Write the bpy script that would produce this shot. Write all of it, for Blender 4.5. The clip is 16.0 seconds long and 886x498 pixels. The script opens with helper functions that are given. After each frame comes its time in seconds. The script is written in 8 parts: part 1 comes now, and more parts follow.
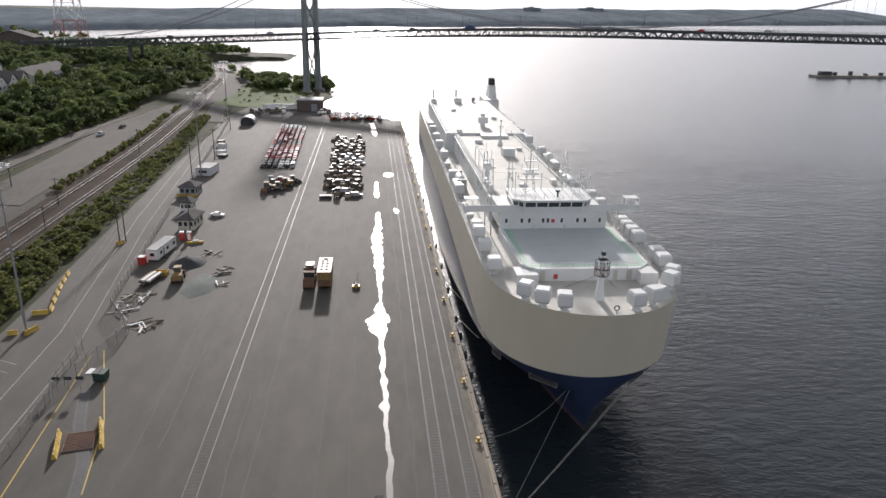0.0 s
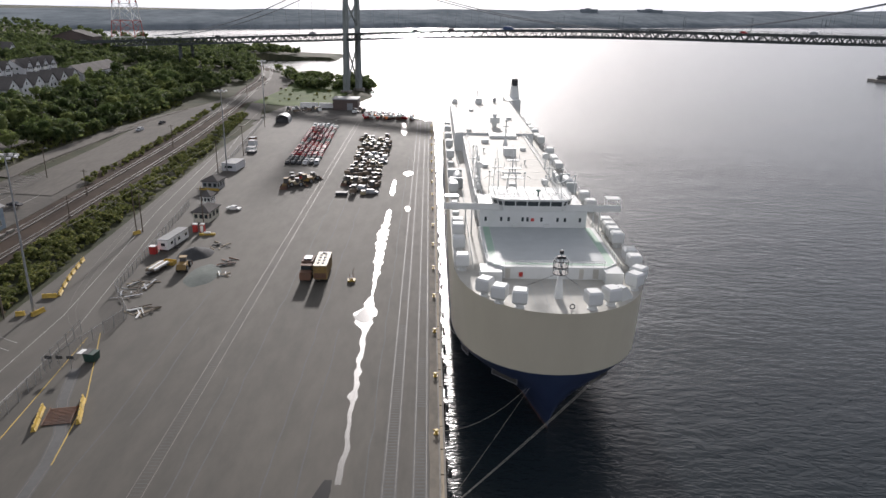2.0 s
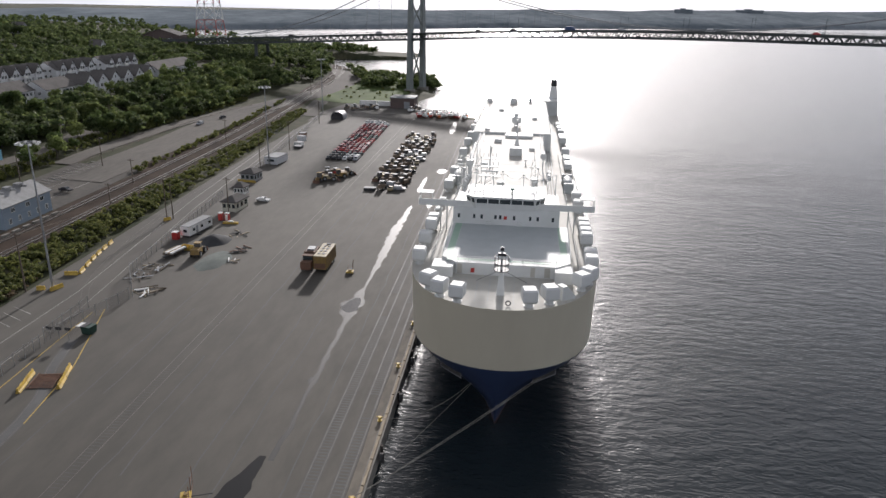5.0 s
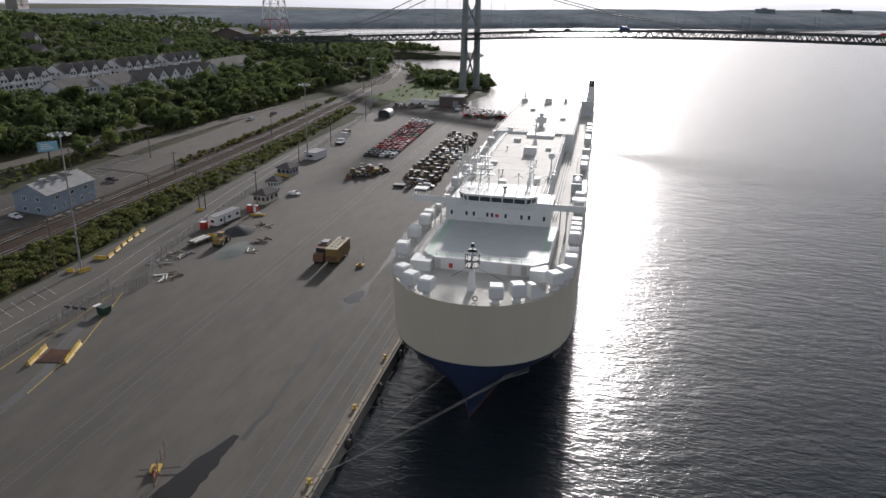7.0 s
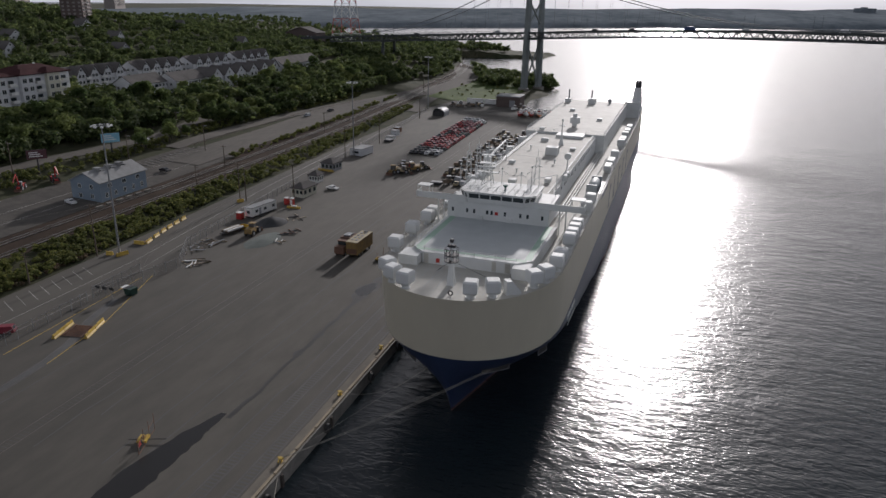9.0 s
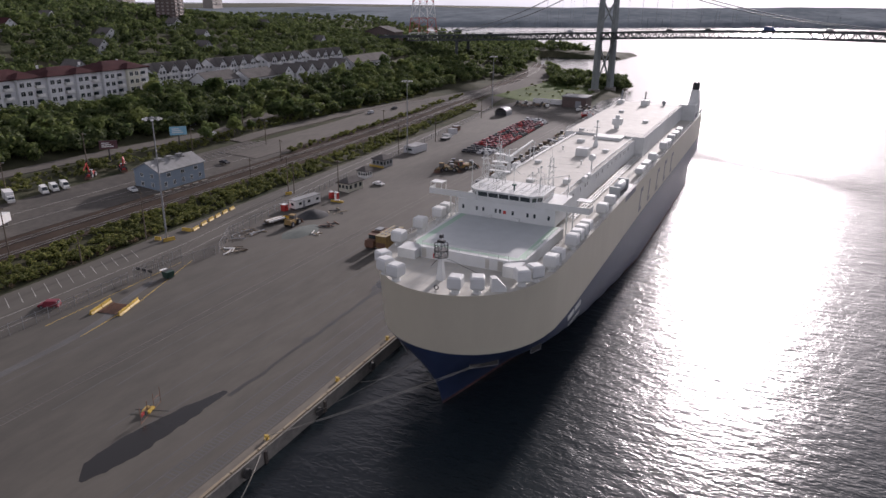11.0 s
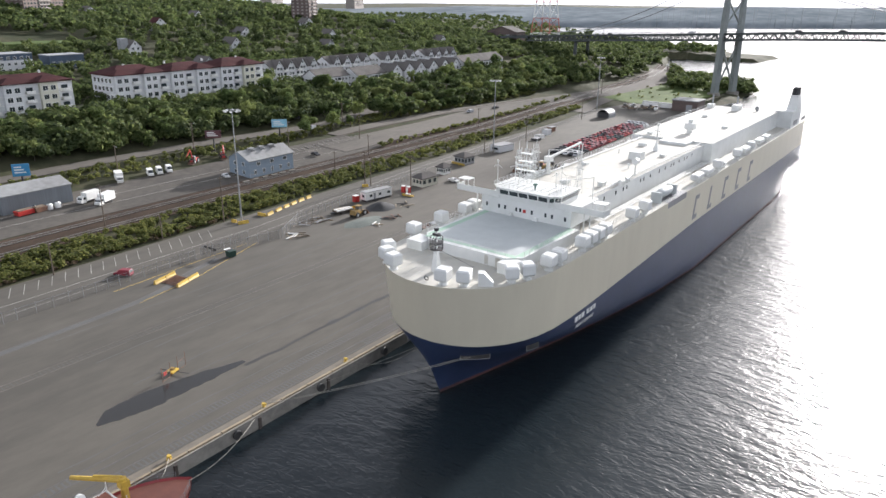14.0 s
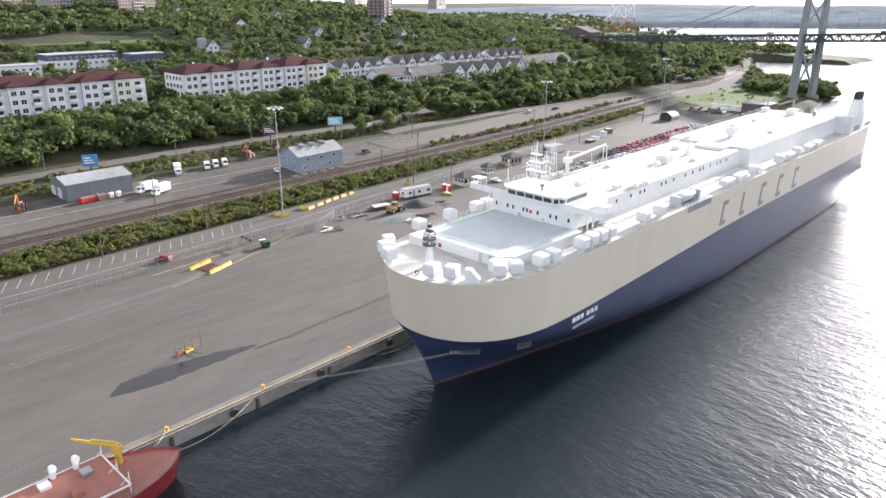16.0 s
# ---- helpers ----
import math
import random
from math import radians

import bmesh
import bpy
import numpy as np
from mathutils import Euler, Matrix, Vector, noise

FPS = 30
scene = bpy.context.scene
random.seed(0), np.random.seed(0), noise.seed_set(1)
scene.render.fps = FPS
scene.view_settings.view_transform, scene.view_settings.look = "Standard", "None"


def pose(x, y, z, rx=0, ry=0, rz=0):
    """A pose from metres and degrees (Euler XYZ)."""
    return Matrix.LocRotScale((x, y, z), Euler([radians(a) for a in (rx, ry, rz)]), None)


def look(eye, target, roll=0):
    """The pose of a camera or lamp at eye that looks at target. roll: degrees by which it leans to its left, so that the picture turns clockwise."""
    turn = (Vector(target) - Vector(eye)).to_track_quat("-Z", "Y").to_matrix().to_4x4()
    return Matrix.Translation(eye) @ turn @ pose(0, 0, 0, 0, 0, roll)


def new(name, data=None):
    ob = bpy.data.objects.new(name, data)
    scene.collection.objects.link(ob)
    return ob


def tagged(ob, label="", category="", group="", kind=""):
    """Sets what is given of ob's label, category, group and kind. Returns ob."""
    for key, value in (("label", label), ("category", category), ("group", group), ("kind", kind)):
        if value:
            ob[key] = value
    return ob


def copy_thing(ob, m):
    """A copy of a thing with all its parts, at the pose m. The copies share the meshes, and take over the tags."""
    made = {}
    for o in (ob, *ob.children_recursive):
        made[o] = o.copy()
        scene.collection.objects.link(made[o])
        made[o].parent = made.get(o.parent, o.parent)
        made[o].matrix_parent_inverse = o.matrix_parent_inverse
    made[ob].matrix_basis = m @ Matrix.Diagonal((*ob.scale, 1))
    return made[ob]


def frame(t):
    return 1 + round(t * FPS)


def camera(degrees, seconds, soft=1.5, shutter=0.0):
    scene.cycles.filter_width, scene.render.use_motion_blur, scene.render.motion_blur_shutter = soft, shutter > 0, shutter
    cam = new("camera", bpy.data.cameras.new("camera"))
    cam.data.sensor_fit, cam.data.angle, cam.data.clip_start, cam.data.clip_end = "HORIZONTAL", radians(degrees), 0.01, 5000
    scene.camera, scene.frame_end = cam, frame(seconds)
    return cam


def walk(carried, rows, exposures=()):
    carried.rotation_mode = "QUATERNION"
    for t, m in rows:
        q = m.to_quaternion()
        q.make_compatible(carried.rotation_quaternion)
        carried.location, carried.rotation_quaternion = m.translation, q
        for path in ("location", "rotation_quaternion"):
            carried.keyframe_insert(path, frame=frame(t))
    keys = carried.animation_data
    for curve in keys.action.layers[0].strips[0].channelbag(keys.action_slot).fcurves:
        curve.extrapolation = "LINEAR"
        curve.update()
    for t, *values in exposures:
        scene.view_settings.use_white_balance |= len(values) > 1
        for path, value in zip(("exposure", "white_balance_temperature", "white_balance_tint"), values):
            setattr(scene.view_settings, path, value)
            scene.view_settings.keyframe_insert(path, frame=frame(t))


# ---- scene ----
cam = camera(64.1, 16.0)
PATH = [
    (0.0, (-6.745, -1.981, 62.241), (3.046, 92.006, 29.522), 1.16),
    (0.5, (-3.431, -2.886, 62.196), (4.322, 91.303, 29.510), 1.14),
    (1.0, (-0.091, -3.697, 62.210), (5.814, 90.629, 29.533), 1.16),
    (1.5, (3.276, -4.414, 62.259), (7.419, 90.003, 29.576), 1.18),
    (2.0, (6.673, -5.040, 62.324), (9.066, 89.432, 29.625), 1.21),
    (2.5, (10.100, -5.578, 62.395), (10.707, 88.914, 29.672), 1.22),
    (3.0, (13.557, -6.031, 62.463), (12.315, 88.445, 29.711), 1.22),
    (3.5, (17.044, -6.403, 62.525), (13.873, 88.017, 29.741), 1.22),
    (4.0, (20.560, -6.698, 62.580), (15.377, 87.621, 29.762), 1.21),
    (6.5, (38.495, -7.101, 62.842), (22.129, 85.851, 29.794), 1.11),
    (7.0, (42.131, -6.971, 62.913), (23.345, 85.501, 29.808), 1.10),
    (7.5, (45.774, -6.768, 62.997), (24.517, 85.146, 29.829), 1.08),
    (8.0, (49.419, -6.486, 63.094), (25.643, 84.783, 29.860), 1.06),
    (8.5, (53.063, -6.123, 63.203), (26.719, 84.414, 29.900), 1.04),
    (9.0, (56.700, -5.672, 63.323), (27.745, 84.037, 29.950), 1.02),
    (11.5, (74.639, -1.906, 63.969), (32.157, 82.116, 30.270), 0.81),
    (12.0, (78.150, -0.816, 64.080), (32.948, 81.754, 30.331), 0.76),
    (12.5, (81.629, 0.391, 64.178), (33.742, 81.416, 30.387), 0.71),
    (13.0, (85.074, 1.714, 64.264), (34.558, 81.111, 30.438), 0.67),
    (13.5, (88.484, 3.147, 64.341), (35.415, 80.849, 30.486), 0.63),
    (14.0, (91.859, 4.680, 64.416), (36.334, 80.636, 30.539), 0.59),
    (14.5, (95.201, 6.299, 64.502), (37.331, 80.476, 30.606), 0.56),
    (15.0, (98.511, 7.984, 64.618), (38.419, 80.362, 30.701), 0.51),
    (15.5, (101.795, 9.708, 64.788), (39.603, 80.278, 30.845), 0.43),
    (16.0, (105.056, 11.436, 65.048), (40.879, 80.186, 31.066), 0.30),
]
EXPOSURES = [(0.0, 0.42, 6350, 15), (4.2, 0.28, 6300, 15), (6.5, 0.12, 6250, 14), (8.0, -0.25, 6200, 15), (9.2, -0.46, 6200, 16), (11.3, 0.2, 6300, 25), (12.5, 0.5, 6250, 27), (13.2, 0.85, 6250, 17), (14.5, 1.35, 6230, 13), (16.0, 1.72, 6200, 17)]
walk(cam, [(t, look(eye, target, roll)) for t, eye, target, roll in PATH], EXPOSURES)

# ---------- world, sun, exposure ----------
SUN_EL, SUN_AZ = radians(16.5), radians(-0.6)
world = bpy.data.worlds.new("sky")
scene.world = world
world.use_nodes = True
wn, wl = world.node_tree.nodes, world.node_tree.links
wn.clear()
w_out = wn.new("ShaderNodeOutputWorld")
w_bg = wn.new("ShaderNodeBackground")
w_sky = wn.new("ShaderNodeTexSky")
w_sky.sky_type = "NISHITA"
w_sky.sun_disc = False
w_sky.sun_elevation, w_sky.sun_rotation = SUN_EL, SUN_AZ
w_sky.air_density, w_sky.dust_density, w_sky.ozone_density = 1.0, 4.0, 1.0
w_tc = wn.new("ShaderNodeTexCoord")
w_map = wn.new("ShaderNodeMapping")
w_map.inputs["Scale"].default_value = (1.6, 1.6, 9.0)
w_noise = wn.new("ShaderNodeTexNoise")
w_noise.inputs["Scale"].default_value = 2.2
w_noise.inputs["Detail"].default_value = 6.0
w_ramp = wn.new("ShaderNodeValToRGB")
w_ramp.color_ramp.elements[0].position, w_ramp.color_ramp.elements[0].color = 0.3, (3.3, 3.5, 3.85, 1)
w_ramp.color_ramp.elements[1].position, w_ramp.color_ramp.elements[1].color = 0.72, (7.3, 7.6, 8.1, 1)
w_mix = wn.new("ShaderNodeMixRGB")
w_mix.blend_type = "ADD"
w_mix.inputs["Fac"].default_value = 1.0
w_hs = wn.new("ShaderNodeHueSaturation")
w_hs.inputs["Saturation"].default_value, w_hs.inputs["Value"].default_value = 0.3, 0.42
wl.new(w_tc.outputs["Generated"], w_map.inputs["Vector"])
wl.new(w_map.outputs["Vector"], w_noise.inputs["Vector"])
wl.new(w_noise.outputs["Fac"], w_ramp.inputs["Fac"])
wl.new(w_sky.outputs["Color"], w_hs.inputs["Color"])
wl.new(w_hs.outputs["Color"], w_mix.inputs["Color1"])
w_sep, w_fall, w_mul = wn.new("ShaderNodeSeparateXYZ"), wn.new("ShaderNodeMapRange"), wn.new("ShaderNodeMixRGB")
w_mul.blend_type = "MULTIPLY"
w_mul.inputs["Fac"].default_value = 1.0
w_fall.inputs["From Min"].default_value, w_fall.inputs["From Max"].default_value = 0.0, 0.85
w_fall.inputs["To Min"].default_value, w_fall.inputs["To Max"].default_value = 1.32, 0.32
wl.new(w_tc.outputs["Generated"], w_sep.inputs["Vector"])
wl.new(w_sep.outputs["Z"], w_fall.inputs["Value"])
wl.new(w_ramp.outputs["Color"], w_mul.inputs["Color1"])
wl.new(w_fall.outputs["Result"], w_mul.inputs["Color2"])
wl.new(w_mul.outputs["Color"], w_mix.inputs["Color2"])
wl.new(w_mix.outputs["Color"], w_bg.inputs["Color"])
w_bg.inputs["Strength"].default_value = 0.085
wl.new(w_bg.outputs["Background"], w_out.inputs["Surface"])

sun_data = bpy.data.lights.new("sun", "SUN")
sun_data.energy, sun_data.angle, sun_data.color = 4.2, radians(2.4), (1.0, 0.95, 0.88)
sun_ob = new("sun", sun_data)
sun_ob.matrix_world = look((math.sin(SUN_AZ) * math.cos(SUN_EL) * 100, math.cos(SUN_AZ) * math.cos(SUN_EL) * 100, math.sin(SUN_EL) * 100), (0, 0, 0))


# ---------- materials ----------
def mat(name, c1, c2=None, scale=1.0, rough=0.7, bump=0.0, metal=0.0, stretch=(1, 1, 1), vary=0.0, island=False, coarse=0.0, spec=0.5, clear=0.0):
    """A surface of two tones mixed by fine and coarse noise, with relief; vary: brightness from piece to piece."""
    m = bpy.data.materials.new(name)
    m.use_nodes = True
    n, l = m.node_tree.nodes, m.node_tree.links
    b = n["Principled BSDF"]
    c2 = c2 or tuple(v * 0.8 for v in c1)
    tc, mp = n.new("ShaderNodeTexCoord"), n.new("ShaderNodeMapping")
    mp.inputs["Scale"].default_value = stretch
    l.new(tc.outputs["Object"], mp.inputs["Vector"])
    fine = n.new("ShaderNodeTexNoise")
    fine.inputs["Scale"].default_value, fine.inputs["Detail"].default_value, fine.inputs["Roughness"].default_value = scale, 6.0, 0.65
    l.new(mp.outputs["Vector"], fine.inputs["Vector"])
    big = n.new("ShaderNodeTexNoise")
    big.inputs["Scale"].default_value, big.inputs["Detail"].default_value = coarse or scale * 0.11, 3.0
    l.new(mp.outputs["Vector"], big.inputs["Vector"])
    add = n.new("ShaderNodeMath")
    add.operation = "ADD"
    l.new(fine.outputs["Fac"], add.inputs[0])
    l.new(big.outputs["Fac"], add.inputs[1])
    rng = n.new("ShaderNodeMapRange")
    rng.inputs["From Min"].default_value, rng.inputs["From Max"].default_value = 0.75, 1.25
    l.new(add.outputs[0], rng.inputs["Value"])
    mix = n.new("ShaderNodeMixRGB")
    mix.inputs["Color1"].default_value, mix.inputs["Color2"].default_value = (*c1, 1), (*c2, 1)
    l.new(rng.outputs["Result"], mix.inputs["Fac"])
    out = mix.outputs["Color"]
    if vary:
        if island:
            src = n.new("ShaderNodeNewGeometry").outputs["Random Per Island"]
        else:
            src = n.new("ShaderNodeObjectInfo").outputs["Random"]
        hs = n.new("ShaderNodeHueSaturation")
        v = n.new("ShaderNodeMapRange")
        v.inputs["To Min"].default_value, v.inputs["To Max"].default_value = 1 - vary, 1 + vary
        l.new(src, v.inputs["Value"])
        l.new(v.outputs["Result"], hs.inputs["Value"])
        h = n.new("ShaderNodeMapRange")
        h.inputs["To Min"].default_value, h.inputs["To Max"].default_value = 0.5 + 0.05 * vary, 0.5 - 0.07 * vary
        l.new(src, h.inputs["Value"])
        l.new(h.outputs["Result"], hs.inputs["Hue"])
        l.new(out, hs.inputs["Color"])
        out = hs.outputs["Color"]
    l.new(out, b.inputs["Base Color"])
    b.inputs["Roughness"].default_value, b.inputs["Metallic"].default_value = rough, metal
    b.inputs["Specular IOR Level"].default_value = spec
    if clear:
        b.inputs["Coat Weight"].default_value = clear
    if bump:
        bp = n.new("ShaderNodeBump")
        bp.inputs["Strength"].default_value, bp.inputs["Distance"].default_value = min(1.0, bump), 0.05
        l.new(fine.outputs["Fac"], bp.inputs["Height"])
        l.new(bp.outputs["Normal"], b.inputs["Normal"])
    return m


def leaf_mat(name, c1, c2, island):
    m = mat(name, c1, c2, 0.35, 0.75, 0.0, vary=0.42, island=island, spec=0.25)
    n, l = m.node_tree.nodes, m.node_tree.links
    b = n["Principled BSDF"]
    colour = b.inputs["Base Color"].links[0].from_socket
    tr, ms = n.new("ShaderNodeBsdfTranslucent"), n.new("ShaderNodeMixShader")
    ms.inputs["Fac"].default_value = 0.58
    l.new(colour, tr.inputs["Color"])
    l.new(b.outputs["BSDF"], ms.inputs[1])
    l.new(tr.outputs["BSDF"], ms.inputs[2])
    l.new(ms.outputs["Shader"], n["Material Output"].inputs["Surface"])
    return m


def water_mat(name, base, rough, waves):
    m = bpy.data.materials.new(name)
    m.use_nodes = True
    n, l = m.node_tree.nodes, m.node_tree.links
    b = n["Principled BSDF"]
    b.inputs["Base Color"].default_value, b.inputs["Roughness"].default_value, b.inputs["IOR"].default_value = (*base, 1), rough, 1.33
    tc = n.new("ShaderNodeTexCoord")
    last = None
    for scale, stretch, strength, dist in waves:
        mp, ns, bp = n.new("ShaderNodeMapping"), n.new("ShaderNodeTexNoise"), n.new("ShaderNodeBump")
        mp.inputs["Scale"].default_value = stretch
        mp.inputs["Rotation"].default_value = (0, 0, radians(14))
        ns.inputs["Scale"].default_value, ns.inputs["Detail"].default_value = scale, 3.0
        bp.inputs["Strength"].default_value, bp.inputs["Distance"].default_value = strength, dist
        l.new(tc.outputs["Object"], mp.inputs["Vector"])
        l.new(mp.outputs["Vector"], ns.inputs["Vector"])
        l.new(ns.outputs["Fac"], bp.inputs["Height"])
        if last:
            l.new(last.outputs["Normal"], bp.inputs["Normal"])
        last = bp
    if last:
        l.new(last.outputs["Normal"], b.inputs["Normal"])
    return m


def glass_mat(name, tint, rough=0.08):
    m = bpy.data.materials.new(name)
    m.use_nodes = True
    b = m.node_tree.nodes["Principled BSDF"]
    b.inputs["Base Color"].default_value, b.inputs["Roughness"].default_value = (*tint, 1), rough
    b.inputs["Specular IOR Level"].default_value = 0.8
    return m


def mesh_mat(name, colour, solid):
    """Chain-link netting seen from afar: mostly see-through."""
    m = bpy.data.materials.new(name)
    m.use_nodes = True
    n, l = m.node_tree.nodes, m.node_tree.links
    b = n["Principled BSDF"]
    b.inputs["Base Color"].default_value, b.inputs["Metallic"].default_value, b.inputs["Roughness"].default_value = (*colour, 1), 0.6, 0.5
    t, ms = n.new("ShaderNodeBsdfTransparent"), n.new("ShaderNodeMixShader")
    ms.inputs["Fac"].default_value = solid
    l.new(t.outputs["BSDF"], ms.inputs[1])
    l.new(b.outputs["BSDF"], ms.inputs[2])
    l.new(ms.outputs["Shader"], n["Material Output"].inputs["Surface"])
    return m


ASPHALT = mat("worn_asphalt", (0.106, 0.097, 0.082), (0.069, 0.064, 0.055), 0.3, 0.85, 0.12, stretch=(1.0, 0.3, 1), coarse=0.028, spec=0.35)
ROAD = mat("pale_asphalt", (0.15, 0.138, 0.122), (0.1, 0.093, 0.084), 0.8, 0.95, 0.2, stretch=(1, 0.2, 1), coarse=0.04, spec=0.12)
PATCH = mat("fresh_patch", (0.10, 0.10, 0.098), (0.075, 0.075, 0.073), 1.2, 0.85, 0.1)
CONCRETE = mat("quay_concrete", (0.27, 0.255, 0.225), (0.145, 0.135, 0.12), 0.7, 0.85, 0.4, coarse=0.12)
DUSTY = mat("dusty_concrete", (0.21, 0.185, 0.15), (0.1, 0.092, 0.08), 0.5, 0.9, 0.2, coarse=0.09, stretch=(1, 0.5, 1), spec=0.25)
TIMBER = mat("weathered_timber", (0.36, 0.3, 0.21), (0.2, 0.16, 0.11), 1.2, 0.85, 0.4, stretch=(4, 0.4, 1))
SCRUB = leaf_mat("dry_scrub", (0.17, 0.13, 0.085), (0.1, 0.085, 0.05), True)
EARTH = mat("earth_and_grass", (0.078, 0.074, 0.046), (0.036, 0.044, 0.024), 0.16, 0.95, 0.5, coarse=0.02, spec=0.1)
GRASS = mat("meadow_grass", (0.11, 0.15, 0.05), (0.065, 0.095, 0.033), 0.25, 0.95, 0.5, coarse=0.04, spec=0.1)
BALLAST = mat("rail_ballast", (0.075, 0.055, 0.042), (0.036, 0.027, 0.022), 3.0, 0.97, 0.6, coarse=0.1, spec=0.06)
RAIL_HEAD = mat("polished_rail_head", (0.42, 0.4, 0.37), (0.3, 0.28, 0.26), 2.0, 0.4, 0.0, metal=0.7)
GRAVEL = mat("gravel_lot", (0.125, 0.115, 0.102), (0.078, 0.073, 0.067), 0.5, 0.95, 0.3, coarse=0.05, spec=0.1)
STEEL = mat("rail_steel", (0.15, 0.135, 0.115), (0.09, 0.08, 0.07), 2.0, 0.6, 0.0, spec=0.32)
FAINT = mat("worn_crane_rail", (0.17, 0.155, 0.135), (0.1, 0.092, 0.08), 1.5, 0.58, spec=0.36)
RUST = mat("rusty_steel", (0.2, 0.1, 0.06), (0.1, 0.06, 0.045), 1.5, 0.8, 0.3)
SLEEPER = mat("dark_sleeper", (0.09, 0.075, 0.06), (0.055, 0.045, 0.04), 2.0, 0.9)
LINE = mat("worn_line_paint", (0.46, 0.45, 0.42), (0.24, 0.23, 0.215), 1.5, 0.85, spec=0.15)
MACHINE_YELLOW = mat("dirty_machine_yellow", (0.33, 0.21, 0.055), (0.16, 0.105, 0.045), 1.2, 0.65, 0.2)
YELLOW = mat("yellow_paint", (0.6, 0.4, 0.055), (0.38, 0.26, 0.05), 1.2, 0.55, 0.1)
RUBBER = mat("black_rubber", (0.025, 0.025, 0.026), (0.04, 0.038, 0.036), 2.0, 0.8, 0.2)
WOOD_POLE = mat("wooden_pole", (0.13, 0.1, 0.075), (0.08, 0.065, 0.05), 1.5, 0.9, 0.2, stretch=(3, 3, 0.3))
GALV = mat("galvanised_steel", (0.36, 0.37, 0.38), (0.25, 0.26, 0.27), 1.5, 0.5, 0.0, metal=0.6)
DARK = mat("dark_metal", (0.05, 0.05, 0.052), (0.03, 0.03, 0.032), 2.0, 0.6)
NET = mesh_mat("chain_link", (0.25, 0.25, 0.25), 0.22)
PUDDLE = water_mat("rain_water", (0.045, 0.043, 0.04), 0.42, [(1.5, (0.6, 1, 1), 0.25, 0.05)])
STILL = water_mat("still_rain_water", (0.02, 0.019, 0.018), 0.2, [(1.2, (0.6, 1, 1), 0.08, 0.04)])
SEA = water_mat("harbour_water", (0.012, 0.018, 0.022), 0.22, [(0.07, (0.5, 1, 1), 0.2, 1.6), (0.55, (0.5, 1, 1), 0.42, 0.5), (2.2, (0.6, 1, 1), 0.55, 0.15)])
SHIP_WHITE = mat("ship_white_paint", (0.68, 0.69, 0.68), (0.58, 0.59, 0.57), 0.4, 0.6, 0.05, coarse=0.06)
DECK_WHITE = mat("pale_deck_paint", (0.54, 0.525, 0.475), (0.42, 0.405, 0.36), 0.35, 0.75, 0.08, coarse=0.05)
DECK_GREY = mat("grey_deck_paint", (0.47, 0.5, 0.5), (0.4, 0.43, 0.43), 0.4, 0.6, 0.06)
DECK_GREEN = mat("green_deck_paint", (0.3, 0.47, 0.36), (0.4, 0.53, 0.43), 0.4, 0.6)
HULL_TAN = mat("beige_hull_paint", (0.56, 0.52, 0.41), (0.51, 0.47, 0.37), 0.25, 0.45, 0.04, coarse=0.03, stretch=(1, 1, 0.3))
HULL_BLUE = mat("navy_hull_paint", (0.03, 0.046, 0.1), (0.024, 0.037, 0.08), 0.3, 0.4, 0.04, coarse=0.04)
HULL_RED = mat("boot_topping_red", (0.1, 0.04, 0.036), (0.06, 0.032, 0.032), 0.8, 0.6, 0.1)
SHIP_GREY = mat("grey_lettering", (0.2, 0.2, 0.21), (0.17, 0.17, 0.18), 0.5, 0.5)
WINDOW = glass_mat("dark_window_glass", (0.03, 0.04, 0.045))
RED = mat("red_paint", (0.5, 0.04, 0.03), (0.36, 0.03, 0.03), 1.0, 0.5)
ORANGE = mat("orange_paint", (0.75, 0.2, 0.03), (0.6, 0.15, 0.03), 1.0, 0.5)
WHITE = mat("white_paint", (0.78, 0.78, 0.76), (0.62, 0.62, 0.6), 0.8, 0.55)
GREY_PAINT = mat("grey_paint", (0.3, 0.31, 0.32), (0.22, 0.23, 0.24), 0.8, 0.6)
TRUSS_STEEL = mat("dark_truss_steel", (0.1, 0.11, 0.11), (0.07, 0.077, 0.077), 0.2, 0.95, 0.0, spec=0.1)
# tower steel: grey-green, its tone lifted to stand in for haze
BRIDGE_STEEL = mat("hazed_grey_green_steel", (0.24, 0.26, 0.255), (0.17, 0.19, 0.185), 0.2, 0.85, 0.05)
SIDING = mat("white_siding", (0.6, 0.61, 0.62), (0.5, 0.51, 0.53), 0.5, 0.7, 0.1, stretch=(0.3, 0.3, 3))
BEIGE_SIDING = mat("cream_siding", (0.58, 0.57, 0.47), (0.5, 0.49, 0.42), 0.5, 0.7, 0.1, stretch=(0.3, 0.3, 3))
BLUE_SIDING = mat("blue_grey_siding", (0.24, 0.3, 0.36), (0.18, 0.23, 0.28), 0.6, 0.7, 0.1, stretch=(0.3, 0.3, 3))
NAVY_SIDING = mat("navy_siding", (0.05, 0.08, 0.13), (0.04, 0.06, 0.09), 0.6, 0.7)
METAL_WALL = mat("grey_ribbed_steel", (0.2, 0.22, 0.24), (0.15, 0.165, 0.18), 0.5, 0.55, 0.1, metal=0.3, stretch=(5, 5, 0.2))
METAL_ROOF = mat("pale_metal_roof", (0.3, 0.31, 0.31), (0.2, 0.2, 0.2), 0.5, 0.7, 0.1, spec=0.25)
RED_ROOF = mat("dark_red_shingles", (0.07, 0.028, 0.029), (0.045, 0.02, 0.021), 1.4, 0.95, 0.4, spec=0.1)
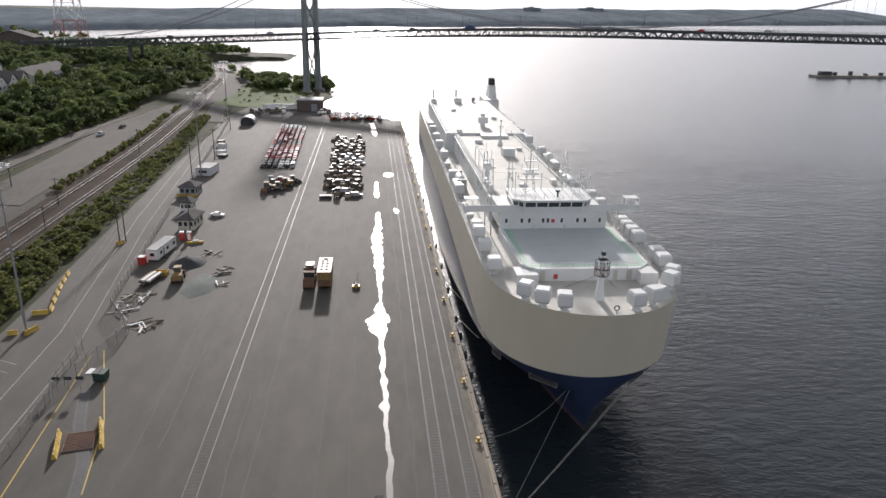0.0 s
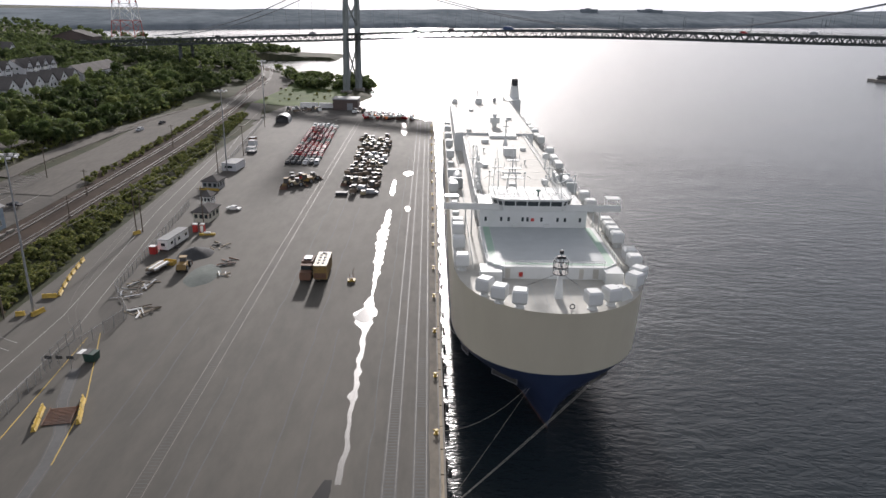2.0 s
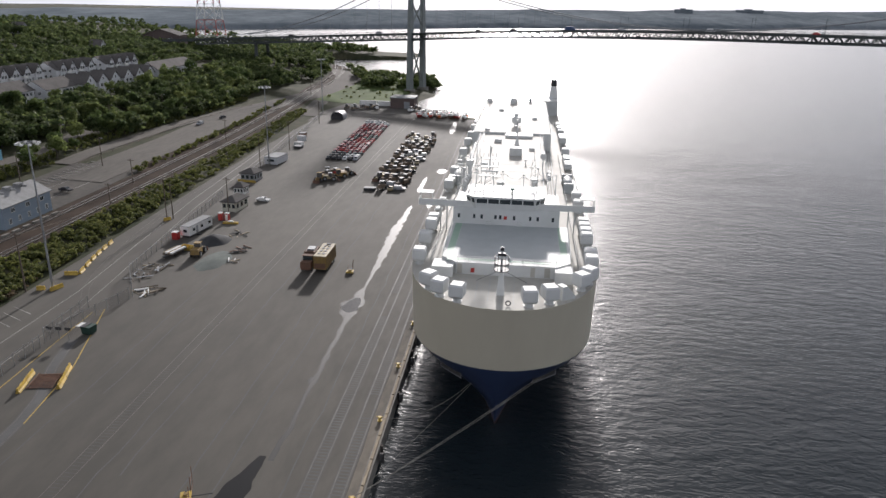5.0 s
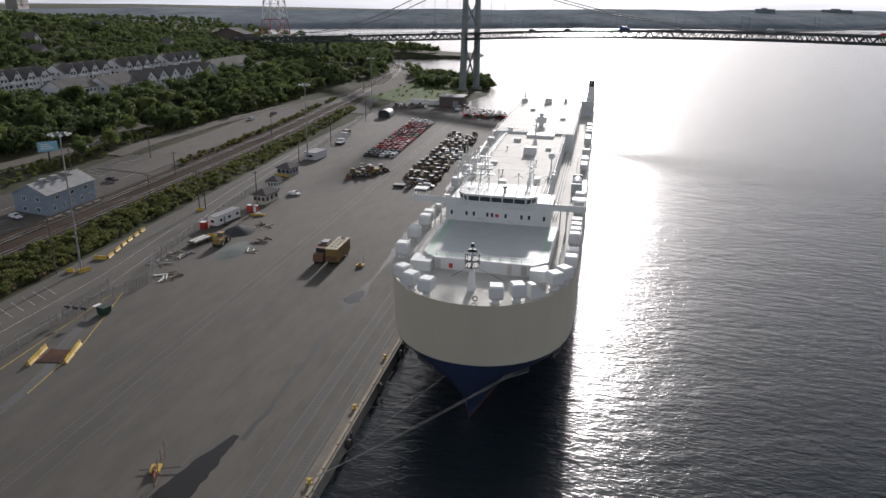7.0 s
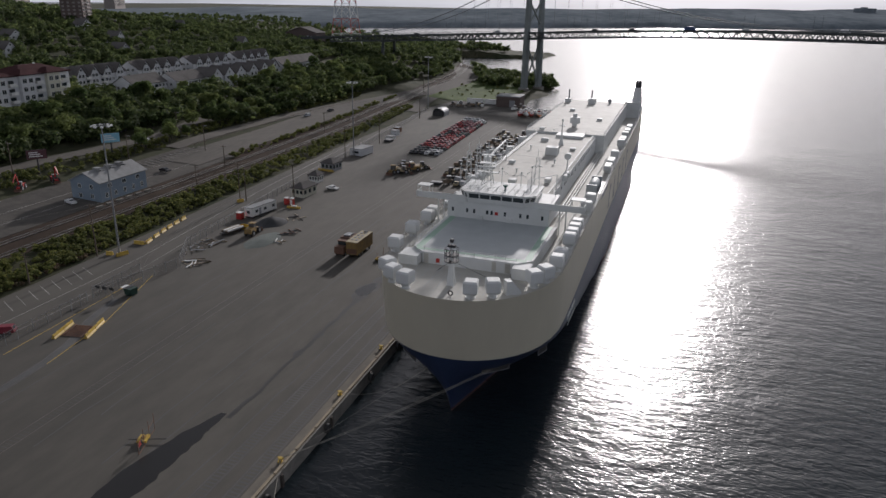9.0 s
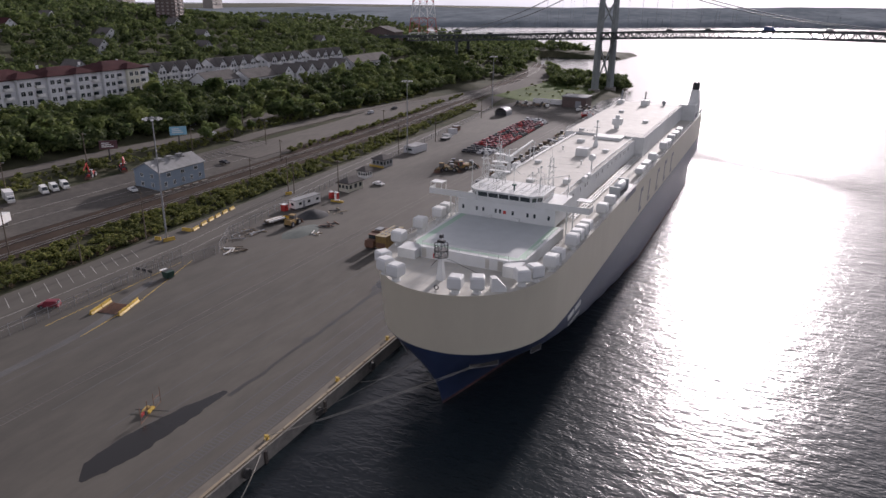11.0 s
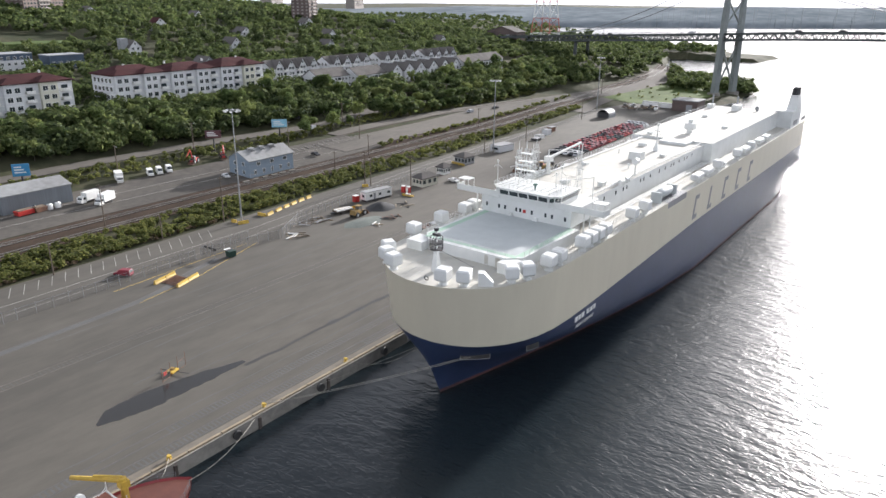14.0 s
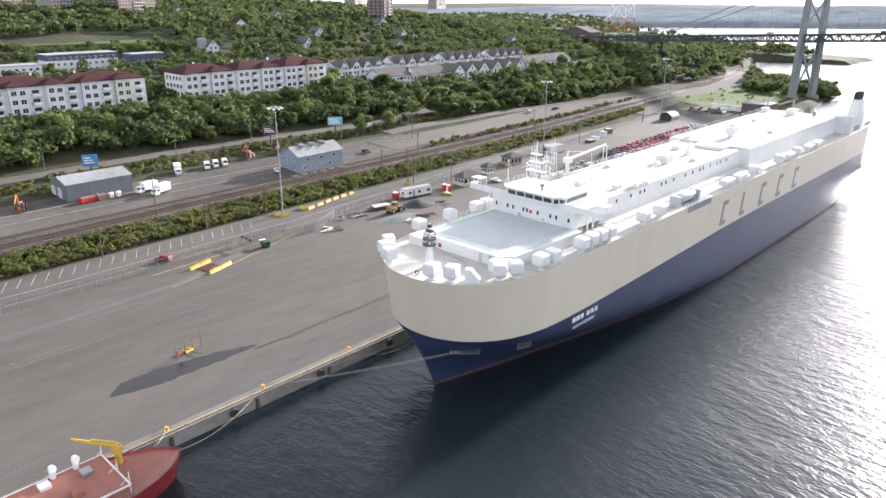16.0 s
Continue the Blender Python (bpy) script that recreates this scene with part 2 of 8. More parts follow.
GREY_ROOF = mat("grey_shingles", (0.14, 0.13, 0.125), (0.09, 0.085, 0.08), 1.4, 0.95, 0.4, spec=0.15)
BRICK_TOWER = mat("brown_brick", (0.13, 0.095, 0.085), (0.09, 0.07, 0.064), 0.6, 0.85, 0.2)
PALE_TOWER = mat("pale_concrete", (0.3, 0.27, 0.25), (0.22, 0.2, 0.185), 0.4, 0.85, 0.1)
STONE_DARK = mat("dark_gravel", (0.06, 0.062, 0.065), (0.035, 0.036, 0.038), 2.5, 0.95, 0.8)
SAND = mat("wet_green_grey_sand", (0.12, 0.14, 0.125), (0.08, 0.095, 0.088), 1.2, 0.95, 0.6)
RED_DECK = mat("red_oxide_deck", (0.34, 0.13, 0.09), (0.24, 0.1, 0.075), 0.8, 0.75, 0.2)
CRATE = mat("scrap_mix", (0.27, 0.2, 0.14), (0.12, 0.095, 0.08), 1.0, 0.9, vary=0.5, island=True)
# pale blue-grey stands in for haze over the green far shore
FAR_HAZE = mat("haze_tinted_far_land", (0.24, 0.268, 0.288), (0.125, 0.148, 0.166), 0.03, 1.0, 0.0, coarse=0.006, spec=0.0, stretch=(1, 0.5, 1))
LEAF = leaf_mat("tree_leaves", (0.155, 0.205, 0.066), (0.072, 0.105, 0.04), False)
LEAF_STUFF = leaf_mat("woodland_leaves", (0.125, 0.165, 0.057), (0.06, 0.086, 0.036), True)
LEAF_BUSH = leaf_mat("bush_leaves", (0.175, 0.195, 0.058), (0.1, 0.118, 0.042), True)
BARK = mat("tree_bark", (0.1, 0.085, 0.07), (0.06, 0.05, 0.04), 2.0, 0.95, 0.3)
PAINTS = [mat("car_paint_" + n_, c_, tuple(v * 0.8 for v in c_), 1.0, 0.55, 0.0, spec=0.35, clear=0.08) for n_, c_ in (
    ("red", (0.4, 0.025, 0.03)), ("maroon", (0.2, 0.02, 0.035)), ("white", (0.7, 0.7, 0.7)), ("silver", (0.42, 0.43, 0.45)), ("black", (0.025, 0.025, 0.03)), ("blue", (0.04, 0.08, 0.2)), ("tan", (0.4, 0.33, 0.2)))]


# ---------- building helpers ----------
def box(bm, x0, x1, y0, y1, z0, z1):
    v = [bm.verts.new(p) for p in ((x0, y0, z0), (x1, y0, z0), (x1, y1, z0), (x0, y1, z0), (x0, y0, z1), (x1, y0, z1), (x1, y1, z1), (x0, y1, z1))]
    for f in ((3, 2, 1, 0), (4, 5, 6, 7), (0, 1, 5, 4), (1, 2, 6, 5), (2, 3, 7, 6), (3, 0, 4, 7)):
        bm.faces.new([v[i] for i in f])


def taper(bm, x0, x1, y0, y1, z0, z1, inset, top=None):
    """A box whose top is drawn in by inset (dx, dy)."""
    dx, dy = inset
    v = [bm.verts.new(p) for p in ((x0, y0, z0), (x1, y0, z0), (x1, y1, z0), (x0, y1, z0), (x0 + dx, y0 + dy, z1), (x1 - dx, y0 + dy, z1), (x1 - dx, y1 - dy, z1), (x0 + dx, y1 - dy, z1))]
    for f in ((3, 2, 1, 0), (4, 5, 6, 7), (0, 1, 5, 4), (1, 2, 6, 5), (2, 3, 7, 6), (3, 0, 4, 7)):
        bm.faces.new([v[i] for i in f])


def tube(bm, p0, p1, r0, r1=None, n=8):
    p0, p1 = Vector(p0), Vector(p1)
    r1 = r0 if r1 is None else r1
    d = (p1 - p0).normalized()
    a = d.orthogonal().normalized()
    b = d.cross(a)
    ring = []
    for p, r in ((p0, r0), (p1, r1)):
        ring.append([bm.verts.new(p + (a * math.cos(t) + b * math.sin(t)) * r) for t in (2 * math.pi * i / n for i in range(n))])
    for i in range(n):
        bm.faces.new((ring[0][i], ring[0][(i + 1) % n], ring[1][(i + 1) % n], ring[1][i]))
    bm.faces.new(ring[0][::-1])
    bm.faces.new(ring[1])


def chain(bm, pts, r, n=5):
    """One round bar swept along the points."""
    pts = [Vector(p) for p in pts]
    rings = []
    for i, p in enumerate(pts):
        d = (pts[min(len(pts) - 1, i + 1)] - pts[max(0, i - 1)]).normalized()
        a = d.cross(Vector((0, 0, 1)))
        a = a.normalized() if a.length > 1e-4 else Vector((1, 0, 0))
        b = a.cross(d)
        rings.append([bm.verts.new(p + (a * math.cos(t) + b * math.sin(t)) * r) for t in (2 * math.pi * k / n for k in range(n))])
    for p, q in zip(rings, rings[1:]):
        for i in range(n):
            bm.faces.new((p[i], p[(i + 1) % n], q[(i + 1) % n], q[i]))
    bm.faces.new(rings[0][::-1])
    bm.faces.new(rings[-1])


def ribbon(bm, pts, half, z0, z1):
    """A strip of given half width along a line of (x, y), as a thin slab that follows it; z values are functions or numbers."""
    f0 = z0 if callable(z0) else (lambda x, y: z0)
    f1 = z1 if callable(z1) else (lambda x, y: z1)
    rows = []
    for i, (x, y) in enumerate(pts):
        a, b = pts[max(0, i - 1)], pts[min(len(pts) - 1, i + 1)]
        d = Vector((b[0] - a[0], b[1] - a[1])).normalized()
        nx, ny = d.y, -d.x
        row = []
        for s in (-half, half):
            px, py = x + nx * s, y + ny * s
            row += [bm.verts.new((px, py, f0(px, py))), bm.verts.new((px, py, f1(px, py)))]
        rows.append(row)
    for r, q in zip(rows, rows[1:]):
        bm.faces.new((r[1], q[1], q[3], r[3]))
        bm.faces.new((r[0], r[2], q[2], q[0]))
        bm.faces.new((r[0], q[0], q[1], r[1]))
        bm.faces.new((r[2], r[3], q[3], q[2]))


def smooth_line(pts, step=6.0):
    """Points at even steps along a rounded line through the given ones."""
    out = []
    for i in range(len(pts) - 1):
        p0, p1, p2, p3 = (Vector(pts[max(0, min(len(pts) - 1, i + k))]) for k in (-1, 0, 1, 2))
        n = max(1, int((p2 - p1).length / step))
        for j in range(n):
            t = j / n
            out.append(tuple(0.5 * ((2 * p1) + (p2 - p0) * t + (2 * p0 - 5 * p1 + 4 * p2 - p3) * t * t + (3 * p1 - p0 - 3 * p2 + p3) * t ** 3)))
    out.append(tuple(pts[-1]))
    return out


def shift(pts, d):
    out = []
    for i, (x, y) in enumerate(pts):
        a, b = pts[max(0, i - 1)], pts[min(len(pts) - 1, i + 1)]
        v = Vector((b[0] - a[0], b[1] - a[1])).normalized()
        out.append((x + v.y * d, y - v.x * d))
    return out


def mesh_of(name, bm, material, soft=False):
    me = bpy.data.meshes.new(name)
    bmesh.ops.recalc_face_normals(bm, faces=bm.faces)
    bm.to_mesh(me)
    bm.free()
    me.materials.append(material)
    if soft:
        for p in me.polygons:
            p.use_smooth = True
    return me


def part(name, bm, material, parent=None, label="", soft=False):
    ob = new(name, mesh_of(name, bm, material, soft))
    if parent:
        ob.parent = parent
    if label:
        ob["label"] = label
    return ob


def part_mesh(name, me, parent, loc=(0, 0, 0), rz=0.0):
    ob = new(name, me)
    ob.parent = parent
    ob.location = loc
    ob.rotation_euler = (0, 0, rz)
    return ob


def thing(name, label, category, loc=(0, 0, 0), rz=0.0, group=""):
    ob = new(name)
    ob.location = loc
    ob.rotation_euler = (0, 0, radians(rz))
    ob.empty_display_size = 0.5
    return tagged(ob, label, category, group)


def setting(name, bm, material, label="", soft=False):
    ob = part(name, bm, material, None, "", soft)
    return tagged(ob, label, "", "", "structure")


def boxes(*rows):
    bm = bmesh.new()
    for r in rows:
        box(bm, *r)
    return bm


# ---------- the lie of the land ----------
WATER = -2.4
QUAY = 9.9
GX = [-3000, -800, -450, -340, -280, -220, -185, -160, -145, -130, -110, -95, -85, 10, 4000]
GZ = [75, 60, 38, 26, 20, 15.5, 13, 6.5, 4.2, 3.0, 2.0, 0.8, -0.05, -0.05, -0.05]


def coast(y):
    return float(np.interp(y, [-800, 395, 405, 432, 455, 560, 572, 600, 700, 830, 845, 925, 935, 1000, 1250, 1700], [6.0, 6.0, 4, -22, -34, -30, -34, -68, -150, -190, -95, -95, -260, -330, -620, -900]))


def land(x, y):
    """Height of the ground: the terrace with the quay, the lots and the wooded slope behind, dropping under the water beyond the shore."""
    z = float(np.interp(x, GX, GZ))
    if y > 560:
        z = z * max(0.25, 1 - (y - 560) / 500) + 0.3
    d = coast(y) - x
    if y > 405:
        d += 5 * noise.noise((x * 0.03, y * 0.03, 1.0))
    edge = 7.0 if y < 405 else 5.0
    if d < 0:
        z = -9.0
    elif y > 405 and d < 12:
        z = -4 + (z + 4) * d / 12
    if y > 700:
        z = min(z, 5.0 + 0.02 * max(0, -x - 200))
    if y > 1450:
        z = min(z, 3.0)
    if z > 1.0:
        z += 0.06 * z * noise.noise((x * 0.02, y * 0.02, 3.0))
    return z


def terrace_edge(y):
    return float(np.interp(y, [-300, 60, 150, 300, 400, 500], [-77.5, -77.5, -79.5, -85, -93, -104]))


def lie(x, y):
    z = land(x, y)
    if y < 399 and x > terrace_edge(y) + 7 and z > -2:
        z = -0.7
    return z


xs = np.concatenate([np.linspace(-3200, -900, 12)[:-1], np.linspace(-900, -320, 30)[:-1], np.linspace(-320, -60, 66)[:-1], np.linspace(-60, 40, 26)[:-1], np.linspace(40, 4200, 16)])
ys = np.concatenate([np.linspace(-900, -100, 9)[:-1], np.linspace(-100, 380, 61)[:-1], np.linspace(380, 720, 86)[:-1], np.linspace(720, 1000, 36)[:-1], np.linspace(1000, 4900, 26)])
verts = [(float(x), float(y), lie(float(x), float(y))) for y in ys for x in xs]
nx_ = len(xs)
faces = [(j * nx_ + i, j * nx_ + i + 1, (j + 1) * nx_ + i + 1, (j + 1) * nx_ + i) for j in range(len(ys) - 1) for i in range(nx_ - 1)]
me = bpy.data.meshes.new("ground")
me.from_pydata(verts, [], faces)
me.materials.append(EARTH)
ground = new("ground", me)
tagged(ground, "rough earth and grass slope above the harbour", "ground", "", "structure")

bm = bmesh.new()
v = [bm.verts.new(p) for p in ((-4000, -1500, WATER), (4500, -1500, WATER), (4500, 4950, WATER), (-4000, 4950, WATER))]
bm.faces.new(v)
setting("water", bm, SEA, "dark rippled harbour water glittering under the low sun")


# far shore: wooded hills round the basin, with haze put into their colour
def far_shore(x):
    return 2080 + (0.62 * x if x > 0 else 0.85 * x)


fx, fr = np.linspace(-2400, 3300, 120), [0, 25, 120, 300, 520, 760, 1000]
fv, ff = [], []
for k, r in enumerate(fr):
    for x in fx:
        top = 36 + 0.011 * (x + 500) + 7 * noise.noise((x * 0.0016, 2.0, 0)) + 3 * noise.noise((x * 0.008, 5.0, 0))
        z = -3 if r == 0 else 5 + (top - 5) * min(1, r / 760) ** 0.8 + 4 * noise.noise((x * 0.006, r * 0.006, 9)) * (r < 900)
        fv.append((float(x), far_shore(x) + r * (1.0 + 0.1 * noise.noise((x * 0.002, 0, 4))) + 40 * noise.noise((x * 0.003, 1, 7)), float(z if r < 1000 else top - 10)))
for k in range(len(fr) - 1):
    for i in range(len(fx) - 1):
        a = k * len(fx) + i
        ff.append((a, a + 1, a + 1 + len(fx), a + len(fx)))
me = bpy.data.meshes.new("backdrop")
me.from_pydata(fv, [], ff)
me.materials.append(FAR_HAZE)
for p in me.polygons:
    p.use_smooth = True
tagged(new("backdrop", me), "distant wooded hills across the basin, haze painted into their colour", "hills", "", "structure")

# ridge blocks in the same colour, painted haze included
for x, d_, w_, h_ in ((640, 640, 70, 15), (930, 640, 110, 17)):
    t = thing("hilltop_building", "flat block on the distant ridge, paled by painted haze", "building", (x, far_shore(x) + d_, 40), -20)
    part("block", boxes((0, w_, 0, 30, -5, h_)), FAR_HAZE, t)
    part("roof_house", boxes((w_ * 0.3, w_ * 0.6, 5, 20, h_, h_ + 4)), FAR_HAZE, t)

# ---------- the quay ----------
bm = bmesh.new()
rows_ = []
for y in [-300, -100, 0, 60, 100, 150, 200, 250, 300, 350, 396]:
    rows_.append([bm.verts.new((terrace_edge(y), y, 0)), bm.verts.new((QUAY - 1.0, y, 0)), bm.verts.new((QUAY - 1.0, y, -2.0)), bm.verts.new((terrace_edge(y), y, -1.4))])
for r, q in zip(rows_, rows_[1:]):
    for a in range(4):
        b = (a + 1) % 4
        bm.faces.new((r[a], q[a], q[b], r[b]))
bm.faces.new(rows_[0])
bm.faces.new(rows_[-1][::-1])
setting("pavement", bm, ASPHALT, "worn grey asphalt of the open terminal apron")

quay = setting("quay_wall", boxes((QUAY - 1.0, QUAY, -300, 396, -9, 0.02), (-30, QUAY - 1.0, 396, 397, -9, 0.02)), CONCRETE, "stained concrete quay wall above dark water")
bm = bmesh.new()
y = -60.0
while y < 394:
    box(bm, QUAY - 0.75, QUAY - 0.3, y, y + 5.7, 0.02, 0.34)
    y += 6.0
part("curb_timber", bm, TIMBER, quay, "pale weathered timber bull rail")
bm = bmesh.new()
y = 20.0
while y < 390:
    box(bm, QUAY + 0.003, QUAY + 0.35, y, y + 0.5, -3.2, -0.3)
    y += 15.5
part("fender_piles", bm, SLEEPER, quay, "dark vertical timber fenders")


def bollard(y):
    t = thing("mooring_bollard", "yellow cast bollard on the quay edge", "bollard", (QUAY - 1.3, y, 0.0), 0, "bollards on the quay")
    bm = bmesh.new()
    tube(bm, (0, 0, 0), (0, 0, 0.12), 0.42, 0.42, 12)
    tube(bm, (0, 0, 0.12), (0, 0, 0.55), 0.25, 0.2, 12)
    tube(bm, (0, 0, 0.55), (0, 0, 0.75), 0.36, 0.3, 12)
    part("post", bm, YELLOW, t)
    bm = bmesh.new()
    tube(bm, (-0.5, 0.15, 0.62), (0.5, 0.15, 0.62), 0.09, 0.09, 8)
    part("horn", bm, YELLOW, t)
    return t


for y in (33.5, 51.3, 68.9, 88.3, 106, 124, 142, 160, 178, 196, 214, 232, 250, 268, 286, 304, 322, 340, 358, 376):
    bollard(y)
TYRES = bmesh.new()
tube(TYRES, (0, 0, 0), (0.5, 0, 0), 0.75, 0.75, 14)
TYRE_ME = mesh_of("tyre_fender", TYRES, RUBBER)
for y in (62, 80, 97, 110, 118, 126, 134, 150, 166, 182, 198, 214, 230, 250, 270, 300, 330, 360):
    tagged(part_mesh("tyre_fender", TYRE_ME, None, (QUAY + 0.36, y, -0.9)), "black rubber tyre hung against the quay wall", "fender", "fenders on the quay")


def rail_pair(name, pts, gauge, label, sleepers=False, z=0.0, follow=False):
    base = thing(name, label, "railway track")
    zf = (lambda x, y: land(x, y) + 0.12) if follow else (lambda x, y: z + 0.004)
    zt = (lambda x, y: land(x, y) + 0.34) if follow else (lambda x, y: z + 0.03)
    for s in (-gauge / 2, gauge / 2):
        bm = bmesh.new()
        ribbon(bm, shift(pts, s), 0.075 if follow else 0.04, zf, zt)
        part("rail", bm, RAIL_HEAD if follow else STEEL, base, "worn steel rail")
    if sleepers:
        bm = bmesh.new()
        line = smooth_line(pts, 0.75)
        for (x0, y0), (x1, y1) in zip(line[::1], line[1:]):
            d = Vector((x1 - x0, y1 - y0)).normalized()
            a, b = Vector((d.y, -d.x)) * 1.25, d * 0.12
            q = [(x0 - a.x - b.x, y0 - a.y - b.y), (x0 + a.x - b.x, y0 + a.y - b.y), (x0 + a.x + b.x, y0 + a.y + b.y), (x0 - a.x + b.x, y0 - a.y + b.y)]
            zz = land(x0, y0) + 0.16 if follow else z + 0.008
            vv = [bm.verts.new((px, py, zz)) for px, py in q]
            ww = [bm.verts.new((px, py, zz - 0.12)) for px, py in q]
            bm.faces.new(vv)
            for i in range(4):
                bm.faces.new((vv[i], ww[i], ww[(i + 1) % 4], vv[(i + 1) % 4]))
        tagged(part("sleeper_row", bm, SLEEPER, base), kind="stuff")
    return base


for c in (2.05, 6.25):
    rail_pair("quay_track", [(c, -60), (c, 100), (c, 250), (c, 392)], 1.74, "pair of rails sunk in the quay asphalt", z=0.0)
    bm = bmesh.new()
    for s in (-0.87, 0.87):
        box(bm, c + s - 0.2, c + s + 0.2, -60, 392, 0.0, 0.003)
    setting("rail_groove", bm, PATCH, "dark joint beside sunken rails")
    bm = bmesh.new()
    y = -60.0
    while y < 180:
        if noise.noise((c * 3.1, y * 0.03, 0.0)) > -0.15:
            box(bm, c - 0.66, c + 0.66, y, y + 0.3, 0.0, 0.0035)
        y += 0.75
    tagged(setting("sleeper_shadow", bm, PATCH, "dark worn sleeper marks between sunken rails"), kind="stuff")
cr = thing("crane_track", "pale twin rail lines across the apron", "railway track")
for x in (-32.4, -30.5):
    part("rail", boxes((x - 0.07, x + 0.07, -60, 396, 0.004, 0.02)), FAINT, cr)
bm = bmesh.new()
y = -20.0
while y < 180:
    box(bm, -32.2, -30.7, y, y + 0.12, 0.003, 0.008)
    y += 0.8
tagged(part("sleeper_mark", bm, PATCH, cr), kind="stuff")
SPUR = smooth_line([(-44.5, 40), (-46.6, 80.8), (-52.2, 97), (-58.2, 117.5), (-65.0, 127.6), (-70.0, 140), (-76.0, 172), (-81.0, 219), (-84.2, 285), (-89.5, 348), (-95, 401)], 5)
rail_pair("spur_track", SPUR, 1.45, "rails of a siding curving across the asphalt", z=0.0)
bm = bmesh.new()
ribbon(bm, SPUR[:14], 1.0, 0.0, 0.003)
setting("spur_bed", bm, PATCH, "dark strip between siding rails")

# lane lines on the yard road
bm = bmesh.new()
for off, c in ((-116.0, 0), (-123.5, 0)):
    line_ = [(off - 0.4 + 0.004 * k, 40 + 10 * k) for k in range(19)]
    ribbon(bm, line_, 0.08, lambda x, y: land(x, y) + 0.1, lambda x, y: land(x, y) + 0.125)
for k in range(16):
    y = 196 + k * 2.9
    ribbon(bm, [(-126.0, y), (-131.5, y + 1.2)], 0.07, lambda x, y: land(x, y) + 0.1, lambda x, y: land(x, y) + 0.3)
setting("yard_marking", bm, LINE, "worn white lines on the yard road")

# white and yellow lines on the access road
bm = bmesh.new()
for x0, y0, x1, y1 in ((-61.5, 40, -62.0, 120), (-62.0, 120, -72.0, 200), (-72, 200, -80, 300), (-80, 300, -91, 395)):
    ribbon(bm, [(x0, y0), (x1, y1)], 0.08, 0.002, 0.005)
for x0, y0, x1, y1 in ((-66.5, 40, -68.0, 130), (-68.0, 130, -77.0, 210), (-77, 210, -83.5, 300)):
    ribbon(bm, [(x0, y0), (x1, y1)], 0.08, 0.002, 0.005)
for k in range(30):
    y = 26 + k * 3.15
    ribbon(bm, [(-70.5, y), (-76.3, y + 3.0)], 0.07, 0.002, 0.005)
setting("road_marking", bm, LINE, "worn white lines on the access road")
bm = bmesh.new()
ribbon(bm, [(-55.8, 80), (-58.6, 120)], 0.09, 0.002, 0.005)
ribbon(bm, [(-45.6, 80), (-48.5, 97), (-57, 122)], 0.09, 0.002, 0.005)
setting("yellow_marking", bm, YELLOW, "faded yellow guide lines at the gate")

# dusty concrete strip along the quay edge
bm = bmesh.new()
edge_ = []
for k in range(116):
    y = -60 + 3.9 * k
    edge_.append((bm.verts.new((7.55 + 0.35 * noise.noise((y * 0.12, 3.0, 0)), y, 0.004)), bm.verts.new((QUAY - 1.02, y, 0.004))))
for a, b in zip(edge_, edge_[1:]):
    bm.faces.new((a[0], a[1], b[1], b[0]))
setting("quay_strip", bm, DUSTY, "dusty stained concrete strip beside the bull rail")

# seams and stains in the asphalt
bm = bmesh.new()
rnd = random.Random(4)
for x, y0, y1 in ((-42, 60, 150), (-24.5, 70, 240), (-15, 60, 220), (-38.5, 90, 130), (-1.2, 40, 300), (-20, 170, 390), (-10.5, 60, 130), (-27.5, 60, 110)):
    pts = []
    y = y0
    while y < y1:
        pts.append((x + rnd.uniform(-0.25, 0.25), y))
        y += 5
    ribbon(bm, pts, 0.11, 0.001, 0.004)
setting("asphalt_seam", bm, PATCH, "tarred seams in worn asphalt")


def outline_sheet(name, rows, material, z, label, wob=0.35, seed=1):
    """A thin flat pool along y: rows of (y, middle, half width), with a ragged edge."""
    bm = bmesh.new()
    ya, yb = rows[0][0], rows[-1][0]
    n = int(abs(yb - ya) / 0.6)
    left, right = [], []
    for i in range(n + 1):
        y = ya + (yb - ya) * i / n
        c = float(np.interp(y, [r[0] for r in rows], [r[1] for r in rows]))
        h = float(np.interp(y, [r[0] for r in rows], [r[2] for r in rows]))
        h = max(0.04, h * (1 + wob * 1.6 * noise.noise((y * 0.35, seed, 0))) + 0.1 * noise.noise((y * 1.3, seed, 2)))
        c += wob * noise.noise((y * 0.22, seed, 5))
        left.append(bm.verts.new((c - h, y, z)))
        right.append(bm.verts.new((c + h * (1 + 0.3 * noise.noise((y * 0.5, seed, 8))), y, z)))
    for i in range(n):
        bm.faces.new((left[i], right[i], right[i + 1], left[i + 1]))
    return setting(name, bm, material, label)


outline_sheet("puddle", [(76, -5.0, 0.5), (86, -4.8, 0.35), (97, -5.2, 0.35), (99, -5.4, 0.9), (101, -5.1, 0.5), (113, -5.3, 0.45), (124, -5.4, 0.55), (127.5, -5.9, 1.5), (130, -6.3, 2.4), (133, -5.9, 2.2), (136.5, -5.4, 1.3), (140, -5.5, 0.7), (142, -5.4, 0.2), (150, -5.3, 0.45), (166, -5.4, 1.05), (187, -5.8, 1.4), (200, -5.2, 0.8), (211, -5.2, 0.7), (213, -5.2, 0.1)], PUDDLE, 0.006, "long puddle of rain water along the apron", 0.38, 3)
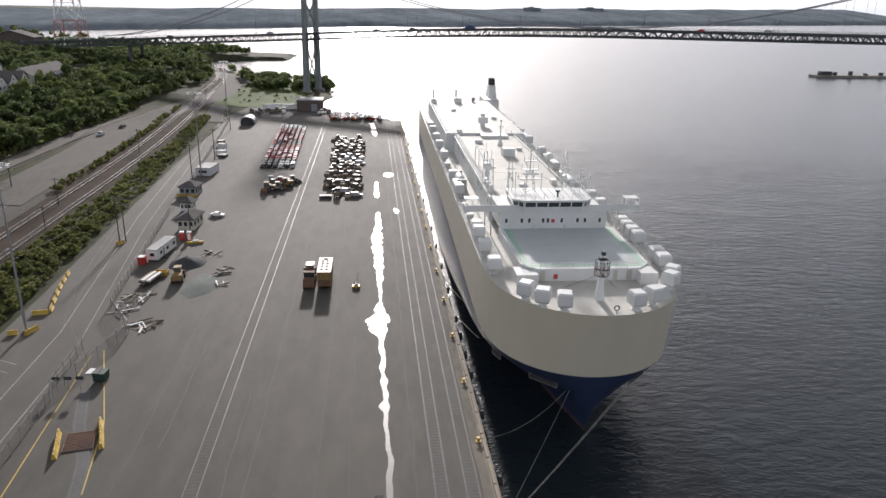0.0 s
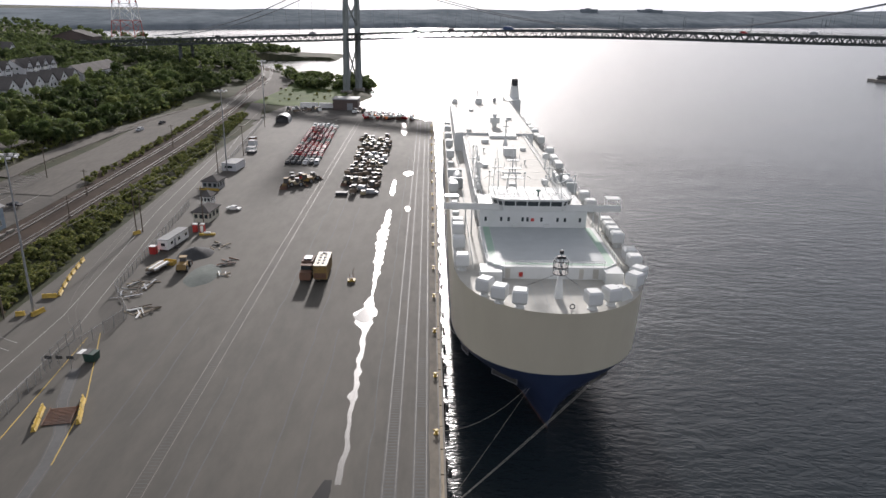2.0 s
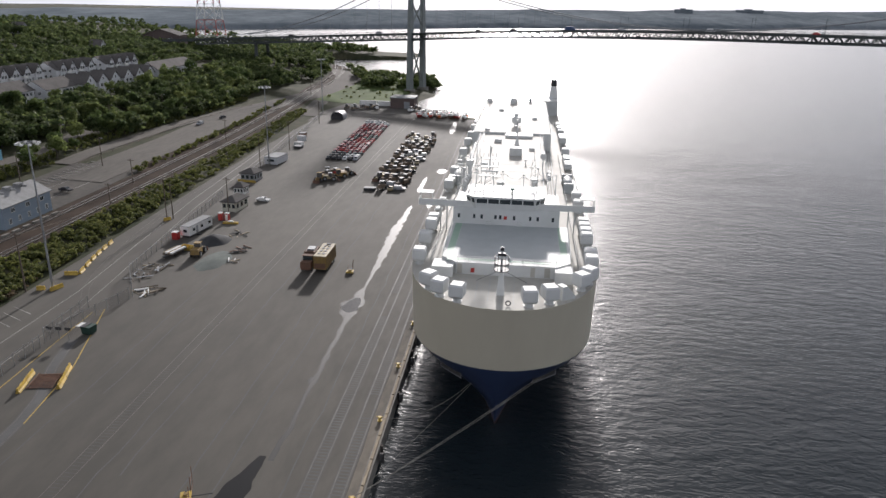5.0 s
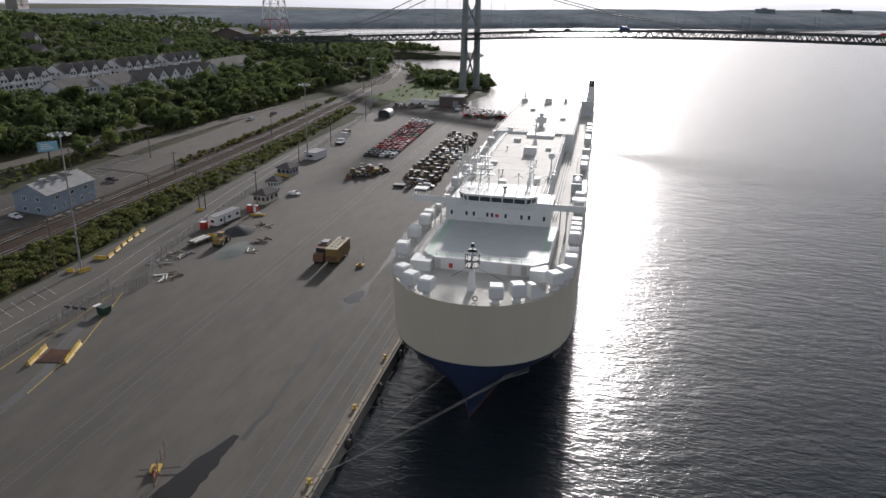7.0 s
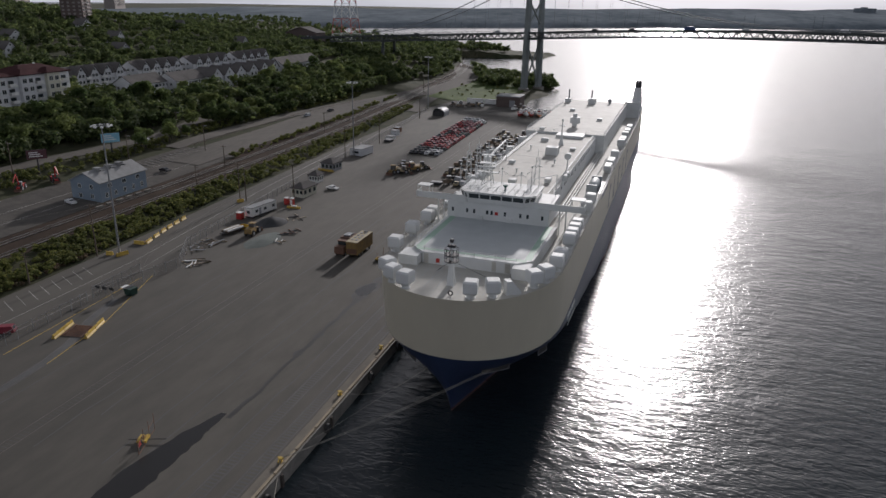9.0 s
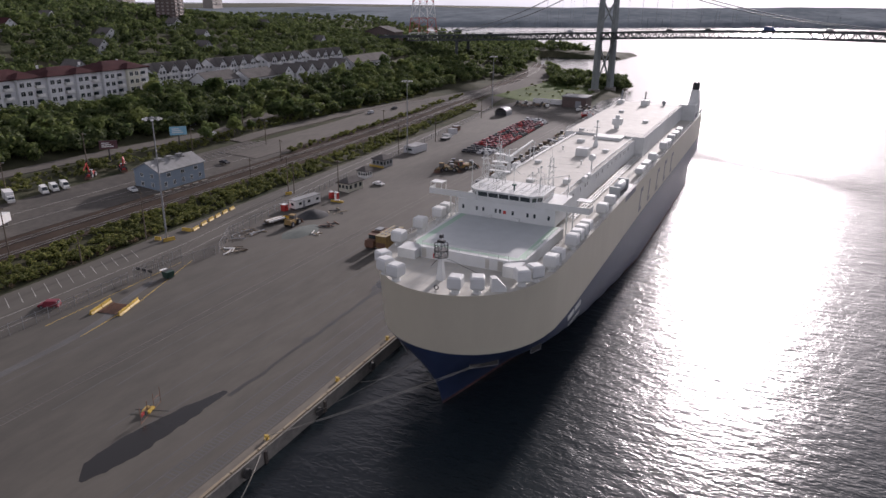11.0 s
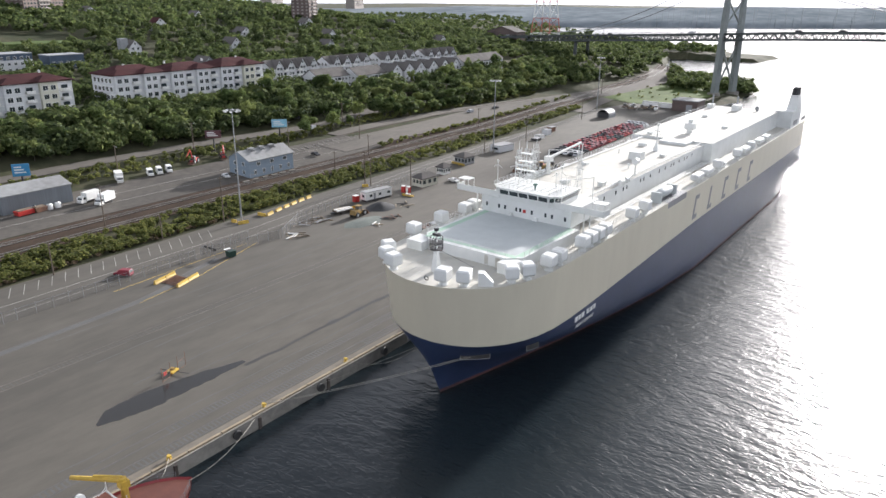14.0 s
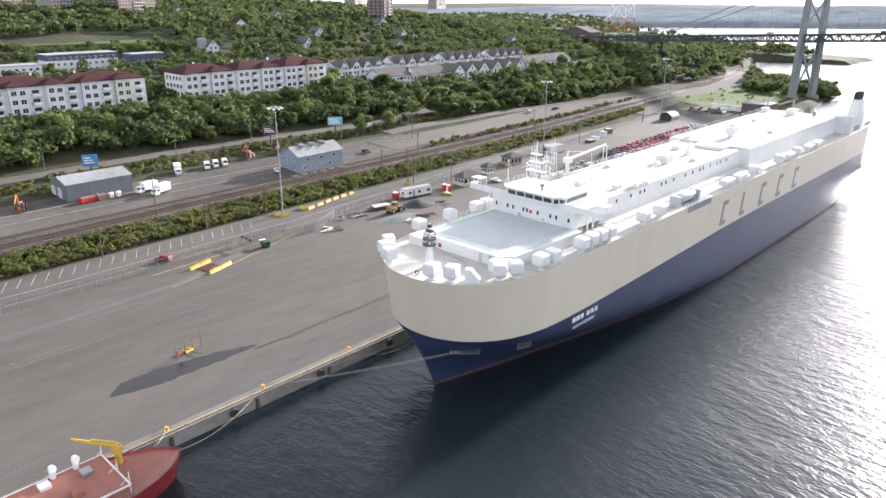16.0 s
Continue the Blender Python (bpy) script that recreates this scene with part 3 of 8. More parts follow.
outline_sheet("still_pool", [(127.9, -5.9, 0.3), (129, -6.1, 1.4), (130.5, -6.2, 1.85), (133, -5.9, 1.7), (136, -5.5, 0.5)], STILL, 0.011, "still grey middle of the puddle", 0.15, 21)
outline_sheet("puddle", [(230, -5.3, 0.3), (235, -5.3, 0.9), (243, -5.3, 0.7), (251, -5.3, 0.6), (253, -5.3, 0.1)], PUDDLE, 0.006, "small puddle of rain water on asphalt", 0.3, 5)
outline_sheet("puddle", [(260, -0.6, 0.4), (263, -0.6, 2.0), (267, -0.6, 1.6), (268, -0.6, 0.2)], PUDDLE, 0.006, "small puddle of rain water on asphalt", 0.2, 7)
outline_sheet("puddle", [(211, 0.7, 0.2), (214, 0.7, 0.9), (217, 0.3, 0.3)], PUDDLE, 0.006, "small puddle of rain water on asphalt", 0.2, 9)
outline_sheet("puddle", [(349, -5.0, 0.5), (358, -5.4, 1.6), (372, -5.8, 1.2), (388, -6.6, 0.7)], PUDDLE, 0.006, "puddle of rain water by the quay end", 0.2, 11)
outline_sheet("puddle", [(49.5, -8.0, 0.3), (52.5, -8.9, 2.2), (60.5, -8.3, 2.9), (66, -7.9, 2.2), (71, -7.3, 1.6), (77, -6.4, 0.5)], STILL, 0.006, "broad shallow puddle dark against the asphalt", 0.12, 13)

# ---------- roads and railway behind the fence ----------
up = lambda d: (lambda x, y: land(x, y) + d)


def road(name, pts, half, material, d, label):
    bm = bmesh.new()
    line = smooth_line(pts, 8)
    steps = [-half, -half / 3, half / 3, half]
    for a, b in zip(steps, steps[1:]):
        mid, w = (a + b) / 2, (b - a) / 2
        ribbon(bm, shift(line, mid), w, up(d - 0.8), up(d))
    return setting(name, bm, material, label)


BED = [(-98, -60), (-100, 60), (-101.3, 110), (-101.5, 170), (-102, 210), (-102.5, 260), (-104.5, 330), (-111, 430), (-118, 500), (-122, 560), (-131, 620), (-150, 700)]
road("railway_bed", BED, 6.4, BALLAST, 0.12, "dark stone ballast under the main line")
for off in (-3.3, 3.1):
    rail_pair("main_line_track", shift(smooth_line(BED, 10), -off), 1.45, "railway track on dark ballast beside the terminal", sleepers=True, follow=True)
road("lot", [(-120, -60), (-120.5, 60), (-121, 110), (-121.3, 160), (-121.6, 205), (-122.5, 238)], 13.0, GRAVEL, 0.10, "worn asphalt yard beside the railway")
road("road", [(-121, 215), (-121.5, 240), (-122, 285), (-124, 330), (-123, 370), (-118, 420), (-110, 480), (-106, 520), (-113, 575), (-137, 640)], 8.6, ROAD, 0.24, "pale two-lane road beside the railway")
road("bare_strip", [(-111, 236), (-111.5, 270), (-112.5, 330), (-113.5, 370), (-113, 410)], 2.6, BALLAST, 0.1, "bare brown strip between road and railway")
road("slip_road", [(-138, 233), (-139.5, 262), (-137.5, 322), (-131, 380), (-121, 425)], 3.4, ROAD, 0.3, "pale side road under the trees")
road("hill_road", [(-150, -40), (-155, 60), (-156.5, 110), (-157, 145), (-155.5, 200), (-154, 248), (-159, 282), (-159, 345), (-155, 395), (-151, 450), (-156, 520)], 2.7, ROAD, 0.3, "road along the foot of the wooded slope")
road("access_road", [(-90, 386), (-96, 420), (-101, 470), (-104, 520), (-106, 570), (-120, 640)], 4.5, ROAD, 0.26, "access road past the far end of the terminal")
bm = bmesh.new()
line = [(-84, 445), (-82, 480), (-80, 520), (-79, 560), (-82, 590)]
for off in np.linspace(-16, 26, 8):
    ribbon(bm, shift(line, float(off)), 3.05, up(-0.5), up(0.3))
setting("meadow", bm, GRASS, "bright green rough meadow near the bridge tower")
bm = bmesh.new()
ribbon(bm, [(-412, 165), (-385, 256)], 14, lambda x, y: land(-400, 210) - 3, lambda x, y: land(-400, 210) + 1.0)
setting("sports_field", bm, GRASS, "green sports field on the hill")
# end of the terminal: yard beyond the apron
bm = bmesh.new()
for off in np.linspace(-20, 22, 8):
    ribbon(bm, shift([(-66, 394), (-62, 425), (-58, 448)], float(off)), 3.05, up(-0.6), up(0.12))
ribbon(bm, [(-34, 394), (-34, 430)], 12, -1.0, 0.1)
ribbon(bm, [(-12, 394), (-14, 414)], 11, -1.0, 0.08)
setting("yard", bm, ASPHALT, "asphalt yard at the end of the quay")

# ---------- the car carrier ----------
CX, HB, DECK, STERN = 26.7, 15.5, 21.2, 303.0
ship = thing("car_carrier", "beige and navy car carrier ship moored at the quay", "ship", (CX, 100, WATER), -0.5)
SX, SY, SZ = -CX, -100, -WATER


def S(bm):
    bmesh.ops.translate(bm, vec=(SX, SY, SZ), verts=bm.verts)
    return bm


def sp(name, bm, material, label="", soft=False, parent=None):
    return part(name, S(bm), material, parent or ship, label, soft)


def band_z(y):
    return float(np.interp(y, [86, 100, 115, 140, 185, 290], [10.4, 10.2, 9.9, 10.5, 11.8, 12.0]))


def half_breadth(s, z):
    """Half breadth of the hull, s metres behind the foremost point of the level z."""
    t = max(0.0, min(1.0, (z - WATER) / (10.3 - WATER)))
    e = t ** 1.5
    length = 88 + (20 - 88) * (1 - (1 - t) ** 1.6)
    p, q = 1.45 + e * 0.95, 1.0 + e * 1.1
    return HB * (1 - max(0.0, 1 - s / length) ** p) ** (1 / q)


def stem(z):
    t = max(0.0, min(1.0, (z - WATER) / (10.3 - WATER)))
    u = max(0.0, min(1.0, (z - 10.3) / 11))
    return 93.6 - 5.4 * t ** 0.9 - 1.9 * u


ST = [0, 0.15, 0.5, 1, 1.8, 3, 4.5, 6.5, 9, 12, 16, 21, 28, 38, 50, 65, 85, 110, 140, 165, 180, 190, 197, 200.3]


def hull_strip(levels):
    """Both sides of the hull between levels given as functions of y; one row of points per level."""
    bm = bmesh.new()
    rows = []
    for lv in levels:
        z0 = lv(92.0)
        row = []
        for side in (-1, 1):
            seq = ST if side > 0 else ST[::-1]
            for s in seq:
                y = stem(z0) + s * (STERN - stem(z0)) / 200.3
                z = lv(y)
                b = half_breadth(s, z)
                aft = max(0.0, (s - 165) / 35.3)
                b *= 1 - 0.03 * aft ** 2 - (0.30 * aft ** 2 if z < 4 else 0)
                if side > 0 and s == 0:
                    continue
                row.append(bm.verts.new((CX + side * b, y, z)))
        rows.append(row)
    for r, q in zip(rows, rows[1:]):
        for i in range(len(r) - 1):
            bm.faces.new((r[i], r[i + 1], q[i + 1], q[i]))
        bm.faces.new((r[-1], r[0], q[0], q[-1]))
    return bm, rows


up_levels = [(lambda k: (lambda y: band_z(y) + (DECK - band_z(y)) * k))(k) for k in (0, 0.08, 0.25, 0.5, 0.75, 1.0)]
bm, _ = hull_strip(up_levels)
hull = sp("hull_topside", bm, HULL_TAN, "beige painted upper hull", True)
low_levels = [(lambda k: (lambda y: WATER + 0.6 + (band_z(y) - WATER - 0.6) * k))(k) for k in (0, 0.12, 0.25, 0.4, 0.55, 0.7, 0.85, 1.0)]
bm, _ = hull_strip(low_levels)
sp("hull_underside", bm, HULL_BLUE, "navy blue lower hull", True)
bm, _ = hull_strip([(lambda k: (lambda y: WATER - 1.5 + 2.1 * k))(k) for k in (0, 0.5, 1)])
sp("boot_topping", bm, HULL_RED, "faded red waterline band", True)
# rubbing line between the colours
bm, _ = hull_strip([(lambda d: (lambda y: band_z(y) + d))(d) for d in (-0.06, 0.06)])
for v in bm.verts:
    v.co.x = CX + (v.co.x - CX) * 1.002
sp("knuckle_line", bm, HULL_BLUE)


def plan_y(b_frac_x):
    """Foremost y of the deck outline at a distance x from the centre line."""
    lo, hi = 0.0, 20.0
    for _ in range(30):
        m_ = (lo + hi) / 2
        if half_breadth(m_, DECK) < abs(b_frac_x):
            lo = m_
        else:
            hi = m_
    return stem(DECK) + lo


# weather deck
bm = bmesh.new()
L, R = [], []
for s in ST:
    y = stem(DECK) + s * (STERN - stem(DECK)) / 200.3
    b = half_breadth(s, DECK) * (1 - 0.03 * max(0.0, (s - 165) / 35.3) ** 2) - 0.02
    L.append(bm.verts.new((CX - b, min(y, STERN - 0.05), DECK - 0.02)))
    R.append(bm.verts.new((CX + b, min(y, STERN - 0.05), DECK - 0.02)))
for i in range(1, len(ST) - 1):
    bm.faces.new((L[i], R[i], R[i + 1], L[i + 1]))
bm.faces.new((L[1], L[0], R[1]))
sp("weather_deck", bm, DECK_WHITE, "pale painted open deck")
bm = bmesh.new()
tri = 16
for k in range(-6, 7):
    x = CX + k * 1.9
    y1 = 99.3
    y0 = plan_y(k * 1.9) + 2.2
    if abs(k) < 6:
        box(bm, x - 0.03, x + 0.03, y0, y1, DECK - 0.02, DECK - 0.008)
sp("deck_seams", bm, DECK_GREY)

# raised vehicle deck house forward, with green border
RD = 23.2
F0, F1, FL, FR = 99.8, 121.5, CX - 10.2, CX + 10.8
bm = bmesh.new()
pts = [(FL + 2.6, F0), (FR - 2.2, F0), (FR, F0 + 2.2), (FR + 0.5, F1), (FL - 0.3, F1), (FL, F0 + 2.6)]
lo_ = [bm.verts.new((x, y, DECK - 0.02)) for x, y in pts]
hi_ = [bm.verts.new((x, y, RD)) for x, y in pts]
bm.faces.new(hi_)
for i in range(6):
    bm.faces.new((lo_[i], lo_[(i + 1) % 6], hi_[(i + 1) % 6], hi_[i]))
rd = sp("forward_house", bm, SHIP_WHITE, "white low house carrying the forward deck")
sp("green_border", boxes((FL + 1.0, FR - 1.0, F0 + 0.9, F0 + 2.1, RD + 0.003, RD + 0.012), (FL + 0.5, FL + 1.7, F0 + 2.1, F1 - 0.4, RD + 0.003, RD + 0.012), (FR - 1.5, FR - 0.3, F0 + 2.1, F1 - 0.4, RD + 0.003, RD + 0.012)), DECK_GREEN, "faded green painted border")
sp("deck_panel", boxes((FL + 1.75, FR - 1.55, F0 + 2.2, F1 - 0.3, RD + 0.003, RD + 0.01)), DECK_GREY, "blue-grey deck coating")
sp("side_locker", boxes((FL - 1.2, FL + 2.2, F0 - 1.6, F0 + 2.2, DECK - 0.02, RD - 0.35)), SHIP_WHITE)
sp("side_locker", boxes((FR - 2.6, FR + 0.2, F0 - 2.0, F0 + 1.2, DECK - 0.02, RD - 0.15)), SHIP_WHITE)
sp("red_fire_box", boxes((CX - 5.2, CX - 4.6, F0 - 0.2, F0 - 0.003, RD - 1.6, RD - 0.9)), RED, "small red fire box")
for x0, w in ((CX - 8.6 + 1.2, 0.8), (CX + 6.6, 0.9), (CX + 4.4, 0.7)):
    sp("door", boxes((x0, x0 + w, F0 - 0.05, F0 - 0.003, DECK + 0.1, RD - 0.25)), DECK_WHITE)


def railing(bm, pts, z, h=1.05, step=1.6, r=0.03):
    line = smooth_line(pts, step) if len(pts) > 2 else [tuple(Vector(pts[0]).lerp(Vector(pts[1]), i / max(1, int((Vector(pts[1]) - Vector(pts[0])).length / step)))) for i in range(int((Vector(pts[1]) - Vector(pts[0])).length / step) + 1)]
    for x, y in line:
        box(bm, x - r, x + r, y - r, y + r, z, z + h)
    for hh in (0.38, 0.72, h):
        for (x0, y0), (x1, y1) in zip(line, line[1:]):
            tube(bm, (x0, y0, z + hh), (x1, y1, z + hh), r * 0.9, r * 0.9, 4)


rails_ = (
    [(FL + 0.1, F0 + 2.8), (FL - 0.2, F1)], [(FR, F0 + 2.4), (FR + 0.4, F1)], [(FL + 2.8, F0 + 0.1), (FR - 2.4, F0 + 0.1)],
)
for r_ in rails_:
    bm = bmesh.new()
    railing(bm, r_, RD)
    sp("railing", bm, SHIP_WHITE)
for side in (-1, 1):
    bm = bmesh.new()
    railing(bm, [(CX + side * (HB - 0.25), 104), (CX + side * (HB - 0.12), 190)], DECK)
    railing(bm, [(CX + side * (HB - 0.15), 190), (CX + side * (HB - 0.5), 270)], DECK)
    sp("railing", bm, SHIP_WHITE)
    bm = bmesh.new()
    railing(bm, [(CX + side * (HB - 3.2), 104), (CX + side * (HB - 3.2), 196)], DECK)
    sp("railing", bm, SHIP_WHITE)


# ventilator housings along the deck edge
def vent_mesh(w, d, h):
    bm = bmesh.new()
    tube(bm, (0, 0, 0), (0, 0, 0.75), 0.62, 0.62, 14)
    tube(bm, (0, 0, 0.0), (0, 0, 0.12), 0.8, 0.8, 14)
    taper(bm, -w / 2 + 0.25, w / 2 - 0.25, -d / 2 + 0.25, d / 2 - 0.25, 0.7, 1.05, (-0.25, -0.25))
    box(bm, -w / 2, w / 2, -d / 2, d / 2, 1.05, h - 0.3)
    taper(bm, -w / 2 - 0.03, w / 2 + 0.03, -d / 2 - 0.03, d / 2 + 0.03, h - 0.3, h, (0.22, 0.22))
    return mesh_of("ventilator", bm, SHIP_WHITE)


VENT, VENT_S, VENT_L = vent_mesh(2.15, 2.15, 2.85), vent_mesh(1.5, 1.5, 1.5), vent_mesh(1.9, 5.0, 2.2)
vents = [(15.6, 92.9, -30), (17.6, 90.2, -20), (20.4, 88.6, -10), (30.9, 88.4, 10), (33.9, 89.9, 22), (38.9, 95.9, 40), (40.2, 98.6, 50), (41.0, 104.3, 0), (41.1, 107.6, 0),
         (41.1, 116.5, 0), (41.1, 119.6, 0), (41.1, 122.7, 0), (41.1, 125.8, 0), (41.0, 139.2, 0), (12.6, 103.6, 0), (12.3, 112.6, 0), (12.4, 120.6, 0), (12.4, 123.8, 0)]
for x, y, a in vents:
    part_mesh("ventilator", VENT, ship, (x + SX, y + SY, DECK + SZ - 0.02), radians(a))
for x, y in ((12.3, 133), (12.3, 141), (12.3, 152), (12.3, 166), (12.3, 181), (12.3, 190), (12.3, 206), (12.3, 218), (41.0, 146), (41.0, 196), (41.0, 201), (41.0, 214), (12.3, 232), (41.0, 228)):
    part_mesh("ventilator", VENT_S if y % 2 else VENT, ship, (x + SX, y + SY, DECK + SZ - 0.02))
for x, y in ((40.9, 180), (40.9, 187.5), (40.9, 238), (40.9, 246), (12.4, 158), (12.4, 245), (40.9, 222)):
    part_mesh("ventilator", VENT_L, ship, (x + SX, y + SY, DECK + SZ - 0.02))
# slanted intake cowl at the bow
bm = bmesh.new()
pf = [(0, 0), (2.4, 0), (2.4, 0.5), (0.9, 2.2), (0, 2.2)]
a_ = [bm.verts.new((x, -0.7, z)) for x, z in pf]
b_ = [bm.verts.new((x, 0.7, z)) for x, z in pf]
bm.faces.new(a_)
bm.faces.new(b_[::-1])
for i in range(5):
    bm.faces.new((a_[i], b_[i], b_[(i + 1) % 5], a_[(i + 1) % 5]))
o = part("intake_cowl", bm, SHIP_WHITE, ship)
o.location, o.rotation_euler = (35.4 + SX, 91.6 + SY, DECK + SZ - 0.02), (0, 0, radians(35))

# foremast
fm = sp("foremast", bmesh.new(), SHIP_WHITE)
bm = bmesh.new()
taper(bm, 26.0, 27.2, 91.6, 92.8, DECK - 0.02, DECK + 4.0, (0.32, 0.32))
tube(bm, (26.6, 92.2, DECK + 4), (26.6, 92.2, DECK + 7.6), 0.2, 0.12)
me = mesh_of("foremast", S(bm), SHIP_WHITE)
fm.data = me
bm = bmesh.new()
for z in (3.9, 5.0):
    tube(bm, (26.6, 92.2, DECK + z), (26.6, 92.2, DECK + z + 0.12), 1.15, 1.15, 14)
    for k in range(12):
        t = 2 * math.pi * k / 12
        tube(bm, (26.6 + 1.1 * math.cos(t), 92.2 + 1.1 * math.sin(t), DECK + z), (26.6 + 1.1 * math.cos(t), 92.2 + 1.1 * math.sin(t), DECK + z + 1.0), 0.04, 0.04, 4)
    for k in range(12):
        t, u = 2 * math.pi * k / 12, 2 * math.pi * (k + 1) / 12
        tube(bm, (26.6 + 1.1 * math.cos(t), 92.2 + 1.1 * math.sin(t), DECK + z + 1), (26.6 + 1.1 * math.cos(u), 92.2 + 1.1 * math.sin(u), DECK + z + 1), 0.05, 0.05, 4)
box(bm, 26.0, 27.2, 91.9, 92.5, DECK + 6.2, DECK + 6.6)
box(bm, 26.35, 26.85, 91.9, 92.5, DECK + 7.0, DECK + 7.5)
sp("crow_nest", bm, DARK, "dark caged lookout platform", parent=None)
for x, y in ((22.5, 97), (30.5, 97.5)):
    bm = bmesh.new()
    tube(bm, (26.6, 92.2, DECK + 4), (x, y, DECK), 0.035, 0.035, 4)
    sp("stay", bm, DARK)
bm = bmesh.new()
for k in range(14):
    t, u = 2 * math.pi * k / 14, 2 * math.pi * (k + 1) / 14
    tube(bm, (27.9 + 0.35 * math.cos(t), 87.9, DECK + 0.45 + 0.35 * math.sin(t)), (27.9 + 0.35 * math.cos(u), 87.9, DECK + 0.45 + 0.35 * math.sin(u)), 0.09, 0.09, 5)
sp("towing_ring", bm, DARK)

# bridge superstructure
B0 = 121.0
br = sp("bridge_house", boxes((CX - 10.3, CX + 9.6, B0, B0 + 12, RD, 26.4)), SHIP_WHITE, "white bridge superstructure")
for k, x in enumerate((-9.2, -6.3, -4.9, -2.3, -1.4, 1.2, 4.2, 5.6, 8.4)):
    sp("window", boxes((CX + x - 0.22, CX + x + 0.22, B0 - 0.04, B0 - 0.002, 24.35, 25.15)), WINDOW)
sp("red_life_ring_box", boxes((CX - 0.75, CX - 0.15, B0 - 0.15, B0 - 0.002, 24.4, 25.0)), RED, "red life ring box")
for x in (-3.6, 2.2):
    sp("wall_locker", boxes((CX + x - 0.5, CX + x + 0.5, B0 - 0.6, B0 - 0.002, RD + 0.1, RD + 0.75)), SHIP_WHITE)
# wings
bm = boxes((CX - 16.9, CX + 15.9, B0 + 0.4, B0 + 3.0, 26.4, 26.62), (CX - 16.9, CX + 15.9, B0 + 0.3, B0 + 0.4, 26.4, 27.6), (CX - 16.95, CX - 16.85, B0 + 0.4, B0 + 3.0, 26.4, 27.6), (CX + 15.85, CX + 15.95, B0 + 0.4, B0 + 3.0, 26.4, 27.6))
sp("bridge_wing", bm, SHIP_WHITE, "white open bridge wings")
for x in (-15.6, 14.6):
    bm = boxes((CX + x - 1.3, CX + x + 1.3, B0 + 0.7, B0 + 2.9, 28.55, 28.7))
    for dx in (-1.2, 1.2):
        for dy in (0.8, 2.8):
            tube(bm, (CX + x + dx, B0 + dy, 26.6), (CX + x + dx, B0 + dy, 28.6), 0.05, 0.05, 5)
    sp("wing_canopy", bm, SHIP_WHITE)
for x in (-12.3, 11.9):
    bm = bmesh.new()
    for dx in (-0.6, 0.6):
        tube(bm, (CX + x + dx, B0 + 2.0, DECK - 0.02), (CX + x + dx, B0 + 2.0, 26.4), 0.14, 0.14, 6)
    sp("wing_support", bm, SHIP_WHITE)
# wheelhouse
W0, WA, WB = B0 - 0.3, CX - 7.6, CX + 6.4
bm = bmesh.new()
pl = [(WA, W0 + 1.6), (WA + 1.6, W0), (WB - 1.6, W0), (WB, W0 + 1.6), (WB, W0 + 9), (WA, W0 + 9)]
for z0, z1, o0, o1 in ((26.45, 27.45, 0.0, 0.15), (28.35, 28.75, 0.35, 0.5)):
    lo_ = [bm.verts.new((x + (o0 if x > CX else -o0), y - (o0 if y < W0 + 5 else 0), z0)) for x, y in pl]
    hi_ = [bm.verts.new((x + (o1 if x > CX else -o1), y - (o1 if y < W0 + 5 else 0), z1)) for x, y in pl]
    bm.faces.new(hi_)
    bm.faces.new(lo_[::-1])
    for i in range(6):
        bm.faces.new((lo_[i], lo_[(i + 1) % 6], hi_[(i + 1) % 6], hi_[i]))
sp("wheelhouse", bm, SHIP_WHITE, "white wheelhouse with a raked window band")
bm = bmesh.new()
lo_ = [bm.verts.new((x + (0.1 if x > CX else -0.1), y - (0.1 if y < W0 + 5 else 0), 27.4)) for x, y in pl]
hi_ = [bm.verts.new((x + (0.3 if x > CX else -0.3), y - (0.3 if y < W0 + 5 else 0), 28.4)) for x, y in pl]
for i in range(6):
    bm.faces.new((lo_[i], lo_[(i + 1) % 6], hi_[(i + 1) % 6], hi_[i]))
sp("window_band", bm, WINDOW, "dark wheelhouse windows")


def mullion(a, b, r):
    bm = bmesh.new()
    tube(bm, a, b, r, r, 4)
    sp("window_mullion", bm, SHIP_WHITE)


for x in np.linspace(WA + 1.6, WB - 1.6, 6):
    mullion((x, W0 - 0.13, 27.4), (x, W0 - 0.36, 28.4), 0.13)
for x, s in ((WA, -1), (WB, 1)):
    for k in (0.5, 1.0):
        mullion((x - s * 1.6 * k + s * 0.1, W0 + 1.6 - 1.6 * k - 0.1, 27.4), (x - s * 1.6 * k + s * 0.3, W0 + 1.6 - 1.6 * k - 0.3, 28.4), 0.12)
    mullion((x + s * 0.12, W0 + 1.6, 27.4), (x + s * 0.33, W0 + 1.6, 28.4), 0.14)
bm = bmesh.new()
for k in range(10):
    x = WA + 0.6 + k * 1.42
    box(bm, x - 0.06, x + 0.06, W0 + 0.3, W0 + 8.5, 28.75, 28.85)
sp("roof_beam", bm, SHIP_WHITE)
bm = bmesh.new()
railing(bm, [(WA, W0 + 0.3), (WB, W0 + 0.3)], 28.75)
railing(bm, [(WA, W0 + 0.3), (WA, W0 + 8.5)], 28.75)
railing(bm, [(WB, W0 + 0.3), (WB, W0 + 8.5)], 28.75)
sp("railing", bm, SHIP_WHITE)
bm = bmesh.new()
tube(bm, (CX + 0.6, W0 + 2.2, 28.75), (CX + 0.6, W0 + 2.2, 29.7), 0.18, 0.18)
tube(bm, (CX + 0.6, W0 + 2.2, 29.7), (CX + 0.6, W0 + 2.2, 30.0), 0.4, 0.5, 8)
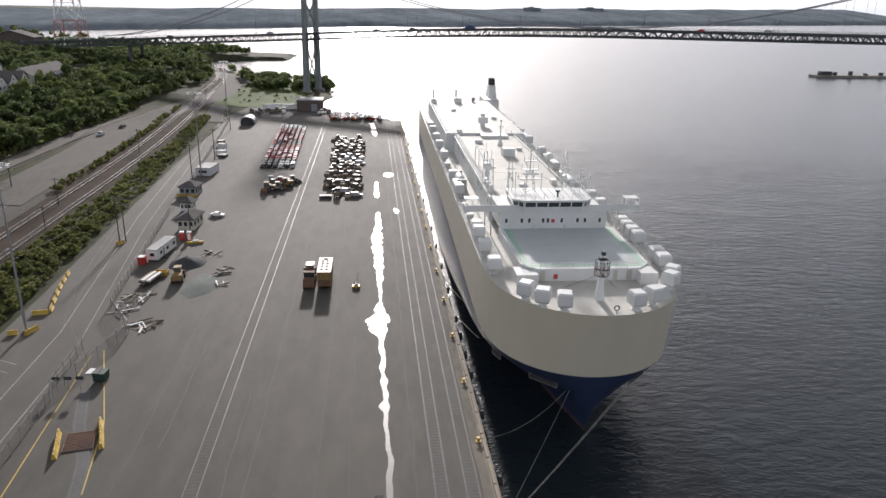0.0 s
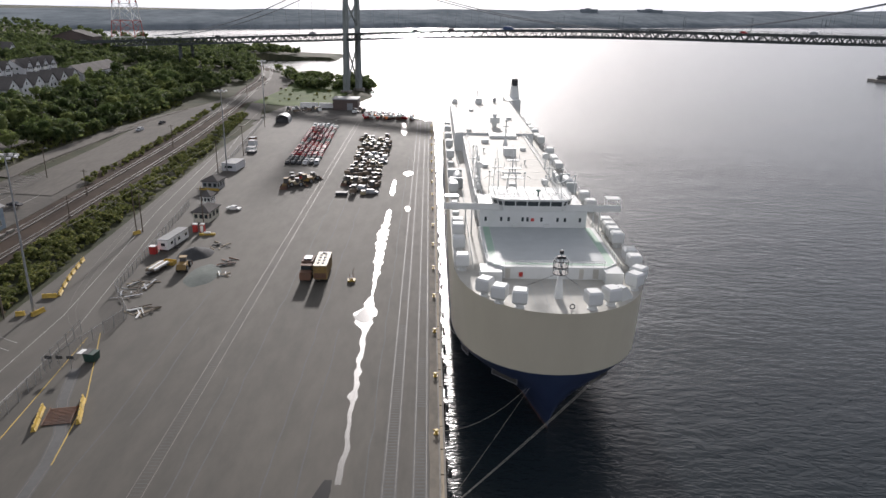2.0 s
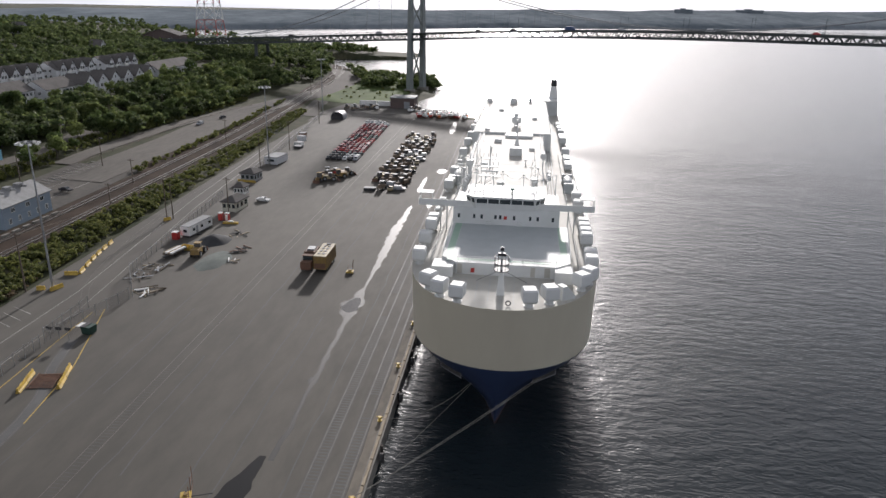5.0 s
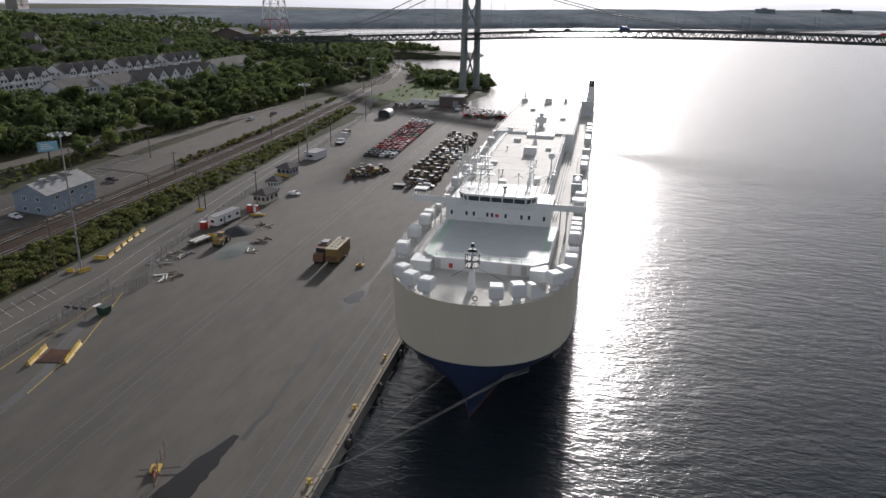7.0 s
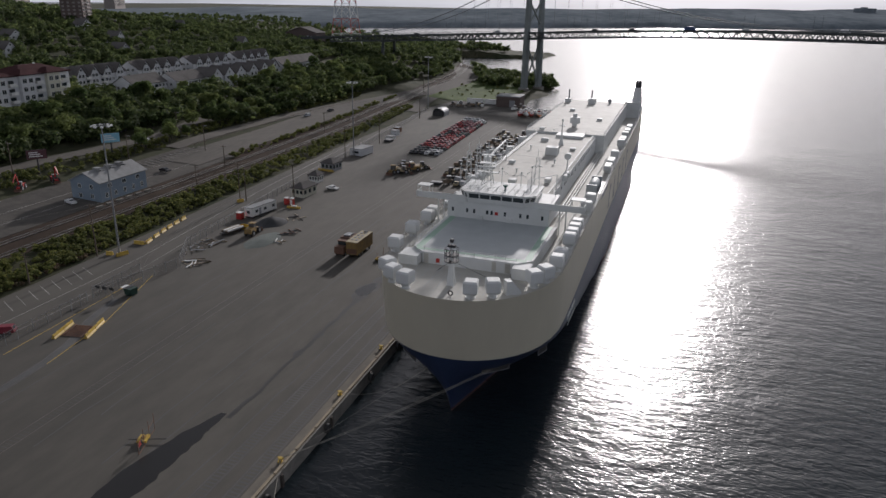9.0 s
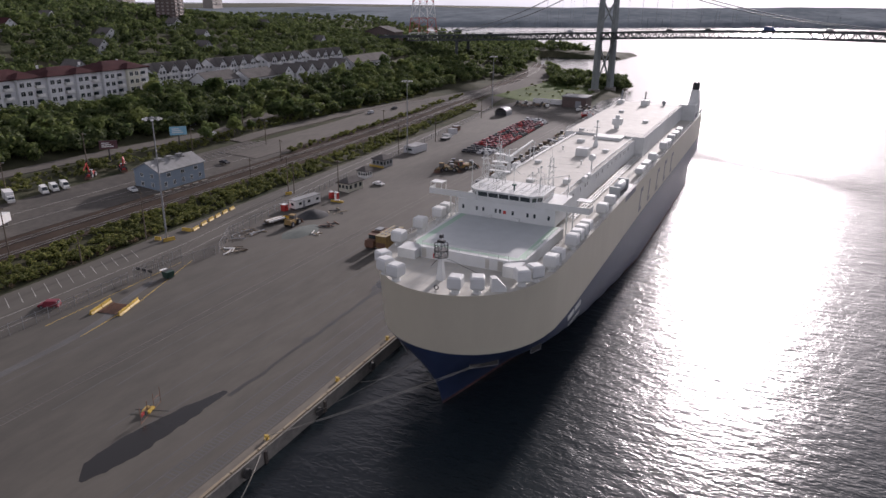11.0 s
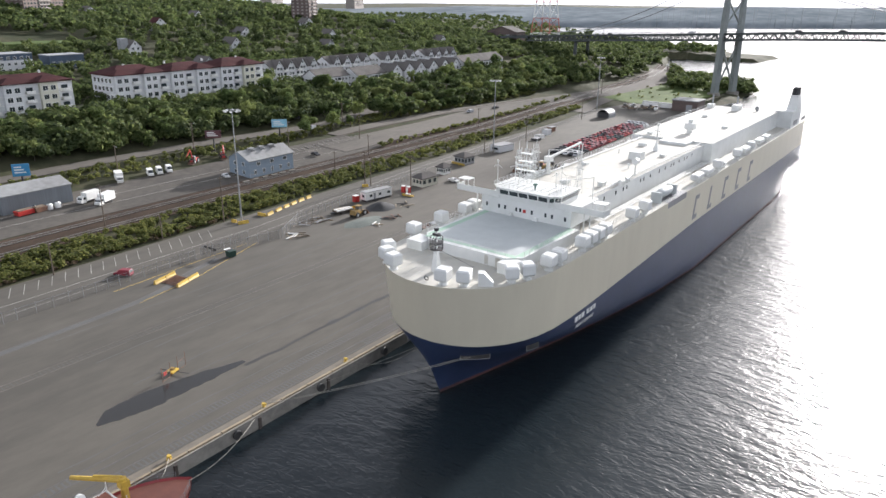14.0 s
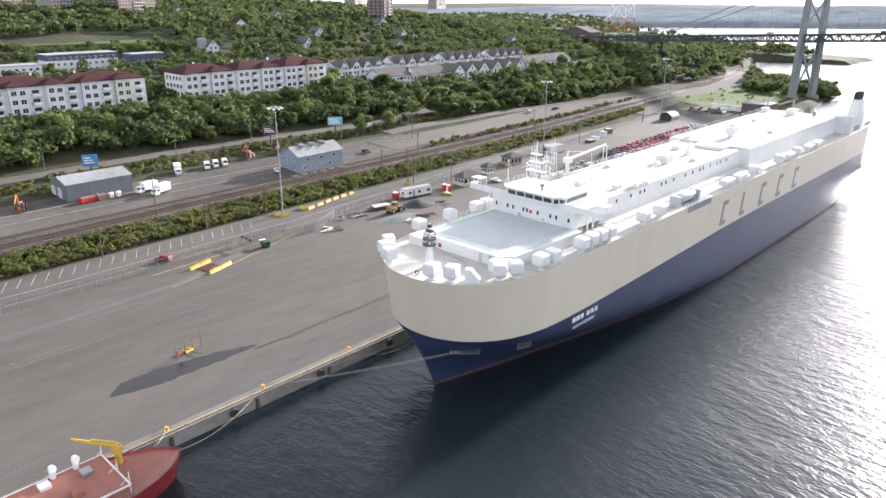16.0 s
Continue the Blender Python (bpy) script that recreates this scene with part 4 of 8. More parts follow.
sp("magnetic_compass", bm, mat("dark_green_paint", (0.03, 0.1, 0.08)), "green compass stand")


def lattice(bm, x, y, z0, z1, w, n, r=0.05):
    for dx in (-w, w):
        for dy in (-w, w):
            tube(bm, (x + dx, y + dy, z0), (x + dx * 0.5, y + dy * 0.5, z1), r, r, 4)
    for k in range(n):
        za, zb = z0 + (z1 - z0) * k / n, z0 + (z1 - z0) * (k + 1) / n
        wa, wb = w * (1 - 0.5 * k / n), w * (1 - 0.5 * (k + 1) / n)
        for s in (-1, 1):
            tube(bm, (x - wa, y + s * wa, za), (x + wb, y + s * wb, zb), r * 0.7, r * 0.7, 4)
            tube(bm, (x + s * wa, y + wa, za), (x + s * wb, y - wb, zb), r * 0.7, r * 0.7, 4)


# radar mast on the wheelhouse
bm = bmesh.new()
lattice(bm, CX - 4.0, W0 + 6.2, 28.75, 33.0, 1.0, 4, 0.08)
tube(bm, (CX - 4.0, W0 + 6.2, 32), (CX - 4.0, W0 + 6.2, 37.2), 0.16, 0.08, 6)
for z, w in ((31.2, 2.2), (33.0, 1.6), (34.6, 1.2)):
    box(bm, CX - 4 - w, CX - 4 + w, W0 + 5.6, W0 + 6.8, z, z + 0.12)
    for k in (-1, -0.3, 0.4, 1):
        tube(bm, (CX - 4 + k * w, W0 + 6.2, z), (CX - 4 + k * w, W0 + 6.2, z + 1.1), 0.06, 0.06, 4)
box(bm, CX - 5.6, CX - 2.4, W0 + 5.3, W0 + 5.6, 32.2, 32.5)
sp("radar_mast", bm, SHIP_WHITE, "white radar mast with scanners")
for x, y in ((CX - 10.2, B0 + 13.5), (CX + 4.5, B0 + 12.8), (CX - 6.4, B0 + 12.8), (CX - 10.2, B0 + 21)):
    bm = bmesh.new()
    lattice(bm, x, y, 26.3, 33.5, 0.6, 6)
    box(bm, x - 1.0, x + 1.0, y - 0.1, y + 0.1, 31.6, 31.75)
    tube(bm, (x, y, 33.4), (x, y, 35.2), 0.06, 0.04, 5)
    sp("signal_mast", bm, SHIP_WHITE, "thin white lattice mast")
bm = bmesh.new()
for k in range(7):
    t0, t1 = k / 7 * 4.0, (k + 1) / 7 * 4.0
    tube(bm, (CX + 4.6, B0 + 3 + k, 28.8), (CX + 4.6, B0 + 3 + k, 28.8 + 2.2), 0.05, 0.05, 4)
tube(bm, (CX + 4.6, B0 + 3, 31.0), (CX + 9.0, B0 + 10, 31.0), 0.08, 0.08, 5)
tube(bm, (CX + 9.0, B0 + 10, 26.5), (CX + 9.0, B0 + 10, 31.0), 0.1, 0.1, 5)
sp("awning_frame", bm, SHIP_WHITE)

# long garage house and aft block
H0, H1, HZ = B0 + 12.0, 203.0, 26.0
gh = sp("garage_house", boxes((CX - 10.5, CX + 7.9, H0, H1, DECK - 0.02, HZ)), SHIP_WHITE, "long white vehicle deck house")
bm = bmesh.new()
for k in range(32):
    if k % 5 in (1, 4) or k % 7 == 3:
        continue
    y = H0 + 2.0 + k * 1.95
    for x in (CX + 7.902, CX - 10.54):
        box(bm, x, x + 0.038, y, y + 0.55, 24.4, 25.2)
sp("side_windows", bm, WINDOW, "row of small dark windows")
sp("roof_deck", boxes((CX - 10.3, CX + 7.7, H0 + 0.2, H1 - 0.2, HZ + 0.003, HZ + 0.06)), DECK_WHITE, "pale roof deck")
bm = bmesh.new()
for k in range(1, 9):
    y = H0 + k * 7.2
    box(bm, CX - 10.2, CX + 7.6, y - 0.04, y + 0.04, HZ + 0.06, HZ + 0.075)
sp("roof_seams", bm, DECK_GREY)
for x in (CX - 10.3, CX + 7.7):
    bm = bmesh.new()
    railing(bm, [(x, H0), (x, H1)], HZ + 0.05)
    sp("railing", bm, SHIP_WHITE)
for x in (CX - 9.6, CX - 9.2, CX + 7.0):
    bm = bmesh.new()
    tube(bm, (x, H0, HZ + 0.35), (x, H1, HZ + 0.35), 0.12, 0.12, 6)
    sp("deck_pipe", bm, SHIP_WHITE)
for x in (CX + 8.9, CX + 9.5, CX + 10.1):
    bm = bmesh.new()
    tube(bm, (x, H0, DECK + 0.5), (x, H1, DECK + 0.5), 0.13, 0.13, 6)
    for k in range(14):
        box(bm, x - 0.1, x + 0.1, H0 + 2 + k * 4.8, H0 + 2.2 + k * 4.8, DECK - 0.02, DECK + 0.5)
    sp("deck_pipe", bm, SHIP_WHITE)
A0, A1, AZ = 203.0, 277.0, 26.6
sp("aft_house", boxes((CX - 12.8, CX + 10.3, A0, A1, DECK - 0.02, AZ), (CX - 3.0, CX + 4.8, A0 - 5, A0, HZ, AZ + 0.2)), SHIP_WHITE, "white aft vehicle house")
sp("roof_deck", boxes((CX - 12.6, CX + 10.1, A0 + 0.2, A1 - 0.2, AZ + 0.003, AZ + 0.06)), DECK_WHITE)
for x in (CX - 12.6, CX + 10.1):
    bm = bmesh.new()
    railing(bm, [(x, A0), (x, A1)], AZ + 0.05)
    sp("railing", bm, SHIP_WHITE)
bm = bmesh.new()
railing(bm, [(CX - 12.6, A0 + 0.2), (CX - 3, A0 + 0.2)], AZ + 0.05)
railing(bm, [(CX + 4.8, A0 + 0.2), (CX + 10.1, A0 + 0.2)], AZ + 0.05)
sp("railing", bm, SHIP_WHITE)
# roof details
bm = bmesh.new()
taper(bm, CX - 1.2, CX + 2.0, 172.5, 175.5, HZ + 0.05, HZ + 2.0, (0.08, 0.08))
sp("skylight_box", bm, SHIP_WHITE)
bm = bmesh.new()
taper(bm, CX - 0.2, CX + 1.2, 186, 187.4, HZ + 0.05, HZ + 2.2, (0.5, 0.5))
tube(bm, (CX + 0.5, 186.7, HZ + 2), (CX + 0.5, 186.7, HZ + 6.6), 0.22, 0.14)
box(bm, CX - 0.3, CX + 1.3, 186.4, 187.0, HZ + 5.3, HZ + 5.5)
tube(bm, (CX + 0.5, 186.7, HZ + 6.6), (CX + 0.5, 186.7, HZ + 7.2), 0.3, 0.3, 8)
sp("aft_light_mast", bm, SHIP_WHITE, "white light mast with dark lamp")
bm = bmesh.new()
tube(bm, (CX + 7.0, 157, HZ), (CX + 7.0, 157, HZ + 3.0), 0.16, 0.16)
tube(bm, (CX + 7.0, 156.4, HZ + 3.4), (CX + 7.0, 157.6, HZ + 3.4), 0.75, 0.75, 12)
sp("searchlight", bm, SHIP_WHITE)
for x, y in ((CX - 3.4, 150), (CX - 6, 178), (CX + 3, 163)):
    bm = bmesh.new()
    tube(bm, (x, y, HZ), (x, y, HZ + 0.9), 0.14, 0.14)
    tube(bm, (x, y, HZ + 0.9), (x, y, HZ + 1.15), 0.36, 0.3)
    sp("deck_vent", bm, SHIP_WHITE)
for x, y in ((CX - 9.6, 138), (CX - 9.6, 141), (CX - 9.6, 144), (CX + 8.2, 147), (CX + 8.2, 150)):
    bm = bmesh.new()
    tube(bm, (x, y - 0.9, HZ + 1.0), (x, y + 0.9, HZ + 1.0), 0.42, 0.42, 12)
    box(bm, x - 0.5, x + 0.5, y - 0.6, y - 0.45, HZ + 0.05, HZ + 0.75)
    box(bm, x - 0.5, x + 0.5, y + 0.45, y + 0.6, HZ + 0.05, HZ + 0.75)
    sp("life_raft", bm, SHIP_WHITE, "white life raft canister")
for x, y, w, d, h in ((CX - 2.2, 141, 1.6, 1.6, 0.7), (CX + 5.0, 144, 1.2, 2.0, 0.9), (CX - 6.8, 160, 1.4, 1.4, 0.6), (CX + 4.6, 181, 1.4, 1.4, 0.6), (CX - 4.8, 191, 2.0, 1.2, 0.8), (CX - 8.6, 206, 1.4, 1.4, 0.6), (CX + 5.6, 230, 1.6, 1.6, 0.7), (CX - 6.0, 248, 1.6, 1.6, 0.7)):
    zz = HZ if y < 197 else AZ
    bm = bmesh.new()
    box(bm, x - w / 2, x + w / 2, y - d / 2, y + d / 2, zz + 0.05, zz + h)
    taper(bm, x - w / 2 - 0.08, x + w / 2 + 0.08, y - d / 2 - 0.08, y + d / 2 + 0.08, zz + h, zz + h + 0.14, (0.1, 0.1))
    sp("roof_hatch", bm, SHIP_WHITE, "small white coaming hatch")
bm = boxes((CX - 1.6, CX + 1.2, 214, 216.4, AZ + 1.2, AZ + 3.0), (CX - 1.0, CX + 0.4, 214.6, 215.8, AZ, AZ + 1.2), (CX - 0.9, CX + 0.3, 215, 216, AZ + 3.0, AZ + 4.0))
sp("vent_house", bm, SHIP_WHITE)
for x in (CX - 11.2, CX - 2.6):
    bm = bmesh.new()
    tube(bm, (x, 272, AZ), (x, 272, AZ + 4.0), 0.35, 0.25)
    tube(bm, (x, 272, AZ + 4.0), (x, 272, AZ + 4.8), 0.42, 0.2)
    sp("aft_post", bm, GREY_PAINT)
sp("winch_house", boxes((CX - 3.4, CX - 0.8, 268, 272, AZ, AZ + 2.0)), SHIP_WHITE)
sp("winch_house", boxes((CX - 12.2, CX - 10.2, 269, 272, AZ, AZ + 1.5)), SHIP_WHITE)
bm = bmesh.new()
tube(bm, (CX + 4.2, 273, AZ), (CX + 4.2, 273, AZ + 0.9), 0.5, 0.5, 10)
tube(bm, (CX + 4.2, 272.4, AZ + 1.1), (CX + 4.2, 273.8, AZ + 1.3), 0.75, 0.6, 10)
sp("mushroom_vent", bm, GREY_PAINT)
# funnel: a low casing, the stack on it and black pipes
sp("funnel_casing", boxes((CX + 9.2, CX + 15.0, 277.0, 291, DECK - 0.02, AZ + 0.4)), SHIP_WHITE, "white casing under the funnel")
bm = bmesh.new()
taper(bm, CX + 11.6, CX + 15.0, 283, 290, AZ + 0.4, 31.6, (0.5, 0.9))
box(bm, CX + 11.9, CX + 14.7, 283.6, 289.4, 31.6, 31.8)
sp("funnel", bm, SHIP_WHITE, "white tapering funnel")
for dx in (12.7, 13.9):
    for dy in (285.2, 287.4):
        bm = bmesh.new()
        tube(bm, (CX + dx, dy, 31.8), (CX + dx, dy + 0.2, 33.6), 0.62, 0.58, 10)
        tube(bm, (CX + dx, dy + 0.2, 33.6), (CX + dx, dy + 0.7, 34.1), 0.58, 0.5, 10)
        sp("exhaust_pipe", bm, DARK, "black exhaust pipe")
for y0, y1, z0, z1 in ((281, 287, 21.8, 23.4), (294, 301, 21.9, 23.3)):
    sp("side_louvre", boxes((CX + 14.9, CX + 15.06, y0, y1, z0, z1)), SHIP_GREY, "dark louvred opening")
bm = bmesh.new()
railing(bm, [(CX + 14.6, 291.5), (CX + 14.4, 302.5)], DECK)
railing(bm, [(CX - 14.4, 302.5), (CX + 14.4, 302.5)], DECK)
sp("railing", bm, SHIP_WHITE)
# provision crane along the port side of the roof
bm = bmesh.new()
tube(bm, (CX - 9.2, 146, HZ), (CX - 9.2, 146, HZ + 3.4), 0.5, 0.42, 10)
box(bm, CX - 9.9, CX - 8.5, 145.2, 147.0, HZ + 3.0, HZ + 4.2)
sp("crane_post", bm, SHIP_WHITE)
bm = bmesh.new()
tube(bm, (CX - 9.2, 146.4, HZ + 3.8), (CX - 9.2, 162.0, HZ + 4.9), 0.34, 0.24, 6)
tube(bm, (CX - 9.2, 146.0, HZ + 5.6), (CX - 9.2, 153.0, HZ + 4.5), 0.07, 0.07, 4)
tube(bm, (CX - 9.2, 145.8, HZ + 4.2), (CX - 9.2, 146.0, HZ + 5.6), 0.16, 0.12, 5)
sp("crane_boom", bm, SHIP_WHITE, "long white provision crane boom")
bm = bmesh.new()
for dx in (-0.45, 0.45):
    tube(bm, (CX - 9.2 + dx, 162.0, HZ), (CX - 9.2 + dx, 162.0, HZ + 4.7), 0.1, 0.1, 5)
box(bm, CX - 9.8, CX - 8.6, 161.8, 162.2, HZ + 4.45, HZ + 4.65)
sp("boom_rest", bm, SHIP_WHITE)
# curved vent pipes and small aerials round the radar mast
for x, y, h, w in ((CX - 6.6, W0 + 6.6, 3.4, 1.4), (CX - 1.4, W0 + 7.4, 3.0, 1.2), (CX + 2.6, W0 + 6.8, 2.6, 1.0), (CX - 8.6, W0 + 3.0, 4.2, 0.9), (CX + 5.2, W0 + 4.0, 4.6, 0.9)):
    bm = bmesh.new()
    tube(bm, (x, y, 28.75), (x, y, 28.75 + h), 0.08, 0.06, 5)
    chain(bm, [(x - w + w * 2 * k / 8, y, 28.75 + h * 0.72 + 0.5 * math.sin(math.pi * k / 8)) for k in range(9)], 0.05, 4)
    tube(bm, (x, y, 28.75 + h), (x, y, 28.75 + h + 0.35), 0.2, 0.2, 8)
    sp("aerial", bm, SHIP_WHITE)
# lifeboat and davits
for y, side in ((160, 1), (163, -1)):
    for ya, yb in ((y - 5, y - 4.4), (y + 4.4, y + 5)):
        sp("lifeboat_davit", boxes((CX + side * 13.2 - 1.2, CX + side * 13.2 + 1.2, ya, yb, DECK, DECK + 2.4)), DECK_GREY)
    bm = bmesh.new()
    sec = [(-4.2, 0.2), (-3.4, 0.85), (-1.5, 1.15), (1.5, 1.15), (3.4, 0.9), (4.2, 0.25)]
    rr = [[bm.verts.new((CX + side * 13.2 + r * math.cos(t), y + yy, DECK + 1.6 + r * 0.95 * math.sin(t))) for t in (2 * math.pi * i / 10 for i in range(10))] for yy, r in sec]
    for p, q in zip(rr, rr[1:]):
        for i in range(10):
            bm.faces.new((p[i], p[(i + 1) % 10], q[(i + 1) % 10], q[i]))
    bm.faces.new(rr[0])
    bm.faces.new(rr[-1])
    sp("lifeboat", bm, SHIP_WHITE if side < 0 else DECK_GREY, "covered lifeboat", True)
sp("side_recess", boxes((CX + HB - 3.4, CX + HB + 0.006, 157, 169, DECK - 1.4, DECK + 0.02)), SHIP_GREY, "dark boat recess in the hull top")
# name block: plain shapes for the wordmark, and the ship's name in plain letters
sh = [(175.5, 3.2), (187.2, 3.2), (199.5, 3.3), (212.0, 3.4), (224.5, 3.3)]
for k, (y, w) in enumerate(sh):
    bm = bmesh.new()
    x = CX + HB + 0.03
    box(bm, x - 0.05, x, y, y + 1.25, 12.6, 18.6)
    box(bm, x - 0.05, x, y + 1.25, y + w, 12.6, 13.7)
    if k != 1:
        box(bm, x - 0.05, x, y + 1.25, y + w, 17.5, 18.6)
    for v in bm.verts:
        v.co.y += (v.co.z - 12.6) * 0.16
    sp("wordmark_shape", bm, SHIP_GREY, "dark grey hull wordmark block")
bm = bmesh.new()
for k in range(6):
    y = 113.5 + k * 1.35 + (0.7 if k > 2 else 0)
    s = y - stem(9.2)
    x = CX + half_breadth(s, 8.7) + 0.10
    box(bm, x - 0.12, x, y, y + 1.0, 8.3, 9.2)
sp("name_bars", bm, SHIP_WHITE, "white painted characters as plain bars")
name_text = bpy.data.curves.new("hull_name", "FONT")
name_text.body, name_text.size, name_text.extrude = "ASIAN EMPIRE", 1.15, 0.02
name_text.materials.append(SHIP_WHITE)
hn = new("hull_name", name_text)
hn.parent = ship
p_a = Vector((CX + half_breadth(113.6 - stem(7.0), 7.0) + 0.22, 113.6, 7.0))
p_b = Vector((CX + half_breadth(122.0 - stem(7.0), 7.0) + 0.22, 122.0, 7.0))
p_c = Vector((CX + half_breadth(113.6 - stem(7.8), 7.8) + 0.22, 113.6, 7.8))
e_x = (p_b - p_a).normalized()
e_z = e_x.cross(p_c - p_a).normalized()
e_y = e_z.cross(e_x)
hn.matrix_basis = Matrix.Translation(p_a + Vector((SX, SY, SZ))) @ Matrix((e_x, e_y, e_z)).transposed().to_4x4()
# anchor pockets
for x, y0, y1 in ((None, 91.5, 95.0), (None, 101, 103.5)):
    for side in (1, -1):
        s = y0 - stem(8.0)
        ym = (y0 + y1) / 2
        b = half_breadth(ym - stem(7.4), 7.4)
        b0, b1 = half_breadth(max(0.1, y0 - stem(7.4)), 7.4), half_breadth(y1 - stem(7.4), 7.4)
        bm = bmesh.new()
        for z in (6.8, 8.0):
            tube(bm, (CX + side * (b0 + 0.1), y0, z), (CX + side * (b1 + 0.1), y1, z), 0.06, 0.06, 5)
        for q, p in ((b0, y0), (b1, y1)):
            tube(bm, (CX + side * (q + 0.1), p, 6.8), (CX + side * (q + 0.1), p, 8.0), 0.06, 0.06, 5)
        sp("mooring_port", bm, SHIP_GREY, "dark framed mooring opening")
        if y0 < 96:
            bm = bmesh.new()
            tube(bm, (CX + side * (b + 0.12), ym + 0.2, 7.9), (CX + side * (b + 0.02), ym + 1.0, 6.7), 0.13, 0.16, 8)
            tube(bm, (CX + side * (b + 0.1), ym + 0.5, 6.7), (CX + side * (b + 0.1), ym + 1.5, 6.9), 0.12, 0.08, 6)
            sp("anchor", bm, DECK_WHITE, "pale stowed anchor")
        # flat black panel on the hull, painted shade for the mooring opening
        bm = bmesh.new()
        vv = [bm.verts.new(c) for c in ((CX + side * (b0 + 0.06), y0, 6.8), (CX + side * (b1 + 0.06), y1, 6.8), (CX + side * (b1 + 0.06), y1, 8.0), (CX + side * (b0 + 0.06), y0, 8.0))]
        bm.faces.new(vv)
        sp("port_shade_panel", bm, RUBBER)
for y, z, w, h in ((262, 14.5, 9.5, 2.0), (282, 6, 1.0, 3.0), (255, 5, 1.0, 2.2)):
    sp("side_door", boxes((CX + HB * 0.93, CX + HB + 0.02 - max(0, (y - 251)) * 0.03, y - w / 2, y + w / 2, z - h / 2, z + h / 2)), SHIP_GREY)


def rope(name, a, b, sag, label, r=0.045, n=18):
    a, b = Vector(a), Vector(b)
    pts = []
    for i in range(n + 1):
        t = i / n
        p = a.lerp(b, t)
        p.z -= sag * 4 * t * (1 - t)
        pts.append(p)
    bm = bmesh.new()
    chain(bm, pts, r, 5)
    return tagged(part(name, bm, ROPE), label, "rope", "mooring lines")


ROPE = mat("pale_rope", (0.36, 0.34, 0.29), (0.24, 0.22, 0.19), 3.0, 0.95)
rope("mooring_line", (QUAY - 1.3, 68.9, 0.5), (33.6, 92.6, 7.3), 0.45, "taut pale mooring line from bollard to bow", 0.038)
rope("mooring_line", (QUAY - 1.3, 68.9, 0.55), (33.0, 92.2, 7.3), 0.3, "taut pale mooring line from bollard to bow", 0.038)
rope("mooring_line", (QUAY - 1.3, 68.9, 0.6), (23.6, 92.4, 6.6), 0.25, "thin taut mooring line from bollard to bow", 0.026)
rope("mooring_line", (QUAY - 1.3, 88.3, 0.5), (23.4, 92.5, 6.5), 2.3, "slack mooring line from bollard to bow", 0.03)
rope("mooring_line", (QUAY - 1.3, 160, 0.5), (12.6, 128, 4.5), 0.5, "pale mooring line along the hull")
rope("mooring_line", (QUAY - 1.3, 142, 0.5), (12.0, 112, 5.5), 0.6, "pale mooring line along the hull")

# ---------- the suspension bridge ----------
BT = Vector((-49.0, 530.0, 0))
BD = Vector((0.927, -0.375, 0))
BN = Vector((0.375, 0.927, 0))
SPAN = 392.0


def cable_z(s):
    return 49.8 + 0.00093 * (s - 196) ** 2 if s >= 0 else 85.5 + 0.535 * s + 0.00137 * s * s


def bp(s, n, z):
    return BT + BD * s + BN * n + Vector((0, 0, z))


def deck_z(s):
    if s > 250:
        return 49.0 + 0.006 * (s - 250)
    return 40.8 + 8.2 * (1 - ((s - 250) / 250) ** 2) if s > 0 else 40.8 + 0.056 * s


bridge = thing("suspension_bridge", "long grey-green steel suspension bridge over the narrows", "bridge")
for s0 in (0, SPAN):
    for n in (-9.6, 9.6):
        bm = bmesh.new()
        for z0, z1, w0, w1, k0, k1 in ((-3, 40, 2.3, 2.0, 1.0, 0.93), (40, 86.5, 2.0, 1.5, 0.93, 0.85)):
            a, b = [], []
            for (z, w, k, arr) in ((z0, w0, k0, a), (z1, w1, k1, b)):
                for ds, dn in ((-w * 0.75, -w), (w * 0.75, -w), (w * 0.75, w), (-w * 0.75, w)):
                    arr.append(bm.verts.new(bp(s0 + ds, n * k + dn, z)))
            for i in range(4):
                bm.faces.new((a[i], a[(i + 1) % 4], b[(i + 1) % 4], b[i]))
            bm.faces.new(b)
            bm.faces.new(a[::-1])
        part("tower_leg", bm, BRIDGE_STEEL, bridge, "tapering steel tower leg")
    for z0, z1, r in ((4, 35, 0.75), (45, 64, 0.75), (66, 85, 0.75), (35, 4, 0.75), (64, 45, 0.75), (85, 66, 0.75), (36.5, 36.5, 1.2), (65, 65, 1.2), (86, 86, 1.2)):
        bm = bmesh.new()
        tube(bm, bp(s0, -8.8, z0), bp(s0, 8.8, z1), r, r, 4)
        part("cross_brace", bm, BRIDGE_STEEL, bridge)
    for n in (-10, 10):
        bm = bmesh.new()
        tube(bm, bp(s0, n, -8), bp(s0, n, 1.5), 4.6, 4.2, 16)
        part("tower_pier", bm, CONCRETE, bridge)
# stiffening truss
bm = bmesh.new()
STEP = 6.5
s = -390.0
